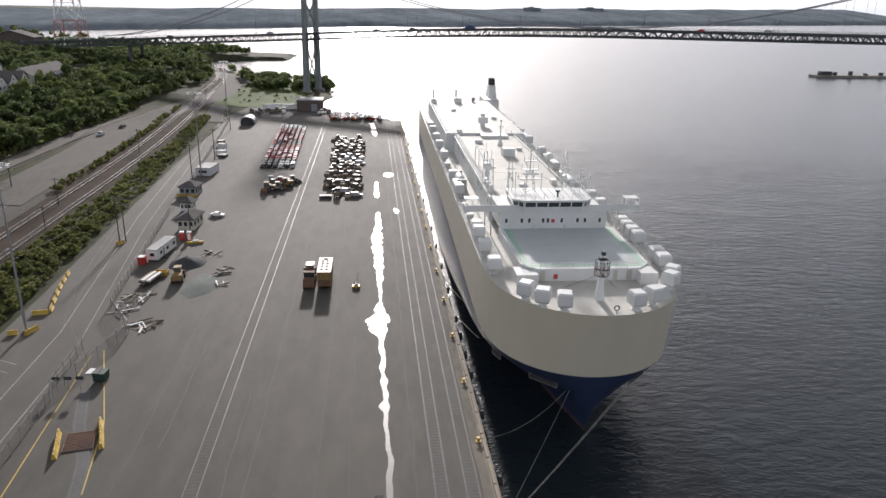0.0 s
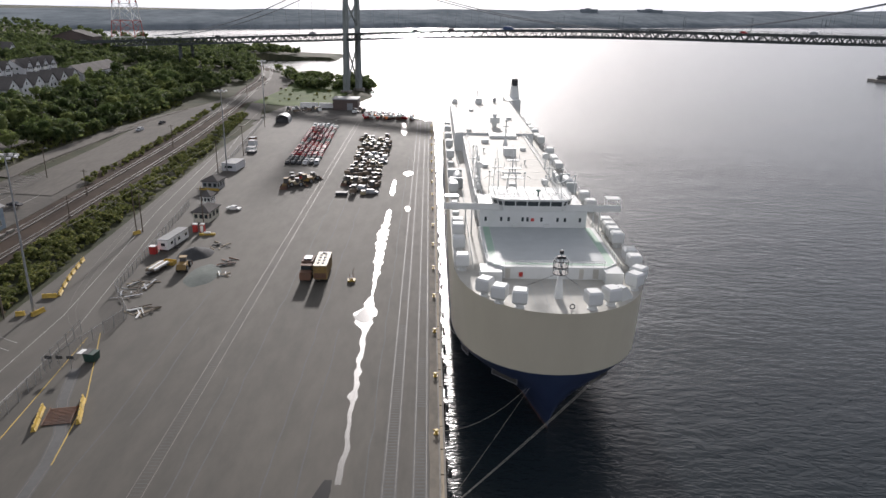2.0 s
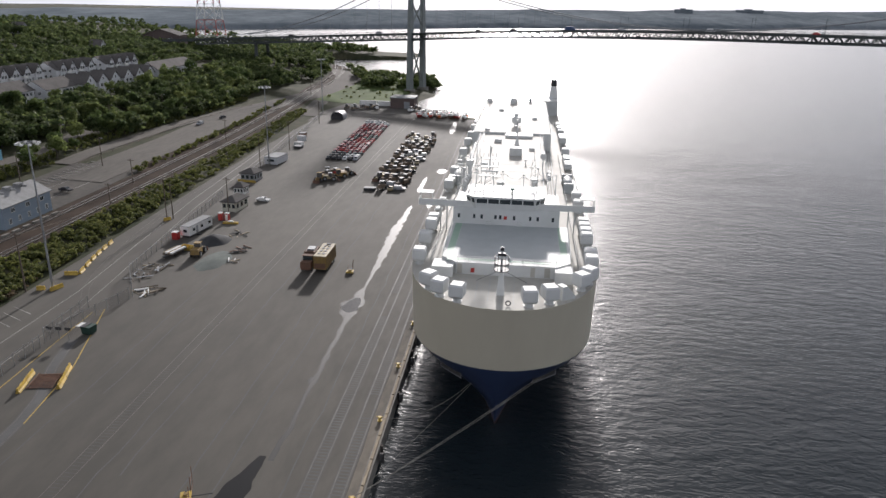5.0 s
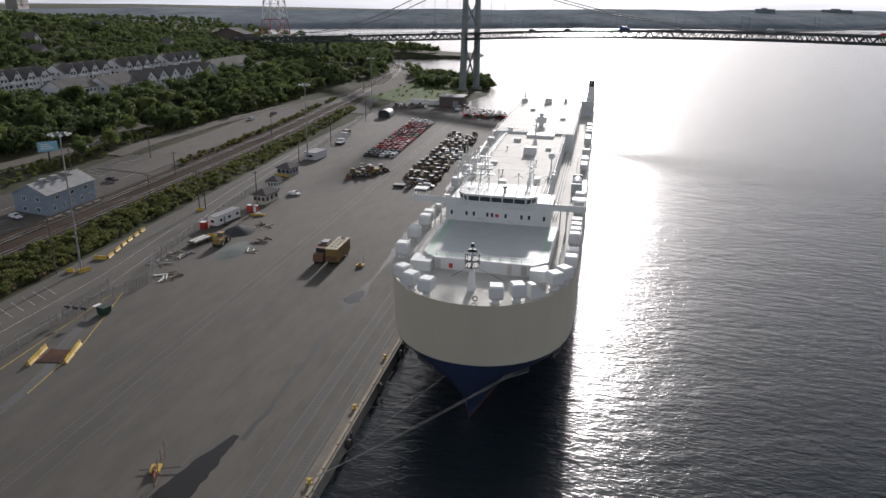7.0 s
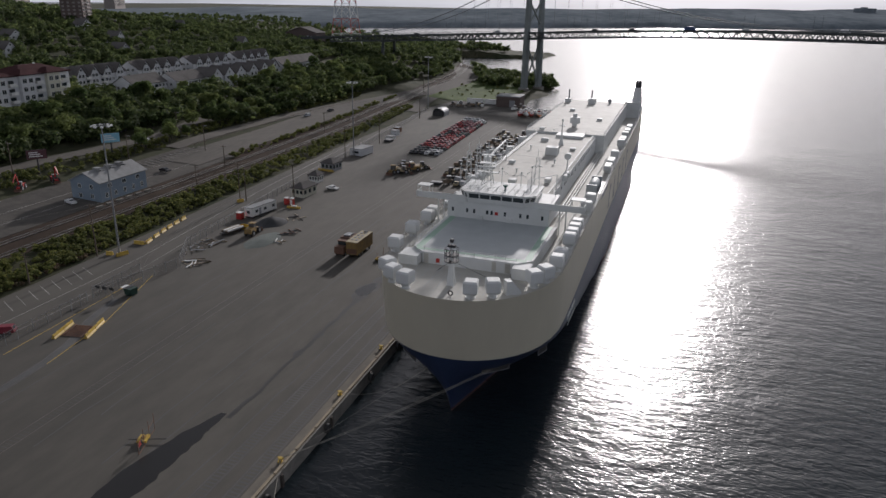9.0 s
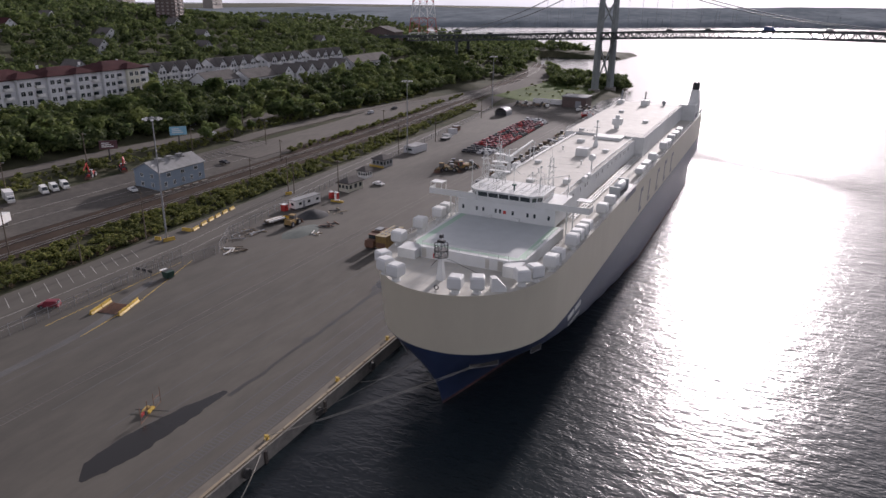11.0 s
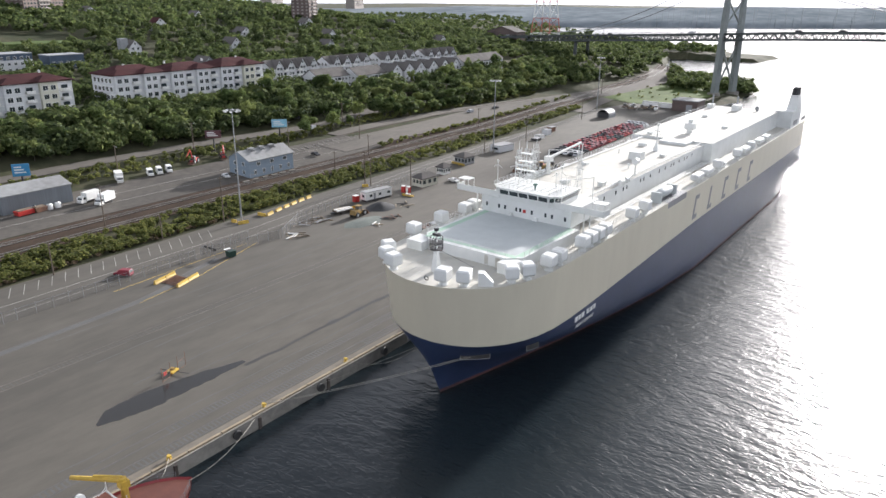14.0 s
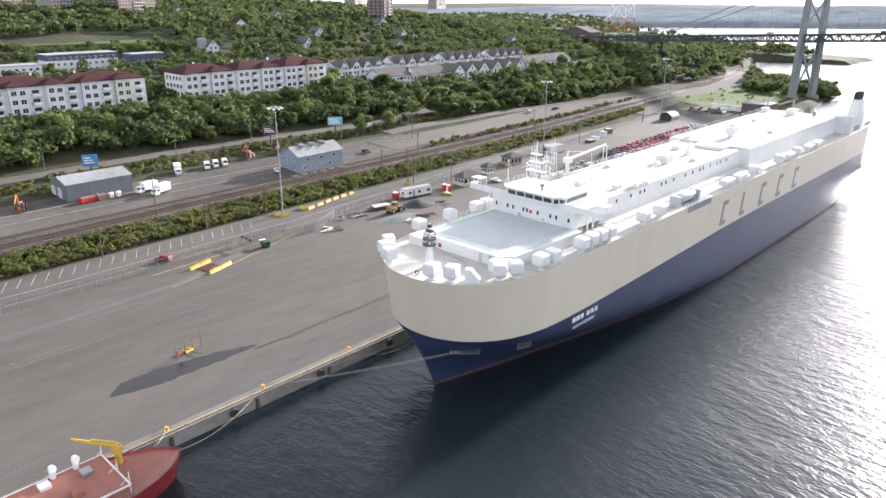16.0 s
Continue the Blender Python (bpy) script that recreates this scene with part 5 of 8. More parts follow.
while s < SPAN + 60:
    t = s + STEP
    for n in (-9.0, 9.0):
        za, zb = deck_z(s), deck_z(t)
        tube(bm, bp(s, n, za), bp(t, n, zb), 0.7, 0.7, 4)
        if s > -215:
            tube(bm, bp(s, n, za - 4.2), bp(t, n, zb - 4.2), 0.7, 0.7, 4)
            tube(bm, bp(s, n, za), bp((s + t) / 2, n, (za + zb) / 2 - 4.2), 0.45, 0.45, 4)
            tube(bm, bp((s + t) / 2, n, (za + zb) / 2 - 4.2), bp(t, n, zb), 0.45, 0.45, 4)
            tube(bm, bp(s, n, za), bp(s, n, za - 4.2), 0.25, 0.25, 4)
        else:
            tube(bm, bp(s, n, za - 1.2), bp(t, n, zb - 1.2), 1.0, 1.0, 4)
    s = t
part("stiffening_truss", bm, TRUSS_STEEL, bridge)
bm = bmesh.new()
rows_ = [[bm.verts.new(bp(s, n, deck_z(s) + dz)) for n, dz in ((-8.6, 0.1), (8.6, 0.1), (8.6, -0.9), (-8.6, -0.9))] for s in np.arange(-390, SPAN + 66, 13.0)]
for a, b in zip(rows_, rows_[1:]):
    for i in range(4):
        bm.faces.new((a[i], a[(i + 1) % 4], b[(i + 1) % 4], b[i]))
part("roadway", bm, TRUSS_STEEL, bridge)
for n in (-9.3, 9.3):
    bm = bmesh.new()
    s = -380.0
    while s < SPAN + 50:
        tube(bm, bp(s, n, deck_z(s)), bp(s, n, deck_z(s) + 1.6), 0.12, 0.12, 4)
        tube(bm, bp(s, n, deck_z(s) + 1.5), bp(s + 5, n, deck_z(s + 5) + 1.5), 0.09, 0.09, 4)
        s += 5
    part("parapet", bm, TRUSS_STEEL, bridge)
# cables and hangers
for n in (-9.0, 9.0):
    bm = bmesh.new()
    pts = [bp(s, n, cable_z(s)) for s in np.linspace(0, SPAN, 41)]
    chain(bm, pts, 0.34, 6)
    pts = [bp(s, n, cable_z(s)) for s in np.linspace(-0.001, -172, 21)]
    chain(bm, pts, 0.34, 6)
    part("main_cable", bm, GREY_PAINT, bridge, "dark sweeping suspension cable")
    for s in list(np.arange(11, SPAN - 5, 11.0)) + list(np.arange(-170, -5, 11.0)):
        if cable_z(s) > deck_z(s) + 1:
            bm = bmesh.new()
            tube(bm, bp(s, n, deck_z(s)), bp(s, n, cable_z(s)), 0.07, 0.07, 4)
            part("hanger_cable", bm, GREY_PAINT, bridge)
for s in np.arange(-380, SPAN + 40, 38.0):
    for n in (-9.3, 9.3):
        bm = bmesh.new()
        tube(bm, bp(s, n, deck_z(s)), bp(s, n, deck_z(s) + 9), 0.1, 0.07, 4)
        part("lamp_post", bm, TRUSS_STEEL, bridge)
for s0 in (-149, -260, -330):
    bm = bmesh.new()
    for n in (-7.5, 7.5):
        tube(bm, bp(s0, n, land(*bp(s0, n, 0).xy) - 1), bp(s0, n * 0.9, deck_z(s0) - 4), 1.7, 1.3, 8)
    a, b = bp(s0, -9, deck_z(s0) - 4.4), bp(s0, 9, deck_z(s0) - 4.4)
    tube(bm, a, b, 1.5, 1.5, 4)
    part("approach_pier", bm, TRUSS_STEEL, bridge)


def van(s, n, white, long_=4.5, h=1.6, lab="car crossing the bridge deck"):
    t = thing("bridge_vehicle", lab, "vehicle", bp(s, n, deck_z(s) + 0.1), -22.0, "vehicles on the bridge")
    bm = bmesh.new()
    box(bm, -long_ / 2, long_ / 2, -0.9, 0.9, 0.35, h * 0.6)
    taper(bm, -long_ / 2 + 0.5, long_ / 2 - 0.9, -0.85, 0.85, h * 0.6, h, (0.3, 0.1))
    part("body", bm, PAINTS[white], t)
    for x in (-long_ / 3.2, long_ / 3.2):
        for y in (-0.8, 0.8):
            bm = bmesh.new()
            tube(bm, (x, y - 0.12, 0.33), (x, y + 0.12, 0.33), 0.33, 0.33, 10)
            part("wheel", bm, RUBBER, t)


for s, n, c, L_, h_ in ((-30, -4, 3, 5.4, 2.1), (52, -4, 4, 4.6, 1.6), (75, 4, 4, 4.5, 1.6), (118, -4, 5, 7, 2.6), (150, 3, 3, 4.5, 1.7), (205, -4, 2, 5.4, 2.1), (-120, 4, 4, 4.5, 1.6), (262, -4, 0, 4.5, 1.6), (300, 3, 3, 5.4, 2.1)):
    van(s, n, c, L_, h_)

# high lattice pylon, red and white
py_ = thing("lattice_pylon", "tall red and white lattice transmission tower", "pylon", (-258, 650, land(-258, 650)))
for k in range(7):
    z0, z1 = k * 14.0, (k + 1) * 14.0
    w0, w1 = 11.5 * (1 - z0 / 125), 11.5 * (1 - z1 / 125)
    bm = bmesh.new()
    c0 = [(-w0, -w0), (w0, -w0), (w0, w0), (-w0, w0)]
    c1 = [(-w1, -w1), (w1, -w1), (w1, w1), (-w1, w1)]
    for i in range(4):
        j = (i + 1) % 4
        tube(bm, (*c0[i], z0), (*c1[i], z1), 0.42, 0.42, 4)
        tube(bm, (*c0[i], z0), (*c1[j], z1), 0.2, 0.2, 4)
        tube(bm, (*c0[j], z0), (*c1[i], z1), 0.2, 0.2, 4)
        tube(bm, (*c1[i], z1), (*c1[j], z1), 0.25, 0.25, 4)
    part("lattice_stage", bm, WHITE if k % 2 == 0 else mat("faded_red", (0.45, 0.12, 0.1)), py_)

# ---------- buildings ----------
def win(parent, x0, x1, y0, y1, z0, z1, name="window"):
    return part(name, boxes((x0, x1, y0, y1, z0, z1)), WINDOW, parent)


PANE = {}


def facade_windows(parent, face, a0, a1, n, zs, w, h, off, skip=()):
    """Windows with white frames on a wall in the plane x = off or y = off, as pieces that share their mesh."""
    key = (face, round(w, 2), round(h, 2))
    if key not in PANE:
        d = 0.05
        if face == "x":
            PANE[key] = mesh_of("window", boxes((0, d, -w / 2, w / 2, 0, h)), WINDOW), mesh_of("frame", boxes((-0.01, d + 0.03, -w / 2 - 0.1, -w / 2, -0.1, h + 0.1), (-0.01, d + 0.03, w / 2, w / 2 + 0.1, -0.1, h + 0.1), (-0.01, d + 0.03, -0.04, 0.04, 0, h), (-0.01, d + 0.03, -w / 2, w / 2, -0.1, 0), (-0.01, d + 0.03, -w / 2, w / 2, h, h + 0.1)), WHITE)
        else:
            PANE[key] = mesh_of("window", boxes((-w / 2, w / 2, -d, 0, 0, h)), WINDOW), mesh_of("frame", boxes((-w / 2 - 0.1, -w / 2, -d - 0.03, 0.01, -0.1, h + 0.1), (w / 2, w / 2 + 0.1, -d - 0.03, 0.01, -0.1, h + 0.1), (-0.04, 0.04, -d - 0.03, 0.01, 0, h), (-w / 2, w / 2, -d - 0.03, 0.01, -0.1, 0), (-w / 2, w / 2, -d - 0.03, 0.01, h, h + 0.1)), WHITE)
    for i in range(n):
        if i in skip:
            continue
        a = a0 + (a1 - a0) * (i + 0.5) / n
        for z in zs:
            loc = (off, a, z) if face == "x" else (a, off, z)
            wnd = part_mesh("window", PANE[key][0], parent, loc)
            part_mesh("frame", PANE[key][1], wnd)


def gable_roof(bm, x0, x1, y0, y1, z, h, axis, over=0.5):
    """A pitched roof with thickness; axis: the ridge's direction."""
    t = 0.25
    if axis == "y":
        m = (x0 + x1) / 2
        prof = [(x0 - over, z - over * h / (m - x0)), (m, z + h), (x1 + over, z - over * h / (m - x0)), (x1 + over, z - over * h / (m - x0) + t), (m, z + h + t), (x0 - over, z - over * h / (m - x0) + t)]
        a = [bm.verts.new((p, y0 - over, q)) for p, q in prof]
        b = [bm.verts.new((p, y1 + over, q)) for p, q in prof]
    else:
        m = (y0 + y1) / 2
        prof = [(y0 - over, z - over * h / (m - y0)), (m, z + h), (y1 + over, z - over * h / (m - y0)), (y1 + over, z - over * h / (m - y0) + t), (m, z + h + t), (y0 - over, z - over * h / (m - y0) + t)]
        a = [bm.verts.new((x0 - over, p, q)) for p, q in prof]
        b = [bm.verts.new((x1 + over, p, q)) for p, q in prof]
    for i in range(6):
        bm.faces.new((a[i], b[i], b[(i + 1) % 6], a[(i + 1) % 6]))
    bm.faces.new((a[0], a[1], a[4], a[5]))
    bm.faces.new((a[1], a[2], a[3], a[4]))
    bm.faces.new((b[0], b[1], b[4], b[5]))
    bm.faces.new((b[1], b[2], b[3], b[4]))


def gable_wall(bm, x0, x1, y0, y1, z0, z, h, axis):
    box(bm, x0, x1, y0, y1, z0, z)
    if axis == "y":
        m = (x0 + x1) / 2
        tri_ = [(x0, z), (x1, z), (m, z + h)]
        a = [bm.verts.new((p, y0, q)) for p, q in tri_]
        b = [bm.verts.new((p, y1, q)) for p, q in tri_]
    else:
        m = (y0 + y1) / 2
        tri_ = [(y0, z), (y1, z), (m, z + h)]
        a = [bm.verts.new((x0, p, q)) for p, q in tri_]
        b = [bm.verts.new((x1, p, q)) for p, q in tri_]
    bm.faces.new(a)
    bm.faces.new(b[::-1])
    for i in range(3):
        bm.faces.new((a[i], b[i], b[(i + 1) % 3], a[(i + 1) % 3]))


def hip_roof(bm, x0, x1, y0, y1, z, h, over=0.7):
    d = min(x1 - x0, y1 - y0) / 2 + over
    taper(bm, x0 - over, x1 + over, y0 - over, y1 + over, z, z + h, (d * 0.92, d * 0.92))
    box(bm, x0 - over, x1 + over, y0 - over, y1 + over, z - 0.25, z)


BAL_ME = mesh_of("balcony", boxes((0, 1.5, -1.7, 1.7, -0.12, 0.06), (1.42, 1.5, -1.7, 1.7, 0.95, 1.05), (1.42, 1.5, -1.7, -1.62, 0, 1.0), (1.42, 1.5, 1.62, 1.7, 0, 1.0), (1.43, 1.47, -1.7, 1.7, 0.1, 0.9), (0, 1.5, -1.7, -1.66, 0.1, 1.0), (0, 1.5, 1.66, 1.7, 0.1, 1.0)), WHITE)
DOOR_ME = mesh_of("balcony_door", boxes((0, 0.06, -1.3, 1.3, 0, 2.1)), WINDOW)


def apartment(x, y0, y1, z0, storeys, label):
    """A five-storey block: front towards +x, bays stepping in and out, balconies between."""
    t = thing("apartment_block", label, "apartment building", (x, y0, z0), 0, "apartment blocks on the slope")
    L_, D, H = y1 - y0, 17.0, storeys * 3.4 + 1.0
    part("wall", boxes((-D, 0, 0, L_, -4, H)), SIDING, t, "pale siding wall")
    n = max(3, int(L_ / 12))
    bay = L_ / n
    zs = [1.2 + k * 3.4 for k in range(storeys)]
    for i in range(n):
        a = i * bay
        part("bay", boxes((0.002, 1.6, a + 0.3, a + bay * 0.52, -4, H + 0.3)), BEIGE_SIDING if i == n - 1 else SIDING, t)
        facade_windows(t, "x", a + 0.6, a + bay * 0.52 - 0.3, 2, zs, 1.9, 1.75, 1.6)
        for z in zs:
            yb = a + bay * 0.76
            part_mesh("balcony", BAL_ME, t, (0.002, yb, z - 0.75))
            part_mesh("balcony_door", DOOR_ME, t, (0.003, yb, z - 0.65))
        bm = bmesh.new()
        hip_roof(bm, -6, 1.9, a + 0.1, a + bay * 0.54, H + 0.3, 2.0)
        part("bay_roof", bm, RED_ROOF, t)
    facade_windows(t, "y", -D + 1, -0.5, 5, zs, 1.6, 1.7, -0.002)
    bm = bmesh.new()
    box(bm, -D - 0.7, 0.7, -0.7, L_ + 0.7, H - 0.25, H + 0.35)
    part("roof_edge", bm, RED_ROOF, t, "dark red shingled eaves")
    m_ = max(2, n // 2)
    for k in range(m_):
        bm = bmesh.new()
        a, b = L_ * k / m_ + (1.2 if k else 0), L_ * (k + 1) / m_ - (1.2 if k < m_ - 1 else 0)
        hip_roof(bm, -D + 0.4 * (k % 2), -0.6 - 0.8 * (k % 2), a, b, H + 0.35, 2.9 - 0.5 * (k % 2), 0.3)
        part("roof", bm, RED_ROOF, t, "dark red shingled hip")
    bm = boxes(*[(-D - 0.02, 0.03, -0.03, L_ + 0.03, 3.4 * k - 0.1, 3.4 * k + 0.08) for k in range(1, storeys)])
    part("storey_band", bm, WHITE, t)
    for k in range(4):
        part("roof_vent", boxes((-D / 2 - 0.4, -D / 2 + 0.4, L_ * (k + 0.5) / 4, L_ * (k + 0.5) / 4 + 0.7, H + 2.6, H + 3.8)), WHITE, t)
    return t


apartment(-203, 169, 250, 12.4, 5, "long white five-storey apartment block with dark red roof")
apartment(-204, 84, 152, 12.4, 5, "white five-storey apartment block with red hipped roof")
bk = apartment(-214, 20, 66, 14.0, 4, "white apartment block with red roof behind trees")


def flat_block(x, y0, y1, z0, H, D, material, top, label, n):
    t = thing("flat_roofed_block", label, "apartment building", (x, y0, z0))
    L_ = y1 - y0
    part("wall", boxes((-D, 0, 0, L_, -3, H - 3)), material, t)
    part("upper_wall", boxes((-D + 0.02, -0.02, 0.02, L_ - 0.02, H - 3, H)), top, t)
    part("parapet", boxes((-D - 0.2, 0.2, -0.2, L_ + 0.2, H, H + 0.35)), GREY_PAINT, t)
    facade_windows(t, "x", 0.5, L_ - 0.5, n, [0.9 + 3.0 * k for k in range(int(H / 3))], 1.4, 1.3, 0.002)
    return t


flat_block(-318, 152, 190, 23.0, 9.5, 14, SIDING, NAVY_SIDING, "white and navy flat-roofed apartment block", 11)
flat_block(-312, 196, 215, 22.5, 8.5, 12, NAVY_SIDING, NAVY_SIDING, "dark navy flat-roofed building", 5)
flat_block(-306, 118, 145, 22.5, 6.5, 12, SIDING, SIDING, "low white flat-roofed building", 8)


def townhouse_block(x, y0, y1, z0, H, n, label):
    t = thing("townhouse_row", label, "row house", (x, y0, z0), 0, "townhouses on the slope")
    L_, D = y1 - y0, 13.0
    bm = bmesh.new()
    gable_wall(bm, -D, 0, 0, L_, -4, H, 4.0, "y")
    part("wall", bm, SIDING, t)
    bm = bmesh.new()
    gable_roof(bm, -D, 0, 0, L_, H, 4.0, "y")
    part("roof", bm, GREY_ROOF, t)
    facade_windows(t, "x", 1.0, L_ - 1.0, n, [1.0, 4.0] if H > 5.5 else [1.2], 1.4, 1.4, 0.002, skip=(2, 5))
    for k in (2, 5):
        if k < n:
            a = 1.0 + (L_ - 2) * (k + 0.5) / n
            for z in (0.2, 3.2):
                part_mesh("balcony", BAL_ME, t, (0.002, a, z))
                part_mesh("balcony_door", DOOR_ME, t, (0.003, a, z + 0.1))
    facade_windows(t, "y", -D + 2, -2, 3, [1.0, 4.0], 1.3, 1.3, -0.002)
    return t


def gable_house(x, y, z0, w, D, H, label, wall=None, roof=None, group="gabled townhouses"):
    t = thing("gabled_house", label, "house", (x, y, z0), 0, group)
    bm = bmesh.new()
    gable_wall(bm, -D, 0, 0, w, -4, H, 4.2, "x")
    part("wall", bm, wall or SIDING, t)
    bm = bmesh.new()
    gable_roof(bm, -D, 0, 0, w, H, 4.2, "x")
    part("roof", bm, roof or GREY_ROOF, t)
    facade_windows(t, "x", 0.8, w - 0.8, 2, [1.0, 4.0], 1.5, 1.5, 0.002)
    facade_windows(t, "x", 0.8, w - 0.8, 1, [7.2], 1.2, 1.2, 0.002)
    facade_windows(t, "y", -D + 1, -1, 3, [1.0, 4.0], 1.2, 1.3, -0.002)
    return t


townhouse_block(-198, 284, 308, 14.0, 6.4, 8, "white two-storey townhouse row with grey roof")
townhouse_block(-194, 311, 335, 13.6, 6.4, 8, "white townhouse row with balconies and grey roof")
for i, y in enumerate((338, 349.5, 361, 374, 386, 398)):
    gable_house(-191 + 0.2 * i, y, 13.6, 9.5, 12, 6.6, "white gabled townhouse with grey shingled roof")
townhouse_block(-190, 412, 462, 14.0, 7.0, 13, "long white townhouse row near the bridge approach")
for i in range(4):
    townhouse_block(-232 + 3 * i, 280 + 44 * i, 318 + 44 * i, 18.2, 5.2, 10, "rear row of white townhouses with grey roof")
    for k in range(4):
        gable_house(-231.5 + 3 * i, 283 + 44 * i + k * 9, 18.2, 6.0, 6, 5.4, "white dormer front of rear townhouse", group="dormer fronts of the rear row")
# scattered houses up the hill
rnd = random.Random(21)
for x, y, wl_, rf, lab in ((-338, 258, SIDING, GREY_ROOF, "white house with grey roof among trees"), (-270, 262, GREY_PAINT, GREY_ROOF, "grey house among trees"), (-330, 330, SIDING, GREY_ROOF, "white house among trees"), (-372, 372, SIDING, GREY_ROOF, "pale house among trees"), (-300, 392, GREY_PAINT, GREY_ROOF, "grey house among trees"), (-345, 440, SIDING, GREY_ROOF, "white house among trees"), (-420, 330, SIDING, RED_ROOF, "white house with red roof"), (-405, 470, SIDING, GREY_ROOF, "pale house among trees"), (-290, 520, SIDING, GREY_ROOF, "white house near the bridge approach"), (-470, 400, SIDING, GREY_ROOF, "white house far up the hill"), (-520, 330, SIDING, GREY_ROOF, "white house far up the hill"), (-380, 560, GREY_PAINT, GREY_ROOF, "grey house far up the hill")):
    gable_house(x, y, land(x, y), rnd.uniform(8, 11), rnd.uniform(9, 13), 5.6, lab, wl_, rf, "houses on the hill")
part("clock_block", boxes((-9, -5, -1.5, 3.5, 0, 11.5)), GREY_PAINT, thing("stair_tower", "grey-green square tower beside a white house", "tower", (-336, 256, 25)))


def high_rise(x, y, z0, w, d, H, material, label, rz=0):
    t = thing("high_rise", label, "tower block", (x, y, z0), rz, "tower blocks on the skyline")
    part("wall", boxes((-d, 0, 0, w, -6, H)), material, t)
    part("roof_house", boxes((-d * 0.7, -d * 0.3, w * 0.3, w * 0.7, H, H + 3)), material, t)
    fl, n = int(H / 3), int(w / 4)
    bm = bmesh.new()
    for k in range(fl):
        for i in range(n):
            a = w * (i + 0.5) / n
            box(bm, 0.002, 0.06, a - 1.1, a + 1.1, 1 + 3 * k, 2.5 + 3 * k)
    tagged(part("windows", bm, WINDOW, t), kind="stuff")
    bm = bmesh.new()
    for k in range(fl):
        box(bm, 0.002, 1.2, w * 0.36, w * 0.64, 3 * k + 0.3, 3 * k + 1.3)
        for i in range(int(d / 4)):
            a = -d * (i + 0.5) / int(d / 4)
            box(bm, a - 1.0, a + 1.0, -0.06, -0.002, 1 + 3 * k, 2.5 + 3 * k)
    tagged(part("balcony_front", bm, PALE_TOWER, t), kind="stuff")
    return t


high_rise(-436, 505, 35, 22, 18, 34, BRICK_TOWER, "brown brick apartment tower on the skyline", 25)
high_rise(-560, 300, 40, 55, 16, 38, BRICK_TOWER, "wide brown tower block on the skyline", 30)
high_rise(-560, 245, 40, 24, 16, 42, PALE_TOWER, "pale and brown tower block", 30)
high_rise(-620, 215, 42, 36, 16, 34, BRICK_TOWER, "brown tower block on the skyline", 30)
high_rise(-900, 860, 40, 60, 20, 26, PALE_TOWER, "pale tower block in the distance", 30)
high_rise(-980, 1150, 40, 50, 20, 30, PALE_TOWER, "pale tower block in the distance", 20)

# brown barn-like building above the bridge approach
bb = thing("brown_hall", "dark brown gabled hall above the bridge approach", "building", (-285, 640, land(-285, 640)))
bm = bmesh.new()
gable_wall(bm, -34, 0, 0, 18, -2, 12, 5, "y")
part("wall", bm, BRICK_TOWER, bb)
bm = bmesh.new()
gable_roof(bm, -34, 0, 0, 18, 12, 5, "y", 1.0)
part("roof", bm, GREY_ROOF, bb)
part("door", boxes((-12, -6, -0.1, -0.003, 0, 9)), SIDING, bb)

# yard buildings
lot = thing("yard_office", "blue-grey two-storey office with grey gable roof", "building", (-108.6, 162.2, land(-112, 170)))
bm = bmesh.new()
gable_wall(bm, -11.2, 0, 0, 20.4, -1, 6.0, 2.7, "y")
part("wall", bm, BLUE_SIDING, lot)
bm = bmesh.new()
gable_roof(bm, -11.2, 0, 0, 20.4, 6.0, 2.7, "y")
part("roof", bm, METAL_ROOF, lot)
facade_windows(lot, "x", 1, 19.5, 3, [4.0], 1.5, 1.1, 0.002)
facade_windows(lot, "x", 0.5, 20, 5, [1.0], 0.9, 1.4, 0.002)
facade_windows(lot, "y", -10, -1, 2, [1.0, 4.0], 1.1, 1.2, -0.002)
for k in range(3):
    part("roof_unit", boxes((-5.9, -4.1, 4.2 + 4.6 * k, 6.2 + 4.6 * k, 7.6, 9.4), (-5.4, -2.6, 5.0 + 4.6 * k, 5.5 + 4.6 * k, 8.4, 8.9)), METAL_ROOF, lot)
wr = thing("warehouse", "grey ribbed steel warehouse with low gable roof", "warehouse", (-125.5, 87.0, land(-128, 95)))
bm = bmesh.new()
gable_wall(bm, -13.5, 0, 0, 20.5, -1, 5.4, 1.6, "y")
part("wall", bm, METAL_WALL, wr)
bm = bmesh.new()
gable_roof(bm, -13.5, 0, 0, 20.5, 5.4, 1.6, "y", 0.3)
part("roof", bm, METAL_ROOF, wr)
for k in range(10):
    part("roof_rib", boxes((-6.8, -6.7, k * 2.05 + 0.4, k * 2.05 + 0.5, 7.0, 7.35)), METAL_ROOF, wr)
for x in (-11.5, -6.2):
    part("roller_door", boxes((x - 1.6, x + 1.6, -0.08, -0.003, 0, 3.6)), SIDING, wr)

WZ = land(-122, 96) + 0.1
for y, L_, c, lab in ((89.5, 4.6, RED, "red open skip beside the warehouse wall"), (94.5, 3.2, RUST, "rusty open skip beside the warehouse wall")):
    t = thing("open_skip", lab, "skip", (-122.6, y, WZ), 8, "skips by the warehouse")
    bm = bmesh.new()
    taper(bm, -1.1, 1.1, 0, L_, 0.15, 1.5, (-0.15, -0.3))
    part("body", bm, c, t)
    part("load", boxes((-0.9, 0.9, 0.2, L_ - 0.2, 1.5, 1.72)), CRATE, t, "mixed scrap load")
    part("skid", boxes((-0.8, 0.8, 0.2, L_ - 0.2, 0, 0.15)), DARK, t)
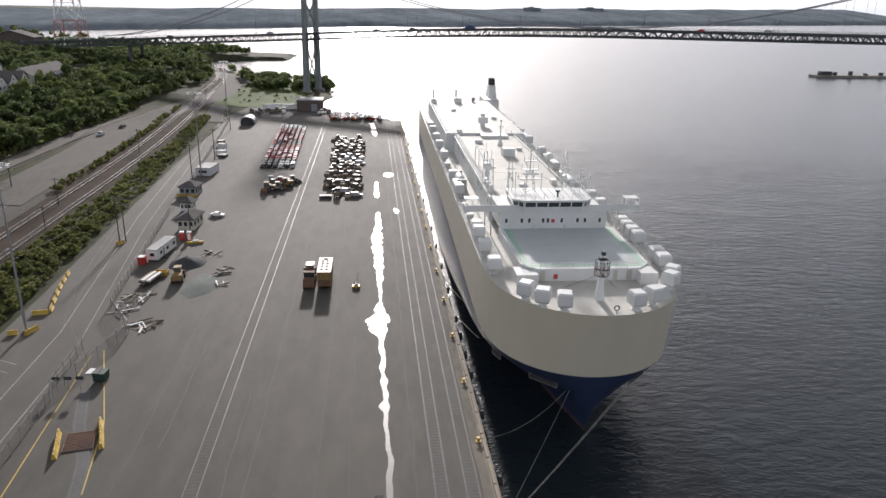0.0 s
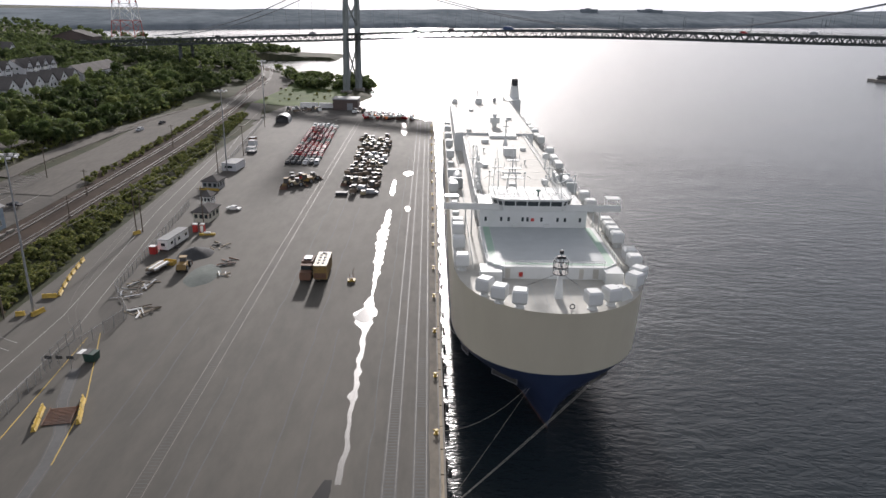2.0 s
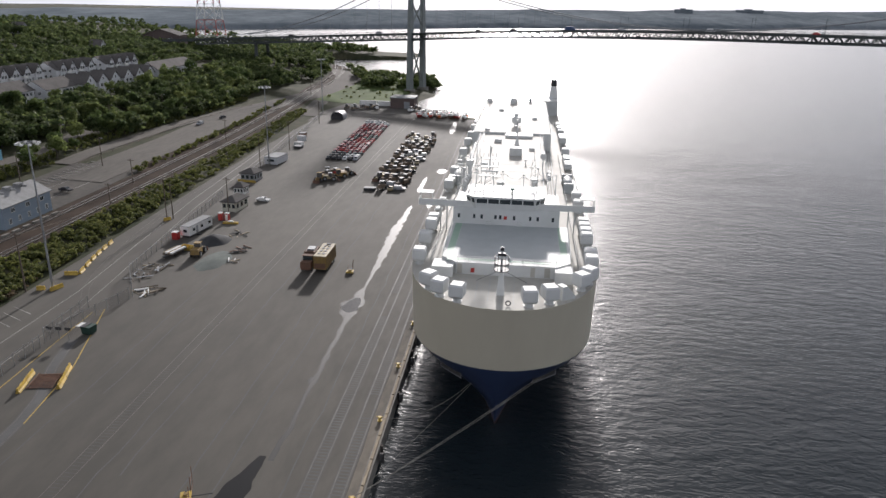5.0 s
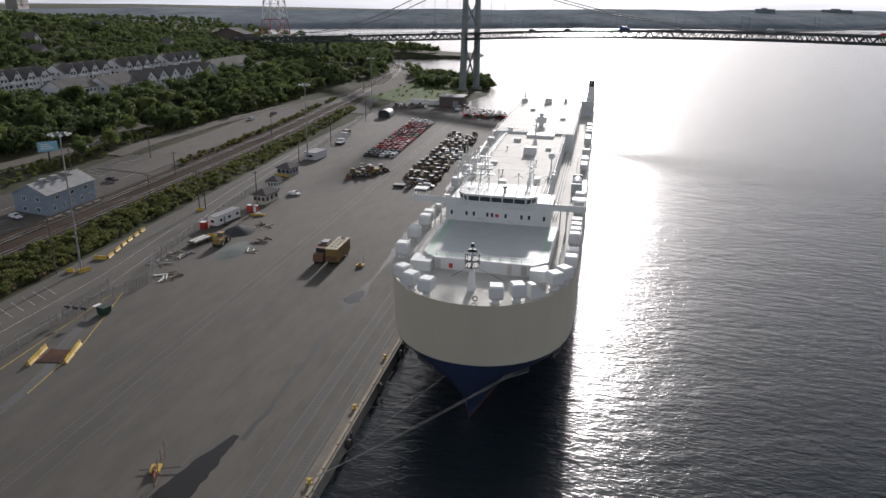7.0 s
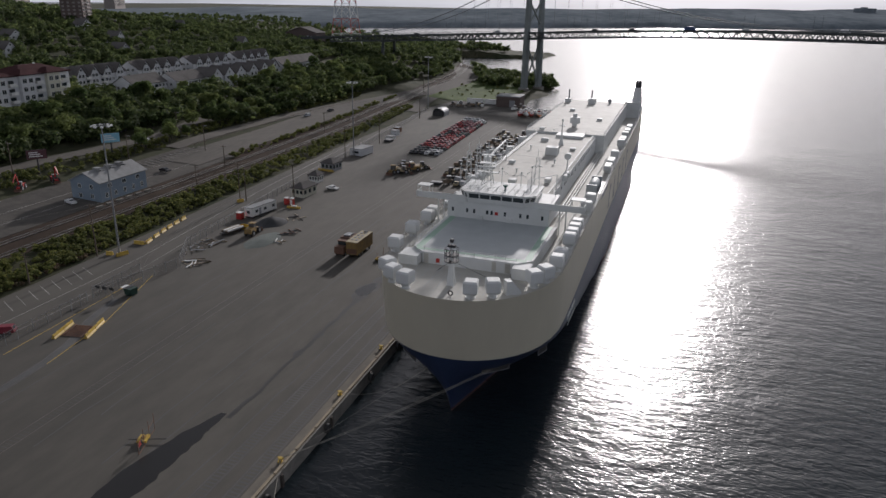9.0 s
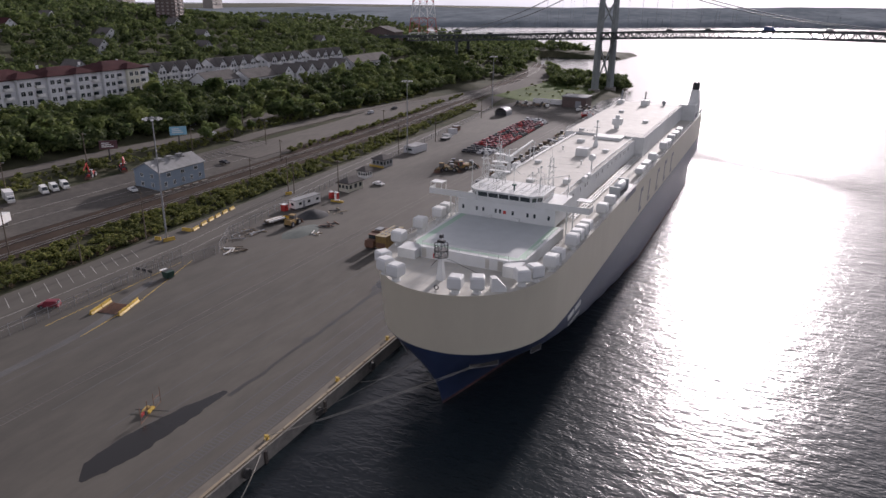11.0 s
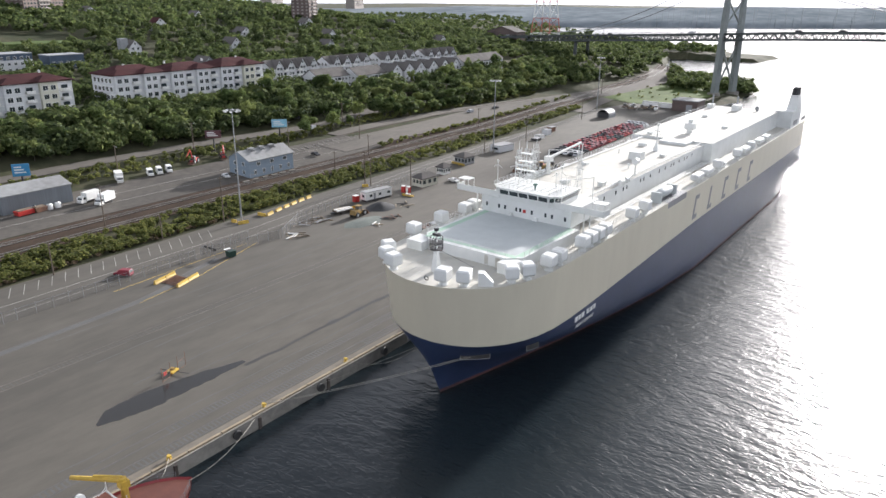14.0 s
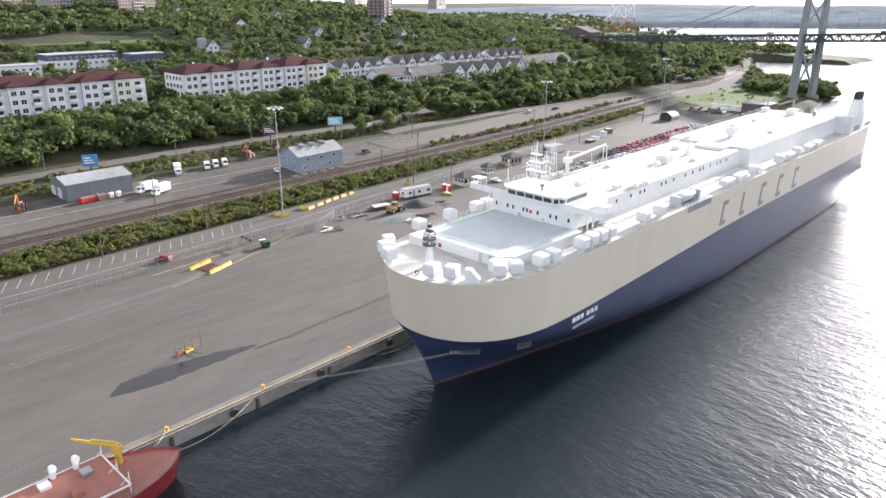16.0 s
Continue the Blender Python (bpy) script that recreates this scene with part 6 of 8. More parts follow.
for y in (99.0, 101.4, 108.2):
    t = thing("liquid_tank", "white plastic liquid tank beside the warehouse", "tank", (-122.8, y, WZ), 0, "tanks by the warehouse")
    bm = bmesh.new()
    tube(bm, (0, 0, 0.1), (0, 0, 1.5), 0.9, 0.9, 14)
    tube(bm, (0, 0, 1.5), (0, 0, 1.85), 0.9, 0.3, 14)
    part("shell", bm, WHITE, t)
    bm = bmesh.new()
    tube(bm, (0, 0, 1.85), (0, 0, 2.0), 0.28, 0.28, 10)
    part("cap", bm, DARK, t)
    part("pallet", boxes((-0.95, 0.95, -0.95, 0.95, 0, 0.1)), WOOD_POLE, t)

# terminal end hall by the bridge tower
eh = thing("pier_end_hall", "low dark hall with flat roof at the quay end", "building", (-51, 431, 0))
part("wall", boxes((0, 15, 0, 14, -0.5, 6.2)), BRICK_TOWER, eh)
part("roof", boxes((-0.4, 15.4, -0.4, 14.4, 6.2, 6.7)), METAL_ROOF, eh)
part("door", boxes((8.5, 12, -0.08, -0.003, 0, 4.2)), GREY_PAINT, eh)
for k in range(2):
    cb = thing("site_container", "long white site container by the far hall", "container", (-72 + 11.5 * k, 438, 0.1), 0, "containers at the quay end")
    part("body", boxes((0, 10.5, 0, 2.6, 0.1, 2.9)), WHITE, cb)
    part("roof", boxes((-0.05, 10.55, -0.05, 2.65, 2.9, 3.0)), METAL_ROOF, cb)
    part("base", boxes((0.3, 10.2, 0.2, 2.4, -0.05, 0.1)), DARK, cb)

# ---------- vehicles ----------
def wheel_mesh(r, w):
    bm = bmesh.new()
    tube(bm, (0, -w / 2, 0), (0, w / 2, 0), r, r, 12)
    return mesh_of("wheel", bm, RUBBER)


def rim_mesh(r, w):
    bm = bmesh.new()
    tube(bm, (0, -w / 2 - 0.012, 0), (0, w / 2 + 0.012, 0), r * 0.55, r * 0.55, 10)
    return mesh_of("rim", bm, GALV)


WHEEL, RIM = wheel_mesh(0.33, 0.22), rim_mesh(0.33, 0.22)
BIGWHEEL, BIGRIM = wheel_mesh(0.85, 0.55), rim_mesh(0.85, 0.55)
MIDWHEEL, MIDRIM = wheel_mesh(0.5, 0.28), rim_mesh(0.5, 0.28)


def extrude(bm, prof, x0, x1, inset=0.0):
    """A profile in y and z, drawn out along x; the upper part drawn in by inset."""
    a = [bm.verts.new((x0 + (inset if z > 0.95 else 0), y, z)) for y, z in prof]
    b = [bm.verts.new((x1 - (inset if z > 0.95 else 0), y, z)) for y, z in prof]
    bm.faces.new(a)
    bm.faces.new(b[::-1])
    n = len(prof)
    for i in range(n):
        bm.faces.new((a[i], a[(i + 1) % n], b[(i + 1) % n], b[i]))


def car(paint, label, kind=0):
    """A passenger car along y; kind 1 is a van-like estate, 2 a pickup."""
    t = thing("parked_car", label, "car", (0, 0, 0), 0, "parked cars on the apron")
    bm = bmesh.new()
    roof = {0: [(-1.0, 0.92), (-0.45, 1.42), (0.75, 1.42), (1.35, 0.95)], 1: [(-1.1, 0.95), (-0.6, 1.62), (1.85, 1.62), (2.1, 0.95)], 2: [(-0.9, 0.98), (-0.4, 1.65), (0.55, 1.65), (0.7, 0.98)]}[kind]
    extrude(bm, [(-2.15, 0.3), (-2.2, 0.62), (-2.05, 0.78)] + roof + [(2.1, 0.92), (2.18, 0.6), (2.12, 0.3)], -0.88, 0.88, 0.14)
    part("body", bm, paint, t)
    (ya, za), (yb, zb), (yc, zc), (yd, zd) = roof
    for s in (-1, 1):
        bm = bmesh.new()
        q = [bm.verts.new((s * (0.885 - (0.135 if z > 0.95 else 0.0)), y, z)) for y, z in ((ya + 0.22, za + 0.08), (yb + 0.1, zb - 0.1), (yc - 0.1, zc - 0.1), (yd - 0.25, zd + 0.08))]
        bm.faces.new(q)
        part("side_window", bm, WINDOW, t)
    for (y0, z0), (y1, z1), d in (((ya, za), (yb, zb), -0.012), ((yd, zd), (yc, zc), 0.012)):
        bm = bmesh.new()
        q = [bm.verts.new(p) for p in ((-0.68, y0 * 0.95 + y1 * 0.05 + d, z0 + 0.08), (0.68, y0 * 0.95 + y1 * 0.05 + d, z0 + 0.08), (0.62, y1 * 0.9 + y0 * 0.1 + d, z1 - 0.06), (-0.62, y1 * 0.9 + y0 * 0.1 + d, z1 - 0.06))]
        bm.faces.new(q)
        part("windscreen" if d < 0 else "rear_window", bm, WINDOW, t)
    for x in (-0.78, 0.78):
        for y in (-1.35, 1.35):
            o = part_mesh("wheel", WHEEL, t, (x, y, 0.33), radians(90))
            part_mesh("rim", RIM, o)
    return t


CAR_NAMES = ("red", "maroon", "white", "silver", "black", "blue", "tan")
PROTO = [car(PAINTS[i], f"{CAR_NAMES[i]} car parked close among others on asphalt", i % 2) for i in range(7)]
rnd = random.Random(8)
used = set()


def put_car(i, x, y, a, z=0.0):
    m = pose(x, y, z, 0, 0, a)
    if i not in used:
        used.add(i)
        PROTO[i].matrix_basis = m
        return PROTO[i]
    return copy_thing(PROTO[i], m)


for r in range(21):
    y = 278 + r * 4.6
    pal = [4, 3, 2, 4, 4] if r < 3 else ([0, 0, 1, 0, 1] if r < 8 else ([4, 1, 0, 4, 0] if r < 12 else [1, 1, 0, 1, 4]))
    if r > 18:
        pal = [3, 2, 3, 3, 2]
    for k in range(6):
        if rnd.random() < 0.95:
            put_car(rnd.choice(pal), -49.5 + k * 2.28 - 0.033 * (y - 278) + rnd.uniform(-0.12, 0.12), y + rnd.uniform(-0.12, 0.12), rnd.choice((0, 180)) + rnd.uniform(-3, 3))
for x, y, i, a in ((-53.7, 210, 2, 80), (-115.4, 157.0, 2, 70), (-63.4, 86.9, 1, -62), (-126.3, 95.7, 2, 60)):
    put_car(i, x, y, a, land(x, y) + (0.1 if x < -90 else 0))
for x, y, i, a in ((-116.4, 201.5, 4, 80), (-150, 232, 3, 5), (-128.5, 330, 3, -8), (-126, 352, 4, -8), (-165, 236, 4, 2)):
    put_car(i, x, y, a, land(x, y) + 0.3)


CAB_GLASS = glass_mat("dusty_cab_glass", (0.07, 0.065, 0.06), 0.6)


def machine(label, paint, cab_col, bucket=True, s=1.0, name="wheel_loader"):
    t = thing(name, label, "construction vehicle", (0, 0, 0), 0, "machines on the apron")
    bm = bmesh.new()
    taper(bm, -1.1 * s, 1.1 * s, 0.0, 3.0 * s, 0.9 * s, 2.2 * s, (0.12, 0.2))
    box(bm, -0.8 * s, 0.8 * s, -2.6 * s, 0.0, 0.9 * s, 1.5 * s)
    part("body", bm, paint, t)
    bm = bmesh.new()
    taper(bm, -0.8 * s, 0.8 * s, -0.9 * s, 0.7 * s, 1.5 * s, 3.2 * s, (0.1, 0.15))
    part("cab", bm, CAB_GLASS, t)
    part("cab_roof", boxes((-0.85 * s, 0.85 * s, -0.95 * s, 0.75 * s, 3.2 * s, 3.34 * s)), cab_col, t)
    if bucket:
        bm = bmesh.new()
        for x in (-0.7, 0.7):
            tube(bm, (x * s, -1.0 * s, 1.7 * s), (x * s, -3.4 * s, 0.7 * s), 0.16 * s, 0.16 * s, 5)
        part("arm", bm, paint, t)
        bm = bmesh.new()
        extrude(bm, [(-4.4 * s, 0.1), (-3.4 * s, 0.05), (-3.2 * s, 0.9 * s), (-3.45 * s, 1.1 * s), (-3.55 * s, 0.3 * s)], -1.3 * s, 1.3 * s)
        part("bucket", bm, RUST, t)
    for x in (-1.05 * s, 1.05 * s):
        for y in (-1.7 * s, 1.9 * s):
            o = part_mesh("wheel", BIGWHEEL if bucket else MIDWHEEL, t, (x, y, 0.85 if bucket else 0.5), radians(90))
            part_mesh("rim", BIGRIM if bucket else MIDRIM, o)
    return t


m1 = machine("dirty yellow wheel loader standing on the apron", MACHINE_YELLOW, MACHINE_YELLOW)
m2 = machine("brown worn machine among other vehicles", CRATE, GREY_PAINT, False, 0.9, "yard_tractor")
m3 = machine("white yard tractor among other vehicles", WHITE, WHITE, False, 0.9, "yard_tractor")
m4 = machine("tan machine among other vehicles", PAINTS[6], GREY_PAINT, True, 0.9, "yard_machine")
m5 = machine("red yard tractor among other vehicles", RED, WHITE, False, 0.85, "yard_tractor")
m1.matrix_basis = pose(-52.2, 157.5, 0, 0, 0, 186)
spots = []
for r in range(17):
    y = 232 + r * 6.4
    for k in range(4):
        x = -22.0 + k * 3.3 + rnd.uniform(-0.7, 0.7)
        spots.append((x, y + rnd.uniform(-1.2, 1.2)))
first = {id(m2): False, id(m3): False, id(m4): False, id(m5): False}
for x, y in spots:
    if rnd.random() < 0.1:
        continue
    c = rnd.random()
    if c < 0.42:
        put_car(rnd.choice((3, 4, 4, 6, 6, 6, 1)), x, y, rnd.uniform(-30, 30) + rnd.choice((0, 90, 180)))
    else:
        src = rnd.choice((m2, m2, m2, m2, m3, m4))
        mm = pose(x, y, 0, 0, 0, rnd.uniform(0, 360))
        if not first[id(src)]:
            first[id(src)] = True
            src.matrix_basis = mm
        else:
            copy_thing(src, mm)
for i, (x, y) in enumerate(((-43, 240), (-39.6, 241.5), (-41.5, 245.5), (-37.4, 246), (-39.5, 250), (-35.5, 251), (-42.8, 250.5))):
    src = (m1, m4, m2, m1, m5, m4, m2)[i]
    mm = pose(x, y, 0, 0, 0, rnd.uniform(0, 360))
    if src is m5 and not first[id(m5)]:
        first[id(m5)] = True
        m5.matrix_basis = mm
    else:
        copy_thing(src, mm)
for i, (x, y) in enumerate(((-76, 420), (-72, 424), (-66, 422), (-62, 426), (-70, 417), (-58, 424), (-31, 420), (-27, 414), (-34, 426), (-36, 418))):
    copy_thing((m2, m3, m2, m4)[i % 4], pose(x, y, 0.12, 0, 0, rnd.uniform(0, 360)))


def boat(x, y, a, paint, L_, label):
    t = thing("stored_boat", label, "boat", (x, y, 0.1), a, "boats and gear at the quay end")
    bm = bmesh.new()
    rr = []
    for s, w, z in ((-0.5, 0.8, 0.5), (-0.2, 1.0, 0.4), (0.2, 0.9, 0.4), (0.42, 0.45, 0.6), (0.5, 0.04, 0.9)):
        rr.append([bm.verts.new(p) for p in ((-w * 1.3, s * L_, 1.8), (0, s * L_, z), (w * 1.3, s * L_, 1.8))])
    for p, q in zip(rr, rr[1:]):
        bm.faces.new((p[0], q[0], q[1], p[1]))
        bm.faces.new((p[1], q[1], q[2], p[2]))
        bm.faces.new((p[0], p[2], q[2], q[0]))
    bm.faces.new(rr[0])
    part("hull", bm, paint, t)
    part("cabin", boxes((-0.8, 0.8, -0.25 * L_, 0.1 * L_, 1.8, 2.9)), WHITE, t)
    part("cradle", boxes((-1.0, 1.0, -0.3 * L_, -0.25 * L_, 0, 0.6), (-1.0, 1.0, 0.15 * L_, 0.2 * L_, 0, 0.6)), RUST, t)


for i in range(22):
    boat(-28 + (i % 8) * 3.6 + rnd.uniform(-0.8, 0.8), 398 + (i // 8) * 6.5 + rnd.uniform(-1, 1), rnd.uniform(-60, 60), (RED, WHITE, RED, ORANGE, WHITE, RUST)[i % 6], rnd.uniform(5, 8), "stored workboat on a cradle at the quay end")

# the two big trucks side by side
tk = thing("dump_truck", "dark brown heavy dump truck parked beside a bus-like trailer", "truck", (-21.5, 149.0, 0))
bm = bmesh.new()
taper(bm, -1.35, 1.35, 0.2, 2.4, 1.1, 2.6, (0.08, 0.25))
box(bm, -1.2, 1.2, 0.3, 8.2, 0.7, 1.15)
part("chassis", bm, RUST, tk)
bm = bmesh.new()
taper(bm, -1.25, 1.25, 2.2, 4.2, 1.2, 3.6, (0.1, 0.2))
part("cab", bm, WINDOW, tk)
part("cab_roof", boxes((-1.3, 1.3, 2.1, 4.3, 3.6, 3.75)), RUST, tk)
bm = bmesh.new()
taper(bm, -1.1, 1.1, 4.4, 8.4, 1.2, 4.0, (-0.3, -0.2))
part("dump_body", bm, RUST, tk, "scuffed brown dump body")
part("load", boxes((-0.9, 0.9, 5.2, 7.6, 3.9, 4.35)), GALV, tk, "shiny scrap load")
for x in (-1.2, 1.2):
    for y in (1.5, 5.6, 7.2):
        o = part_mesh("wheel", MIDWHEEL, tk, (x, y, 0.5), radians(90))
        part_mesh("rim", MIDRIM, o)
tr = thing("box_trailer", "yellow box trailer with pale roof beside a dump truck", "trailer", (-18.0, 149.6, 0))
part("body", boxes((-1.55, 1.55, 0, 9.8, 0.9, 4.1)), MACHINE_YELLOW, tr, "dull yellow sides")
part("roof", boxes((-1.6, 1.6, -0.05, 9.85, 4.1, 4.3)), PAINTS[6], tr, "tan roof")
for k in range(4):
    for x in (-0.6, 0.5):
        part("roof_hatch", boxes((x - 0.28, x + 0.28, 1.6 + k * 1.9, 2.4 + k * 1.9, 4.3, 4.42)), METAL_ROOF, tr)
part("roof_fan", boxes((-0.5, 0.5, 8.6, 9.4, 4.3, 4.5)), DARK, tr)
part("rear_panel", boxes((-1.4, 1.4, -0.06, -0.003, 1.1, 2.4)), RUST, tr)
part("underframe", boxes((-1.2, 1.2, 0.4, 9.4, 0.6, 0.9)), DARK, tr)
for x in (-1.3, 1.3):
    for y in (1.8, 3.2, 8.2):
        o = part_mesh("wheel", MIDWHEEL, tr, (x, y, 0.5), radians(90))
        part_mesh("rim", MIDRIM, o)


def box_truck(x, y, a, label, col=None):
    z = land(x, y) + 0.1
    t = thing("box_truck", label, "truck", (x, y, z), a, "trucks in the yard")
    part("cargo_box", boxes((-1.2, 1.2, -1.2, 4.0, 0.95, 3.3)), col or WHITE, t)
    bm = bmesh.new()
    extrude(bm, [(-3.2, 0.45), (-3.25, 1.2), (-2.9, 1.35), (-2.5, 2.3), (-1.3, 2.35), (-1.3, 0.45)], -1.0, 1.0)
    part("cab", bm, WHITE, t)
    bm = bmesh.new()
    v4 = [bm.verts.new(p) for p in ((-0.9, -2.9, 1.4), (0.9, -2.9, 1.4), (0.85, -2.53, 2.2), (-0.85, -2.53, 2.2))]
    bm.faces.new(v4)
    part("windscreen", bm, WINDOW, t)
    for x_ in (-1.006, 1.0):
        part("side_window", boxes((x_, x_ + 0.006, -2.35, -1.5, 1.4, 2.15)), WINDOW, t)
    part("frame", boxes((-0.7, 0.7, -3.0, 3.8, 0.5, 0.95)), DARK, t)
    for x_ in (-0.95, 0.95):
        for y_ in (-2.3, 2.4):
            o = part_mesh("wheel", WHEEL, t, (x_, y_, 0.33), radians(90))
            part_mesh("rim", RIM, o)


box_truck(-116.8, 112.5, 25, "white box truck parked by the railway")
box_truck(-134.3, 128.0, 66, "white delivery truck in the yard")
box_truck(-121.5, 110.0, 12, "white box truck beside the warehouse")
for y in (139.6, 143.2, 147.0):
    t = thing("white_van", "white van parked in the gravel yard", "van", (-134.5, y, land(-134.5, y) + 0.1), 66, "vans in the yard")
    bm = bmesh.new()
    extrude(bm, [(-2.6, 0.35), (-2.65, 1.0), (-1.9, 1.15), (-1.3, 2.2), (2.5, 2.25), (2.6, 0.35)], -0.98, 0.98, 0.1)
    part("body", bm, WHITE, t)
    bm = bmesh.new()
    bm.faces.new([bm.verts.new(p) for p in ((-0.8, -1.93, 1.25), (0.8, -1.93, 1.25), (0.75, -1.38, 2.1), (-0.75, -1.38, 2.1))])
    part("windscreen", bm, WINDOW, t)
    for x_ in (-0.85, 0.85):
        for y_ in (-1.7, 1.6):
            o = part_mesh("wheel", WHEEL, t, (x_, y_, 0.33), radians(90))
            part_mesh("rim", RIM, o)
for x, y, a, c, lab in ((-127, 74, 60, ORANGE, "rusty orange excavator by the warehouse"), (-131, 66, 20, RUST, "rusty scrap crane in the yard"), (-138, 160, 30, RED, "red lift in the yard"), (-136.5, 172, 60, RED, "red lift in the yard"), (-124, 60, 110, RED, "red machine in the yard")):
    mm = machine(lab, c, GREY_PAINT, True, 0.8, "yard_excavator")
    mm.matrix_basis = pose(x, y, land(x, y) + 0.1, 0, 0, a)
    bm = bmesh.new()
    tube(bm, (0, -1, 2), (0, -2.5, 5.5), 0.25, 0.2, 5)
    tube(bm, (0, -2.5, 5.5), (0, -5.5, 3.5), 0.2, 0.16, 5)
    part("boom", bm, c, mm)

# ---------- small things on the apron ----------
ot = thing("office_trailer", "long white site office trailer", "trailer", (-61.6, 170.0, 0), -9)
part("body", boxes((-1.4, 1.4, 0, 11.2, 0.55, 3.1)), WHITE, ot)
part("roof", boxes((-1.45, 1.45, -0.05, 11.25, 3.1, 3.25)), METAL_ROOF, ot)
part("base", boxes((-1.2, 1.2, 0.3, 10.9, 0, 0.55)), DARK, ot)
for y in (1.6, 5.4, 9.2):
    part("window", boxes((1.402, 1.45, y, y + 1.1, 1.5, 2.3)), WINDOW, ot)
part("door", boxes((1.402, 1.45, 3.2, 4.1, 0.6, 2.6)), GREY_PAINT, ot)
part("end_window", boxes((-0.5, 0.6, -0.05, -0.003, 1.5, 2.3)), WINDOW, ot)
part("step", boxes((1.46, 2.4, 3.1, 4.2, 0, 0.3)), DARK, ot)
for i, (x, y) in enumerate(((-58.6, 187.2), (-56.6, 187.2))):
    t = thing("portable_toilet", "bright red portable toilet with white roof", "toilet", (x, y, 0), 0, "portable toilets")
    part("cabin", boxes((-0.6, 0.6, -0.6, 0.6, 0.08, 2.2)), RED, t)
    bm = bmesh.new()
    taper(bm, -0.64, 0.64, -0.64, 0.64, 2.2, 2.5, (0.15, 0.15))
    part("roof", bm, WHITE, t)
    part("door", boxes((-0.4, 0.4, -0.64, -0.603, 0.2, 2.0)), WHITE if i else RED, t)
    part("base", boxes((-0.62, 0.62, -0.62, 0.62, 0, 0.08)), DARK, t)
rc = thing("red_tank_box", "small red locker beside the office trailer", "locker", (-63.6, 168.6, 0))
part("body", boxes((-0.8, 0.8, -0.8, 0.8, 0, 2.0)), RED, rc)
part("lid", boxes((-0.85, 0.85, -0.85, 0.85, 2.0, 2.1)), WHITE, rc)


def hut(x, y, w, d, h, label, wall, rf, rz=-6, yellow=False):
    t = thing("gate_hut", label, "hut", (x, y, 0), rz, "huts at the gate")
    part("wall", boxes((0, w, 0, d, 0, h)), wall, t)
    bm = bmesh.new()
    hip_roof(bm, 0, w, 0, d, h + 0.2, 1.5, 0.5)
    part("roof", bm, rf, t)
    for k in range(3):
        part("window", boxes((w * (k + 0.2) / 3, w * (k + 0.8) / 3, -0.05, -0.003, h * 0.4, h * 0.8)), WINDOW, t)
    for k in range(3):
        part("side_window", boxes((w + 0.003, w + 0.05, d * (k + 0.2) / 3, d * (k + 0.7) / 3, h * 0.35, h * 0.8)), WINDOW, t)
    if yellow:
        part("guard_rail", boxes((-0.8, w + 0.8, -0.9, -0.7, 0.1, 0.9)), YELLOW, t)


hut(-62.0, 196.5, 4.6, 8.0, 3.0, "cream gate hut with dark hipped roof", BEIGE_SIDING, GREY_ROOF)
hut(-70.8, 234.5, 5.4, 6.0, 3.0, "grey gate hut with dark pyramid roof", GREY_PAINT, GREY_ROOF, -8, True)
hut(-66.0, 216.0, 3.4, 4.0, 2.6, "small white hut at the gate", WHITE, GREY_ROOF)
o2 = thing("site_cabin", "pale grey flat-roofed site cabin", "cabin", (-72.0, 263.0, 0), -8)
part("body", boxes((0, 5.5, 0, 9.5, 0.2, 3.0)), SIDING, o2)
part("roof", boxes((-0.1, 5.6, -0.1, 9.6, 3.0, 3.2)), METAL_ROOF, o2)
part("window", boxes((1.2, 4.2, -0.05, -0.003, 1.3, 2.2)), WINDOW, o2)
part("base", boxes((0.3, 5.2, 0.3, 9.2, 0, 0.2)), DARK, o2)
for x, y, w, h, c, lab in ((-74.0, 313, 3.0, 2.4, SIDING, "pale storage shed along the fence"), (-76.0, 322, 2.6, 2.2, RUST, "rusty storage bin along the fence"), (-72.5, 303, 3.4, 1.4, WHITE, "low white container along the fence"), (-70.5, 296.5, 3.0, 1.0, DARK, "dark steel skip along the fence")):
    t = thing("storage_shed", lab, "shed", (x, y, 0), -8, "sheds along the fence")
    part("body", boxes((0, w, 0, 3.6, 0, h)), c, t)
    part("roof", boxes((-0.1, w + 0.1, -0.1, 3.7, h, h + 0.15)), METAL_ROOF, t)
tent = thing("storage_tent", "grey arched storage tent open at the front", "tent", (-75.2, 379, 0))
bm = bmesh.new()
arc = [(3.5 - 3.5 * math.cos(a), 1.8 + 2.6 * math.sin(a)) for a in np.linspace(0, math.pi, 11)]
prof = [(0, 0)] + arc + [(7, 0)]
a_ = [bm.verts.new((x, 0, z)) for x, z in prof]
b_ = [bm.verts.new((x, 9, z)) for x, z in prof]
for i in range(len(prof) - 1):
    bm.faces.new((a_[i], a_[i + 1], b_[i + 1], b_[i]))
bm.faces.new(b_)
part("cover", bm, GREY_PAINT, tent)
part("doorway", boxes((0.6, 6.4, 0.5, 0.55, 0, 3.0)), DARK, tent)


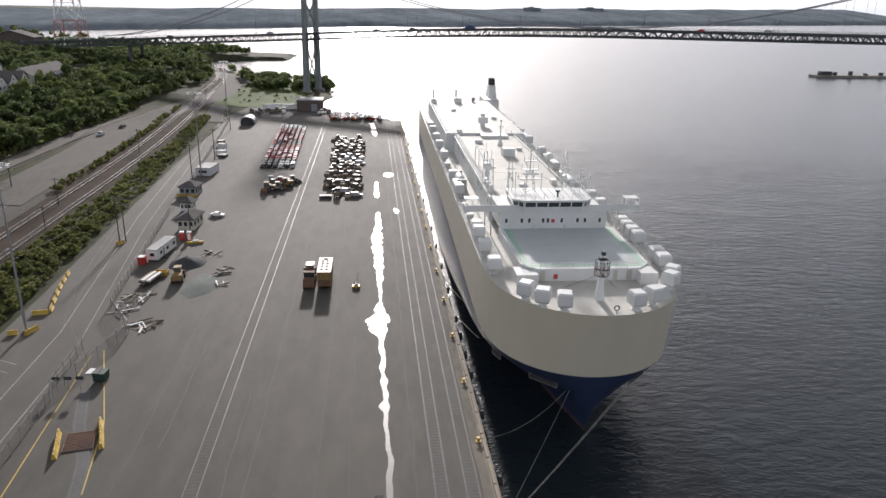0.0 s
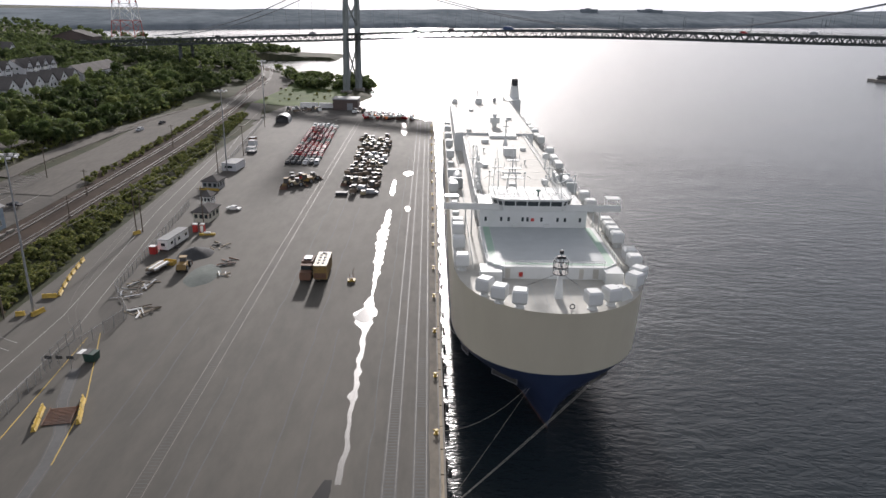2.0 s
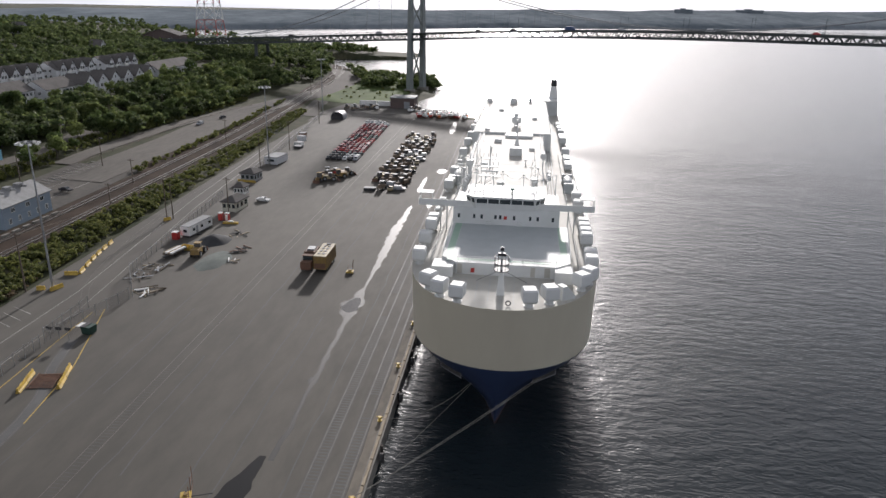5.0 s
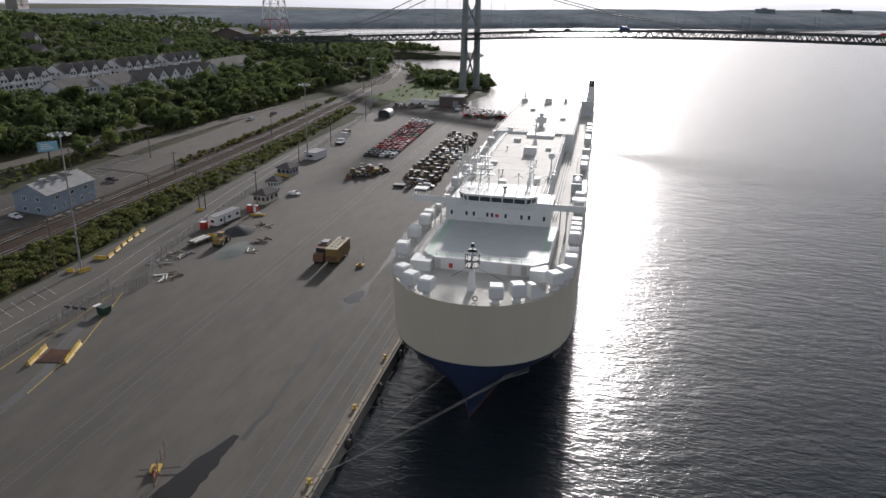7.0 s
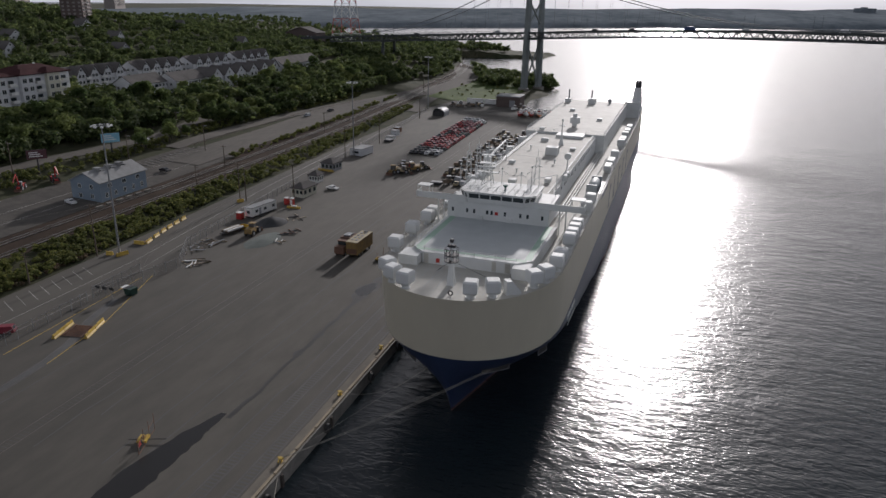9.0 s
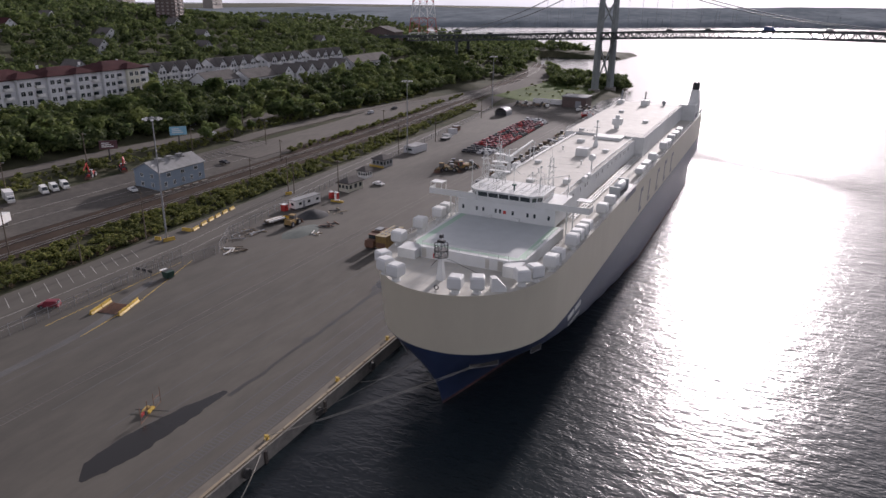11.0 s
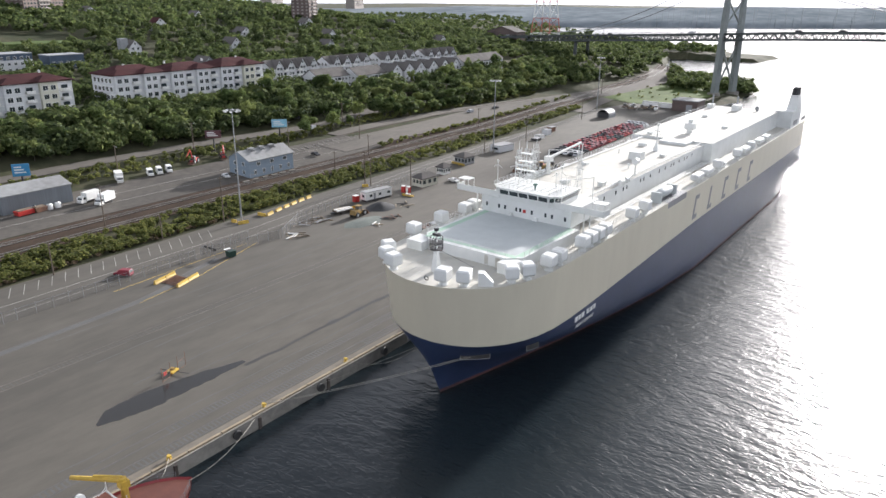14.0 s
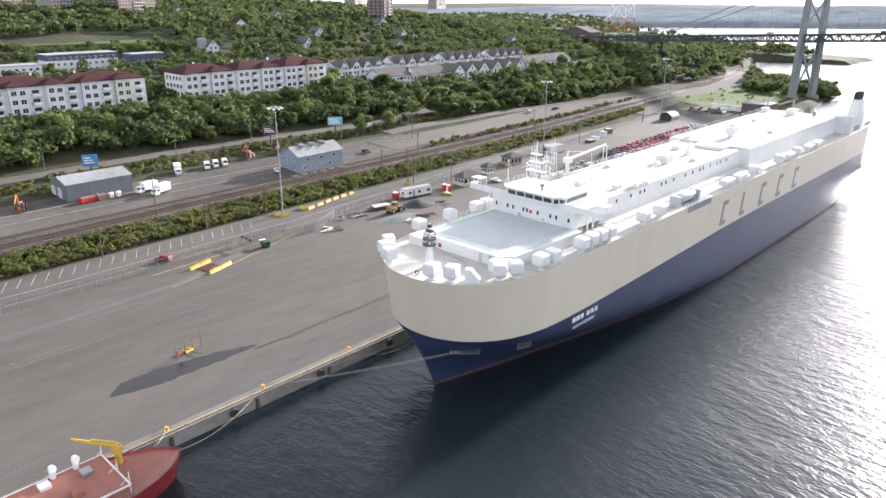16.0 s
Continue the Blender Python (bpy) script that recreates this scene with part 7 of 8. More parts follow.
def heap(name, x, y, rx, ry, h, material, label, seed):
    bm = bmesh.new()
    rr, n = [], 22
    for k, f in enumerate((1.0, 0.8, 0.55, 0.3, 0.1)):
        row = []
        for i in range(n):
            a = 2 * math.pi * i / n
            q = 1 + 0.22 * noise.noise((math.cos(a) * 1.4 + seed, math.sin(a) * 1.4, k * 0.4))
            row.append(bm.verts.new((rx * f * q * math.cos(a), ry * f * q * math.sin(a), h * (1 - f) ** 0.85 * (1 + 0.15 * noise.noise((a, k, seed))) if k else 0.0)))
        rr.append(row)
    for p, q in zip(rr, rr[1:]):
        for i in range(n):
            bm.faces.new((p[i], p[(i + 1) % n], q[(i + 1) % n], q[i]))
    bm.faces.new(rr[-1])
    ob = part(name, bm, material, None, "", True)
    ob.location = (x, y, 0.004)
    return tagged(ob, label, "heap")


heap("gravel_heap", -53.0, 168.5, 4.6, 5.0, 1.9, STONE_DARK, "dark heap of crushed stone behind a loader", 1.0)
heap("sand_heap", -46.6, 153.5, 3.6, 7.6, 0.55, SAND, "low grey-green heap of spread sand", 4.0)


def debris(name, x, y, n, spread, label, seed, cols, group="", size=1.0):
    """Loose boards and beams lying on one another, each an object of its own."""
    r_ = random.Random(seed)
    t = thing(name, label, "debris", (x, y, 0), 0, group)
    for i in range(n):
        L_, w, h = r_.uniform(1.0, 3.8) * size, r_.uniform(0.12, 0.4), r_.uniform(0.08, 0.25)
        ob = part("board", boxes((-w / 2, w / 2, -L_ / 2, L_ / 2, 0, h)), cols[i % len(cols)], t)
        ob.location = (r_.uniform(-spread, spread), r_.uniform(-spread * 1.3, spread * 1.3), 0.004 + 0.12 * (i % 3))
        ob.rotation_euler = (0, 0, r_.uniform(0, 3.1))
    return t


debris("lumber_pile", -53.0, 131.5, 14, 2.2, "scattered pile of pale boards and beams", 2, (TIMBER, WHITE, WOOD_POLE), size=1.3)
debris("lumber_pile", -58.6, 146.0, 16, 2.6, "loose planks and scrap on the ground", 3, (TIMBER, WOOD_POLE, GALV))
debris("scrap_pile", -59.5, 140.0, 10, 2.0, "low scrap of grey boards", 5, (WOOD_POLE, GALV))
debris("pipe_pile", -43.0, 163.0, 10, 2.4, "dark pipes and hoses beside the sand", 6, (DARK, RUST))
debris("scrap_pile", -47.5, 175.5, 10, 2.6, "dark scrap beside the stone heap", 7, (DARK, TIMBER))
debris("plank_pile", -42.0, 155.0, 5, 1.2, "white sheets lying by the sand heap", 9, (WHITE, TIMBER))
fb = thing("flatbed_trailer", "flat trailer stacked with pale boards", "trailer", (-59.0, 154.0, 0), -12)
part("deck", boxes((-1.4, 1.4, 0, 6.4, 0.7, 0.95)), WOOD_POLE, fb)
for k in range(4):
    part("board_stack", boxes((-1.35 + k * 0.68, -0.75 + k * 0.68, 0.3, 6.0, 0.95, 1.25 + 0.08 * (k % 2))), WHITE if k % 2 else TIMBER, fb)
for y in (1.6, 4.6):
    for x in (-1.2, 1.2):
        part_mesh("wheel", WHEEL, fb, (x, y, 0.33), radians(90))
part("frame", boxes((-0.5, 0.5, -1.4, 6.0, 0.5, 0.7)), DARK, fb)
ys_ = thing("yellow_skip", "yellow open skip beside a flat trailer", "skip", (-57.0, 161.0, 0), -12)
part("body", boxes((-1.5, 1.5, -0.9, -0.8, 0, 1.0), (-1.5, 1.5, 0.8, 0.9, 0, 1.0), (-1.5, -1.4, -0.8, 0.8, 0, 1.0), (1.4, 1.5, -0.8, 0.8, 0, 1.0), (-1.4, 1.4, -0.8, 0.8, 0, 0.1)), YELLOW, ys_)
yb = thing("yellow_barrier_base", "long yellow low barrier by the toilets", "barrier", (-54.5, 184.4, 0), 6)
part("beam", boxes((-2.2, 2.2, -0.35, 0.35, 0, 0.55)), YELLOW, yb)
part("load", boxes((-0.8, 0.9, -0.3, 0.3, 0.55, 0.9)), WHITE, yb)
ps = thing("steel_plate_box", "flat dark steel box on the apron", "box", (-22.4, 230.5, 0))
part("body", boxes((-2.0, 2.0, -1.2, 1.2, 0.0, 0.9)), DARK, ps)
part("lid", boxes((-2.05, 2.05, -1.25, 1.25, 0.9, 1.0)), METAL_ROOF, ps)


def jersey(x0, y0, x1, y1, label="yellow concrete traffic barrier on asphalt", z=0.0):
    L_ = math.hypot(x1 - x0, y1 - y0)
    t = thing("traffic_barrier", label, "barrier", ((x0 + x1) / 2, (y0 + y1) / 2, z), math.degrees(math.atan2(y1 - y0, x1 - x0)) - 90, "yellow traffic barriers")
    bm = bmesh.new()
    prof = [(-0.38, 0), (-0.36, 0.12), (-0.18, 0.4), (-0.12, 0.92), (0.12, 0.92), (0.18, 0.4), (0.36, 0.12), (0.38, 0)]
    a = [bm.verts.new((x, -L_ / 2, q)) for x, q in prof]
    b = [bm.verts.new((x, L_ / 2, q)) for x, q in prof]
    for i in range(8):
        bm.faces.new((a[i], a[(i + 1) % 8], b[(i + 1) % 8], b[i]))
    bm.faces.new(a)
    bm.faces.new(b[::-1])
    part("block", bm, YELLOW, t)
    bm = bmesh.new()
    for y in (-L_ / 4, L_ / 4):
        tube(bm, (0, y, 0.92), (0, y, 1.0), 0.08, 0.08, 6)
    part("lifting_eye", bm, DARK, t)


for p, q in (((-52.3, 88.0), (-53.2, 91.3)), ((-53.3, 91.5), (-54.2, 94.7)), ((-46.6, 90.2), (-47.8, 93.8)), ((-47.9, 94.0), (-49.2, 97.6))):
    jersey(*p, *q)
for p, q in (((-76.9, 139.0), (-74.0, 139.5)), ((-73.8, 140.0), (-74.6, 143.0)), ((-75.1, 144.6), (-75.8, 147.4)), ((-76.2, 148.9), (-76.8, 151.4)), ((-77.0, 152.6), (-77.6, 155.2)), ((-77.8, 156.6), (-78.3, 159.2)), ((-78.5, 160.6), (-78.9, 163.0)), ((-77.5, 129.6), (-75.8, 130.0)), ((-74.0, 129.2), (-73.0, 132.2)), ((-74.6, 183.6), (-73.4, 185.4))):
    jersey(*p, *q)
# cattle grid between the yellow barriers
cg = thing("track_grating", "rusty iron grating across the siding track", "grating", (-50.4, 92.4, 0.02), 12)
for k in range(12):
    part("bar", boxes((-2.0, 2.0, -2.4 + k * 0.42, -2.25 + k * 0.42, 0.0, 0.14)), RUST, cg)
for x in (-2.05, 2.0):
    part("side_bar", boxes((x, x + 0.1, -2.6, 2.6, 0, 0.3)), RUST, cg)
dm = thing("rubbish_bin", "dark green rubbish skip with open white lid", "bin", (-53.6, 110.8, 0), -8)
bm = bmesh.new()
taper(bm, -0.95, 0.95, -0.9, 0.9, 0.15, 1.7, (-0.12, -0.12))
part("body", bm, mat("bin_green", (0.02, 0.06, 0.045), (0.015, 0.04, 0.03), 1.5, 0.6), dm)
part("lid", boxes((-1.08, 0.0, -1.05, 1.05, 1.7, 1.78)), DARK, dm)
part("open_lid", boxes((-2.2, -1.1, -0.9, 0.9, 1.62, 1.68)), WHITE, dm)
for x in (-0.7, 0.7):
    part_mesh("wheel", mesh_of("caster", boxes((-0.08, 0.08, -0.08, 0.08, -0.16, 0.0)), RUBBER), dm, (x, 0, 0.16))


def sign_cart(x, y, a, label):
    t = thing("sign_cart", label, "barrier", (x, y, 0), a)
    part("base", boxes((-0.9, 0.9, -0.7, 0.7, 0.25, 0.6)), YELLOW, t)
    bm = bmesh.new()
    taper(bm, -0.4, 0.4, -0.3, 0.3, 0.6, 0.95, (0.1, 0.1))
    part("engine_cover", bm, MACHINE_YELLOW, t)
    for x_ in (-0.8, 0.8):
        part_mesh("wheel", WHEEL, t, (x_, 0, 0.33), radians(90))
    bm = bmesh.new()
    tube(bm, (0, -2.2, 0.3), (0, 3.4, 0.4), 0.07, 0.07, 5)
    part("tow_bar", bm, DARK, t)
    return t


tc_ = sign_cart(-10.8, 150.5, 4, "small yellow tow cart with a long bar and thin upright poles")
for x_, y_, h in ((-0.5, -0.5, 2.2), (0.45, 1.6, 3.0), (0.1, 2.8, 2.0)):
    bm = bmesh.new()
    tube(bm, (x_, y_, 0.3), (x_ + 0.15, y_ + 0.2, h), 0.05, 0.04, 5)
    part("upright_pole", bm, RUST, tc_)
sc = sign_cart(-13.2, 66.5, -70, "yellow cart between upright fence panels")
for x_, w in ((-1.9, 2.2), (2.4, 2.2)):
    bm = bmesh.new()
    for k in (0, 1):
        tube(bm, (x_ - w / 2 + k * w, 0.6, 0), (x_ - w / 2 + k * w, 0.6, 2.9), 0.05, 0.05, 5)
    tube(bm, (x_ - w / 2, 0.6, 0.15), (x_ + w / 2, 0.6, 0.15), 0.05, 0.05, 5)
    tube(bm, (x_ - w / 2, 0.6, 1.7), (x_ + w / 2, 0.6, 1.7), 0.04, 0.04, 5)
    part("panel_frame", bm, RUST, sc)
    bm = bmesh.new()
    bm.faces.new([bm.verts.new(p) for p in ((x_ - w / 2, 0.6, 0.15), (x_ + w / 2, 0.6, 0.15), (x_ + w / 2, 0.6, 1.7), (x_ - w / 2, 0.6, 1.7))])
    part("panel_net", bm, NET, sc)
part("red_sign", boxes((2.1, 3.0, 0.5, 0.54, 0.9, 1.7)), RED, sc, "red square sign")


# ---------- fences ----------
def fence(pts, h, label, gap=3.0):
    t = thing("chain_link_fence", label, "fence", (pts[0][0], pts[0][1], 0), 0, "terminal fences")
    ox, oy = pts[0]
    line = smooth_line(pts, gap) if len(pts) > 2 else [tuple(Vector(pts[0]).lerp(Vector(pts[1]), i / max(1, int((Vector(pts[1]) - Vector(pts[0])).length / gap)))) for i in range(int((Vector(pts[1]) - Vector(pts[0])).length / gap) + 1)]
    bm0 = bmesh.new()
    tube(bm0, (0, 0, 0), (0, 0, h + 0.3), 0.05, 0.05, 6)
    pm = mesh_of("post", bm0, GALV)
    for x, y in line:
        part_mesh("post", pm, t, (x - ox, y - oy, 0))
    for (x0, y0), (x1, y1) in zip(line, line[1:]):
        bm = bmesh.new()
        bm.faces.new([bm.verts.new(p) for p in ((x0 - ox, y0 - oy, 0.06), (x1 - ox, y1 - oy, 0.06), (x1 - ox, y1 - oy, h), (x0 - ox, y0 - oy, h))])
        part("netting", bm, NET, t)
        bm = bmesh.new()
        tube(bm, (x0 - ox, y0 - oy, h), (x1 - ox, y1 - oy, h), 0.035, 0.035, 4)
        part("top_rail", bm, GALV, t)


fence([(-57.4, 20), (-57.8, 60), (-58.6, 85.8), (-59.2, 104)], 2.4, "galvanised chain-link fence along the access road")
fence([(-60.4, 107), (-60.8, 122.3)], 2.4, "chain-link gate panels standing open")
fence([(-54.7, 129.2), (-62.2, 141.9)], 2.6, "chain-link fence slanting across the apron")
fence([(-62.2, 141.9), (-65.2, 175), (-68.4, 212.3)], 2.4, "chain-link fence beside the site office")
fence([(-71, 245), (-74.0, 284.6), (-78.6, 340), (-83.5, 391.7)], 2.2, "chain-link fence towards the far end")
fence([(-59.6, 106), (-54.8, 128)], 2.4, "chain-link fence beside the siding")
gt = thing("gate_sign_board", "row of dark signs on the gate", "sign", (-60.2, 107.5, 0))
for k in range(3):
    part("sign", boxes((0.1 + k * 1.9, 1.3 + k * 1.9, -0.04, 0.0, 2.0, 2.6)), DARK, gt)
    bm = bmesh.new()
    tube(bm, (0.7 + k * 1.9, 0, 0), (0.7 + k * 1.9, 0, 2.6), 0.05, 0.05, 5)
    part("post", bm, GALV, gt)


# ---------- poles ----------
def lamp_mast(x, y, h, label):
    z = land(x, y) if x < -80 else 0.0
    t = thing("light_mast", label, "light mast", (x, y, z), 0, "high light masts")
    bm = bmesh.new()
    tube(bm, (0, 0, 0), (0, 0, h), 0.28, 0.13, 10)
    part("shaft", bm, GALV, t)
    bm = bmesh.new()
    tube(bm, (0, 0, 0), (0, 0, 0.5), 0.7, 0.6, 10)
    part("base", bm, CONCRETE, t)
    bm = bmesh.new()
    for k in range(12):
        a, b = 2 * math.pi * k / 12, 2 * math.pi * (k + 1) / 12
        tube(bm, (2.1 * math.cos(a), 2.1 * math.sin(a), h - 0.4), (2.1 * math.cos(b), 2.1 * math.sin(b), h - 0.4), 0.07, 0.07, 4)
    for k in range(4):
        a = math.pi * k / 2
        tube(bm, (0, 0, h - 0.4), (2.1 * math.cos(a), 2.1 * math.sin(a), h - 0.4), 0.06, 0.06, 4)
    part("lamp_ring", bm, GALV, t)
    for k in range(8):
        a = 2 * math.pi * k / 8
        cx_, cy_ = 2.1 * math.cos(a), 2.1 * math.sin(a)
        part("floodlight", boxes((cx_ - 0.3, cx_ + 0.3, cy_ - 0.25, cy_ + 0.25, h - 0.75, h - 0.35)), WHITE, t)


lamp_mast(-74.6, 131.0, 33.5, "tall galvanised light mast with a ring of floodlights")
lamp_mast(-69.8, 262.0, 31.0, "tall light mast beside a site cabin")
lamp_mast(-86.0, 402.0, 31.0, "tall light mast at the far end")


def wood_pole(x, y, h, label, arm=1.2, lamp=False):
    z = land(x, y) if (x < -78) else 0.0
    t = thing("utility_pole", label, "pole", (x, y, z - 0.05), 0, "utility poles")
    bm = bmesh.new()
    tube(bm, (0, 0, 0), (0, 0, h), 0.19, 0.12, 8)
    part("pole", bm, WOOD_POLE, t)
    part("cross_arm", boxes((-arm, arm, -0.06, 0.06, h - 0.7, h - 0.55)), WOOD_POLE, t)
    if lamp:
        part("lamp", boxes((arm - 0.3, arm + 0.6, -0.14, 0.14, h - 0.5, h - 0.35)), GALV, t)


POLES = [(-74.1, 184.6, 13), (-73.2, 186.6, 11), (-72.4, 259.0, 13), (-102.8, 218.3, 9), (-71.0, 292.2, 13), (-77.8, 364.7, 12), (-76.7, 76.8, 8.5), (-79.5, 107.9, 7.5), (-56.6, 188.6, 13), (-95.5, 191.4, 8), (-97.6, 101.8, 13), (-79.0, 128.0, 14), (-110.0, 461, 12), (-103, 300, 10)]
for x, y, h in POLES:
    wood_pole(x, y, h, "weathered wooden utility pole")
for x, y, h in ((-140.0, 131.0, 11), (-158.6, 92.2, 12), (-131.2, 200.8, 12), (-155.0, 296.6, 11), (-124.5, 236.5, 11), (-148, 250, 11), (-152, 340, 11), (-152, 170, 11)):
    wood_pole(x, y, h, "wooden roadside pole with a lamp", 1.0, True)
for (xa, ya, ha), (xb, yb_, hb) in (((-74.1, 184.6, 13), (-72.4, 259.0, 13)), ((-72.4, 259, 13), (-71, 292.2, 13)), ((-71, 292.2, 13), (-77.8, 364.7, 12)), ((-79.0, 128.0, 14), (-74.1, 184.6, 13)), ((-97.6, 101.8, 13), (-79, 128, 14))):
    za, zb = ha + (land(xa, ya) if xa < -78 else 0), hb + (land(xb, yb_) if xb < -78 else 0)
    rope("overhead_wire", (xa, ya, za - 0.5), (xb, yb_, zb - 0.5), 1.2, "thin overhead wire between poles", 0.03, 12)


def billboard(x, y, w, h, z, a, face, label):
    z0 = land(x, y)
    t = thing("billboard", label, "billboard", (x, y, z0), a, "roadside billboards")
    bm = bmesh.new()
    tube(bm, (0, 0, -0.3), (0, 0, z), 0.28, 0.28, 8)
    part("post", bm, DARK, t)
    part("panel", boxes((-w / 2, w / 2, -0.2, 0.2, z, z + h)), face, t)
    part("frame", boxes((-w / 2 - 0.1, w / 2 + 0.1, 0.2, 0.35, z - 0.1, z + h + 0.1)), DARK, t)
    for k in range(3):
        part("text_bar", boxes((-w * 0.38, w * (0.3 - 0.12 * k), -0.23, -0.203, z + h * (0.25 + 0.22 * k), z + h * (0.36 + 0.22 * k))), WHITE, t)


billboard(-148, 211, 6.5, 3.4, 4.6, 52, mat("pale_blue_print", (0.25, 0.5, 0.62), (0.2, 0.42, 0.55), 0.6, 0.4), "pale blue billboard on a post")
billboard(-147, 176, 6.0, 3.0, 5.2, 50, mat("dark_print", (0.12, 0.04, 0.045), (0.06, 0.03, 0.035), 0.6, 0.4), "dark red billboard with pale writing")
billboard(-152, 105, 5.0, 4.0, 2.0, 60, mat("blue_print", (0.05, 0.25, 0.45), (0.04, 0.2, 0.4), 0.6, 0.4), "bright blue roadside billboard")
# guard rail of the pale road
gr = thing("guard_rail", "long grey guard rail beside the road", "guard rail")
for pts in (smooth_line([(-133.5, 236), (-134, 290), (-134.5, 345), (-128.5, 400)], 8),):
    bm = bmesh.new()
    chain(bm, [(x, y, land(x, y) + 0.75) for x, y in pts], 0.1, 4)
    part("rail", bm, WOOD_POLE, gr)
    for x, y in pts:
        part("post", boxes((x - 0.07, x + 0.07, y - 0.07, y + 0.07, land(x, y) - 0.1, land(x, y) + 0.8)), WOOD_POLE, gr)
for k in range(6):
    b_ = thing("concrete_block", "pale concrete block beside the yard office", "block", (-105.5, 158 + k * 4.2, land(-105.5, 158 + k * 4.2)), -6, "concrete blocks at the yard")
    part("block", boxes((-0.4, 0.4, -1.2, 1.2, -0.1, 0.8)), CONCRETE, b_)
    part("lifting_slot", boxes((-0.41, 0.41, -0.3, 0.3, -0.1, 0.1)), DARK, b_)

# ---------- the red-decked vessel astern ----------
rv = thing("coast_guard_vessel", "red-hulled vessel with oxide red deck moored at the quay", "ship", (16.6, 49.6, WATER))
ZR = 1.7 - WATER
bm = bmesh.new()
st_ = [(0, 0.15), (1.2, 1.7), (3.0, 3.2), (5.5, 4.5), (9, 5.5), (14, 5.9), (30, 5.9), (60, 5.7)]
rows_ = []
for s, w in st_:
    rows_.append([bm.verts.new(p) for p in ((-w, -s + 0.0, ZR), (-w * 0.72, -s - 1.2, 0.4), (-w * 0.6, -s - 1.6, -2), (w * 0.6, -s - 1.6, -2), (w * 0.72, -s - 1.2, 0.4), (w, -s, ZR))])
for p, q in zip(rows_, rows_[1:]):
    for i in range(5):
        bm.faces.new((p[i], p[i + 1], q[i + 1], q[i]))
bm.faces.new(rows_[0])
bm.faces.new(rows_[-1][::-1])
part("hull", bm, mat("red_hull_paint", (0.32, 0.035, 0.04), (0.22, 0.03, 0.035), 0.5, 0.45), rv, "deep red hull")
bm = bmesh.new()
L2, R2 = [], []
for s, w in st_:
    L2.append(bm.verts.new((-w + 0.12, -s - 0.1, ZR - 0.35)))
    R2.append(bm.verts.new((w - 0.12, -s - 0.1, ZR - 0.35)))
for i in range(len(st_) - 1):
    bm.faces.new((L2[i], L2[i + 1], R2[i + 1], R2[i]))
part("deck", bm, RED_DECK, rv, "red oxide foredeck")
part("raised_deck", boxes((-4.6, 4.6, -40, -9.5, ZR - 0.35, ZR + 1.4)), RED_DECK, rv, "raised red deck")
part("deck_edge", boxes((-4.7, 4.7, -9.5, -9.3, ZR + 1.2, ZR + 1.55), (-4.7, -4.6, -40, -9.5, ZR + 1.2, ZR + 1.5), (4.6, 4.7, -40, -9.5, ZR + 1.2, ZR + 1.5)), WHITE, rv)
for i, (x, y) in enumerate(((-2.0, -12.5), (1.5, -15), (-3, -17.5), (2.5, -20))):
    part("hatch", boxes((x - 0.8, x + 0.8, y - 0.7, y + 0.7, ZR + 1.4, ZR + 1.9)), (GALV, RED_DECK, WHITE, WHITE)[i], rv)
bm = bmesh.new()
tube(bm, (-3.4, -7.6, ZR - 0.4), (-3.4, -7.6, ZR + 3.0), 0.55, 0.45, 10)
box(bm, -4.0, -2.8, -8.2, -7.0, ZR + 1.6, ZR + 2.6)
part("crane_post", bm, YELLOW, rv, "yellow crane pedestal")
bm = bmesh.new()
tube(bm, (-3.4, -7.6, ZR + 2.6), (-9.0, -11.6, ZR + 2.9), 0.36, 0.28, 6)
tube(bm, (-3.4, -7.6, ZR + 3.2), (-6.5, -9.8, ZR + 3.2), 0.16, 0.16, 6)
part("crane_boom", bm, YELLOW, rv, "yellow knuckle boom")
bm = bmesh.new()
for s in (-1, 1):
    pts = [(s * (w - 0.1), -q - 0.1) for q, w in st_[1:7]]
    for x, y in smooth_line(pts, 1.5):
        tube(bm, (x, y, ZR), (x, y, ZR + 0.95), 0.035, 0.035, 4)
    ln = smooth_line(pts, 1.5)
    for hh in (0.5, 0.95):
        chain(bm, [(x, y, ZR + hh) for x, y in ln], 0.03, 4)
part("railing", bm, GREY_PAINT, rv)
bm = bmesh.new()
for x, y in ((4.0, -9.2), (-4.4, -9.4), (0.2, -9.2), (-4.4, -16)):
    tube(bm, (x, y, ZR - 0.3), (x, y, ZR + 3.0), 0.09, 0.06, 6)
    tube(bm, (x, y, ZR + 2.2), (x, y - 1.2, ZR + 1.4), 0.05, 0.05, 5)
part("deck_post", bm, WHITE, rv)
bm = bmesh.new()
for y in (-13.0, -16.0):
    tube(bm, (-4.2, y, ZR + 1.4), (-4.2, y, ZR + 3.0), 0.4, 0.4, 10)
    tube(bm, (-4.2, y, ZR + 3.0), (-3.4, y, ZR + 3.2), 0.45, 0.5, 10)
part("ventilator_cowl", bm, WHITE, rv)
rope("mooring_line", (QUAY - 1.3, 68.9, 0.5), (17.2, 48.8, 1.9), 1.8, "pale mooring line from bollard to red vessel", 0.07)
rope("mooring_line", (QUAY - 1.3, 51.3, 0.5), (13.6, 47.0, 1.8), 0.4, "pale mooring line from bollard to red vessel", 0.06)

# low dock across the water
ed = thing("breakwater_dock", "low dark floating dock far across the water", "dock", (450, 704, WATER))
part("deck", boxes((0, 120, 0, 14, -1, 2.4)), CONCRETE, ed)
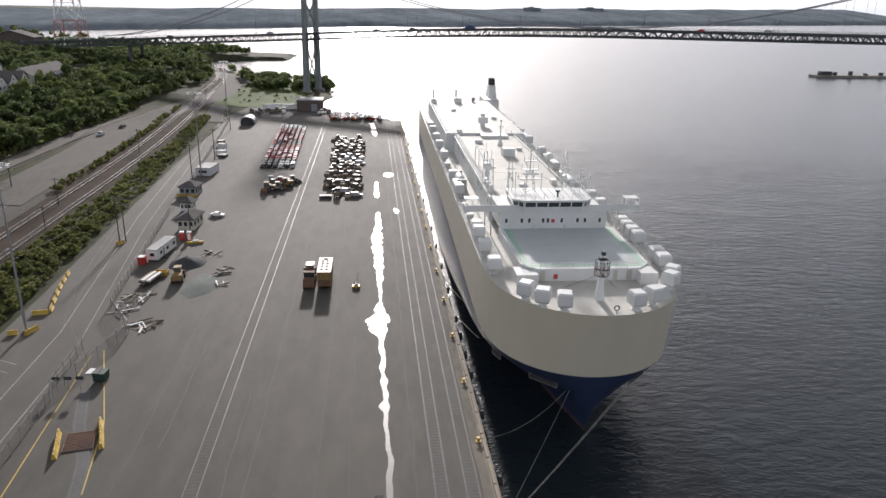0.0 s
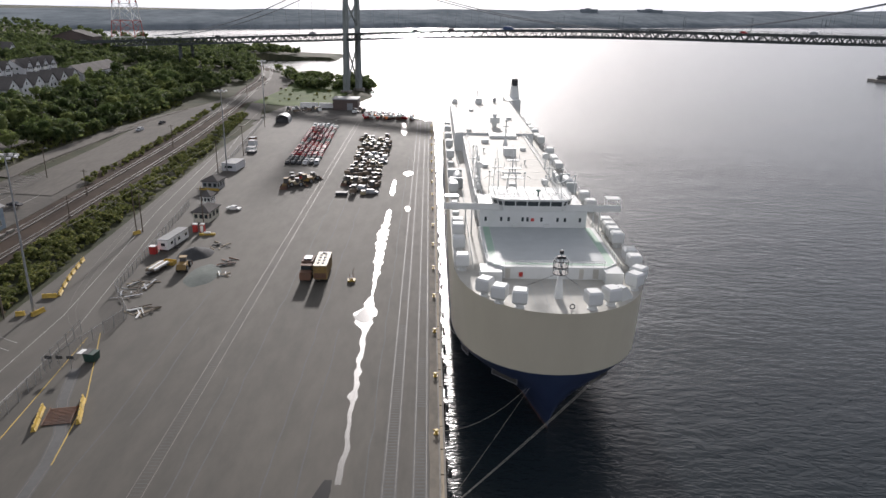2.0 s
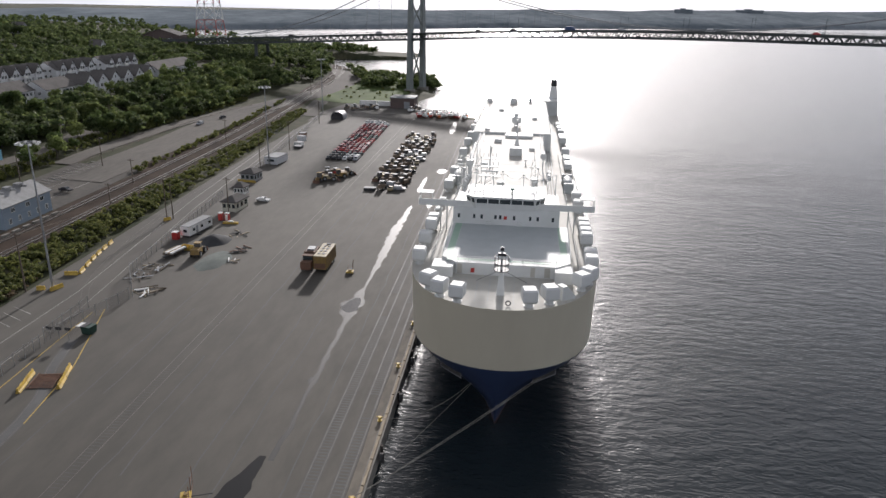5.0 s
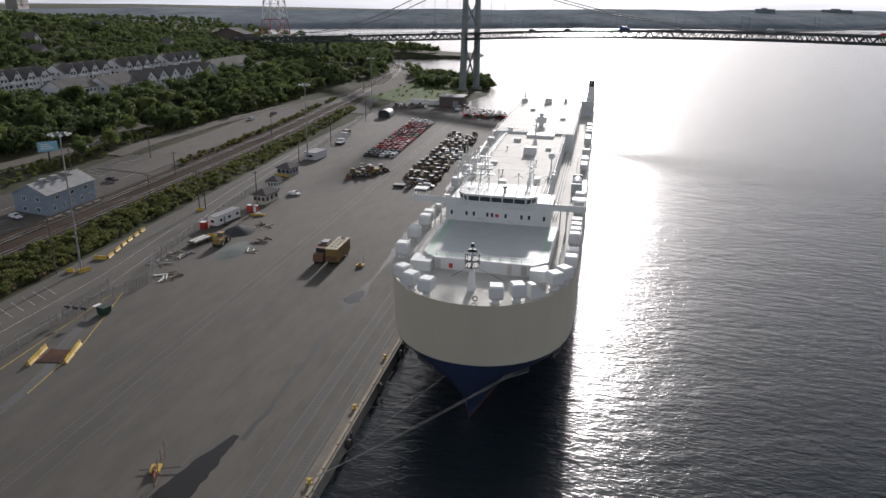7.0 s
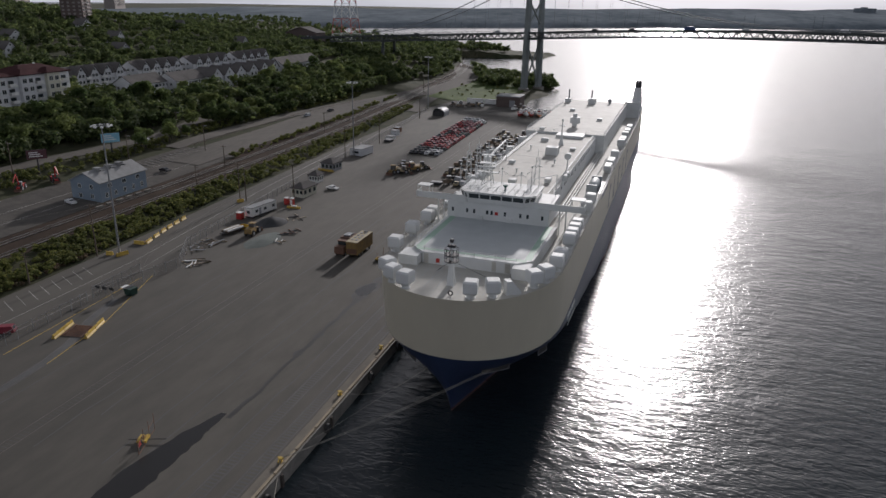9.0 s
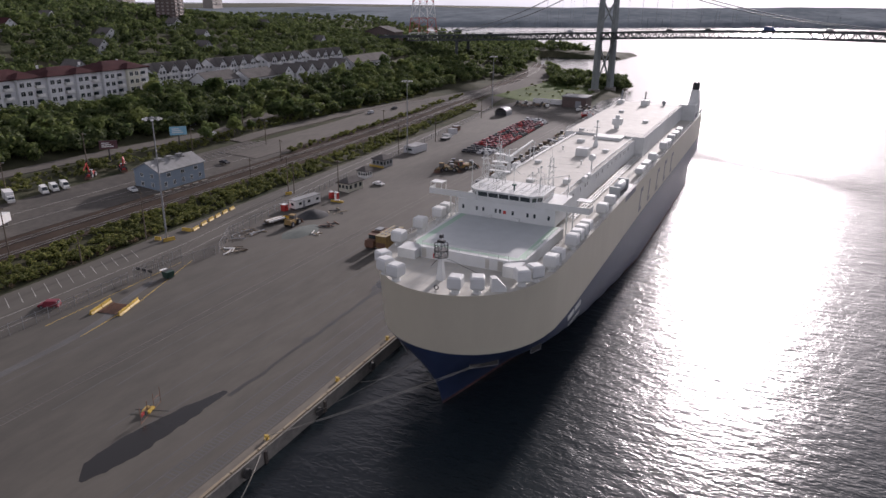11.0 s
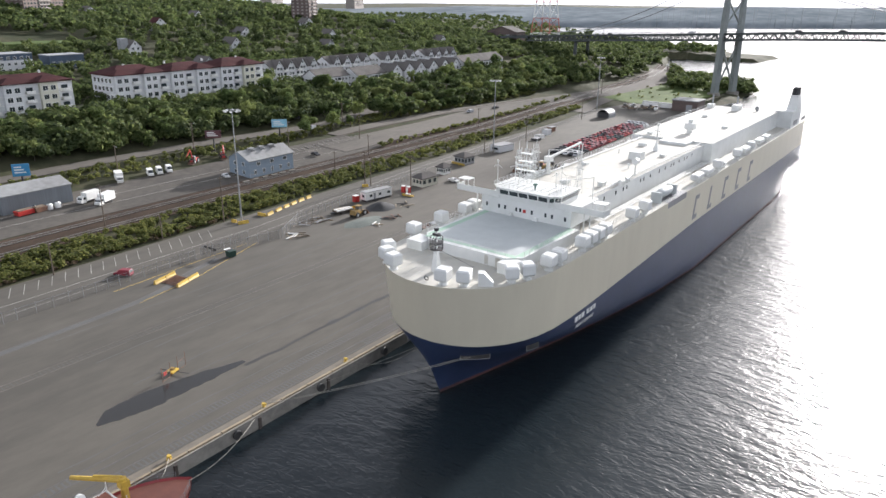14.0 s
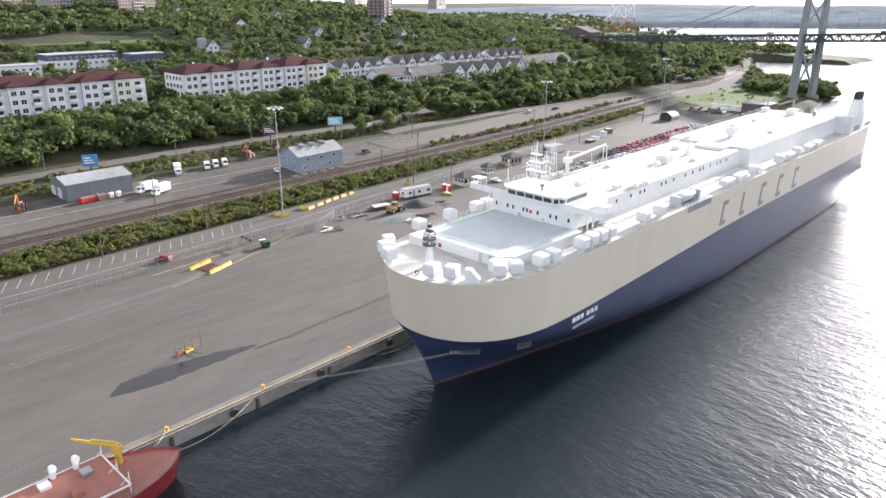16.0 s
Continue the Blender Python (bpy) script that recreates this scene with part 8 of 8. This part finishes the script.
for k in range(7):
    part("mooring_dolphin", boxes((4 + k * 17, 7 + k * 17, 3, 6, 2.4, 4.6 + (k % 3))), DARK, ed)
part("cabin", boxes((8, 20, 5, 11, 2.4, 6.0)), DARK, ed)

# ---------- trees and bushes ----------
def leaf_cloud(rng, lobes, count, size):
    """Leaf tufts scattered through rounded lobes, thicker near their skins: arrays of points and triangles."""
    vs, fs = [], []
    tot = sum(r ** 2 for *_, r in lobes)
    for cx_, cy_, cz_, r in lobes:
        for _ in range(int(count * r * r / tot)):
            d = Vector((rng.gauss(0, 1), rng.gauss(0, 1), rng.gauss(0, 1))).normalized()
            q = Vector((cx_, cy_, cz_)) + Vector((d.x * r, d.y * r, d.z * r * 0.85)) * (0.55 + 0.5 * rng.random())
            s = size * rng.uniform(0.6, 1.4)
            n = (d + Vector((rng.uniform(-0.8, 0.8), rng.uniform(-0.8, 0.8), rng.uniform(-0.2, 0.9)))).normalized()
            a = n.orthogonal().normalized()
            b = n.cross(a)
            ang = rng.uniform(0, 6.28)
            a, b = a * math.cos(ang) + b * math.sin(ang), b * math.cos(ang) - a * math.sin(ang)
            i = len(vs)
            vs += [tuple(q + a * s), tuple(q + b * s * 0.7 - n * s * 0.2), tuple(q - a * s * 0.9), tuple(q - b * s * 0.75 - n * s * 0.15)]
            fs.append((i, i + 1, i + 2, i + 3))
    return vs, fs


def crown_mesh(seed, h, w, count, size, material):
    rng = random.Random(seed)
    lobes = [(0, 0, h * 0.66, w * 0.55)]
    for _ in range(7):
        a, k = rng.uniform(0, 6.28), rng.uniform(0.35, 0.75)
        lobes.append((math.cos(a) * w * k, math.sin(a) * w * k, h * rng.uniform(0.38, 0.85), w * rng.uniform(0.26, 0.46)))
    vs, fs = leaf_cloud(rng, lobes, count, size)
    me = bpy.data.meshes.new("crown")
    me.from_pydata(vs, [], fs)
    me.materials.append(material)
    return me, lobes


def trunk_mesh(seed, h, lobes):
    rng = random.Random(seed + 50)
    bm = bmesh.new()
    tube(bm, (0, 0, -0.6), (0.1, 0.05, h * 0.45), 0.2, 0.13, 6)
    tube(bm, (0.1, 0.05, h * 0.45), (0, 0, h * 0.8), 0.13, 0.04, 5)
    for x, y, z, r in lobes[1:]:
        tube(bm, (0.05, 0.02, h * rng.uniform(0.25, 0.45)), (x, y, z), 0.07, 0.025, 4)
    return mesh_of("trunk", bm, BARK)


KINDS = []
for k in range(7):
    h, w = (8.0, 9.5, 7.0, 10.5, 8.5, 6.0, 9.0)[k], (3.4, 3.8, 3.2, 3.6, 4.2, 2.8, 3.0)[k]
    cm, lobes = crown_mesh(k * 7 + 1, h, w, 1150, 0.31, LEAF)
    KINDS.append((trunk_mesh(k, h, lobes), cm))

ROADS = [[(-150, -40), (-155, 60), (-156.5, 110), (-157, 145), (-155.5, 200), (-154, 248), (-159, 282), (-159, 345), (-155, 395), (-151, 450), (-156, 520)], [(-138, 233), (-139.5, 262), (-137.5, 322), (-131, 380), (-121, 425)], [(-122, 190), (-122.5, 240), (-122.5, 300), (-121.5, 360), (-119, 420), (-110, 480), (-106, 520), (-113, 575), (-137, 640)], BED]
CLEAR = [4.2, 5.0, 10.0, 7.0]
PADS = [(-223, -198, 172, 255), (-226, -200, 80, 156), (-234, -208, 16, 70), (-214, -186, 280, 466), (-250, -214, 278, 455), (-335, -308, 115, 218), (-350, -320, 252, 272), (-430, -372, 150, 262), (-140, -108, 40, 235), (-320, -280, 636, 662)]


def free(x, y):
    for line, c in zip(ROADS, CLEAR):
        rx = float(np.interp(y, [p[1] for p in line], [p[0] for p in line]))
        if line[0][1] < y < line[-1][1] and abs(x - rx) < c:
            return False
    return not any(a < x < b and c < y < d for a, b, c, d in PADS)


rnd = random.Random(77)
near, far = [], []


def sow(x0, x1, y0, y1, n, bucket):
    for _ in range(n):
        x, y = rnd.uniform(x0, x1), rnd.uniform(y0, y1)
        if free(x, y) and x < coast(y) - 6:
            bucket.append((x, y))


sow(-197, -164, 60, 280, 150, near)
sow(-188, -142, 280, 520, 170, near)
sow(-162, -141, 235, 330, 30, near)
sow(-150, -142, 200, 240, 8, near)
sow(-199, -172, -20, 60, 25, near)
near = near[:290]
tree_names = "leafy green deciduous tree on the slope"
for i, (x, y) in enumerate(near):
    tm, cm = KINDS[rnd.randrange(7)]
    t = thing("tree", tree_names, "tree", (x, y, land(x, y) - 0.1), rnd.uniform(0, 360), "trees on the slope")
    s = rnd.uniform(0.8, 1.3)
    t.scale = (s, s, s * rnd.uniform(0.9, 1.1))
    part_mesh("trunk", tm, t)
    part_mesh("crown", cm, t)


def woodland(name, spots, label, count, size, hrange, material, seed):
    """Many trees or shrubs that nobody could count, joined."""
    rng = random.Random(seed)
    protos = []
    for k in range(6):
        lobes = [(0, 0, 0.62, 0.3)]
        for _ in range(5):
            a = rng.uniform(0, 6.28)
            lobes.append((math.cos(a) * 0.24, math.sin(a) * 0.24, rng.uniform(0.35, 0.8), rng.uniform(0.14, 0.24)))
        vs, fs = leaf_cloud(rng, lobes, count, size)
        protos.append((np.array(vs), np.array(fs)))
    V, F, base = [], [], 0
    for x, y in spots:
        v_, f_ = protos[rng.randrange(6)]
        h = rng.uniform(*hrange)
        a = rng.uniform(0, 6.28)
        c, s = math.cos(a), math.sin(a)
        w = h * rng.uniform(0.85, 1.3)
        q = np.empty_like(v_)
        q[:, 0] = x + (v_[:, 0] * c - v_[:, 1] * s) * w
        q[:, 1] = y + (v_[:, 0] * s + v_[:, 1] * c) * w
        q[:, 2] = land(x, y) - 0.12 * h + v_[:, 2] * h
        V.append(q)
        F.append(f_ + base)
        base += len(v_)
    me = bpy.data.meshes.new(name)
    me.from_pydata(np.concatenate(V).tolist(), [], np.concatenate(F).tolist())
    me.materials.append(material)
    return tagged(new(name, me), label, "trees", "", "stuff")


sow(-199, -162, 40, 280, 620, far)
sow(-150, -141, -20, 60, 20, far)
sow(-188, -140, 275, 540, 520, far)
sow(-290, -200, 0, 290, 560, far)
sow(-300, -215, 280, 640, 520, far)
sow(-430, -290, 60, 700, 1100, far)
sow(-260, -120, 540, 700, 330, far)
sow(-125, -38, 535, 615, 150, far)
sow(-62, -36, 545, 585, 60, far)

sow(-200, -172, -60, 60, 70, far)
distant = []
sow(-640, -430, 60, 900, 2300, distant)
sow(-1000, -640, 100, 1100, 1900, distant)
sow(-460, -150, 690, 960, 700, distant)
sow(-1100, -300, 900, 1700, 1500, distant)
woodland("woodland", distant, "dense woodland covering the far hilltop", 60, 0.13, (7.0, 12.0), LEAF_STUFF, 6)
woodland("woodland", far, "dense green deciduous woodland on the hillside", 210, 0.075, (6.0, 11.0), LEAF_STUFF, 5)
shrubs = []
for _ in range(2600):
    y = 20 + 380 * rnd.random() ** 1.4
    e = terrace_edge(y)
    x = e - 1.8 - rnd.random() * max(4.0, 17.0 - 0.03 * (y - 20))
    bx = float(np.interp(y, [p[1] for p in BED], [p[0] for p in BED]))
    if x > bx + 6.5 and rnd.random() < (1.0 if y < 200 else 0.4):
        shrubs.append((x, y))
for _ in range(1300):
    y = rnd.uniform(40, 420)
    x = rnd.uniform(-153, -137)
    if free(x, y):
        shrubs.append((x, y))
for _ in range(160):
    y = rnd.uniform(230, 430)
    bx = float(np.interp(y, [p[1] for p in BED], [p[0] for p in BED]))
    shrubs.append((bx - rnd.uniform(6.0, 9.0), y))
for _ in range(45):
    shrubs.append((rnd.uniform(-100, -50), rnd.uniform(455, 600)))
woodland("bushes", shrubs, "yellow-green bushes along the railway embankment", 90, 0.11, (1.2, 3.0), LEAF_BUSH, 9)

dry = [(terrace_edge(y) - rnd.uniform(1.2, 5.5), y) for y in (rnd.uniform(20, 135) for _ in range(260))]
woodland("scrub", dry, "dry brown scrub at the foot of the bushes", 70, 0.1, (0.8, 1.7), SCRUB, 12)
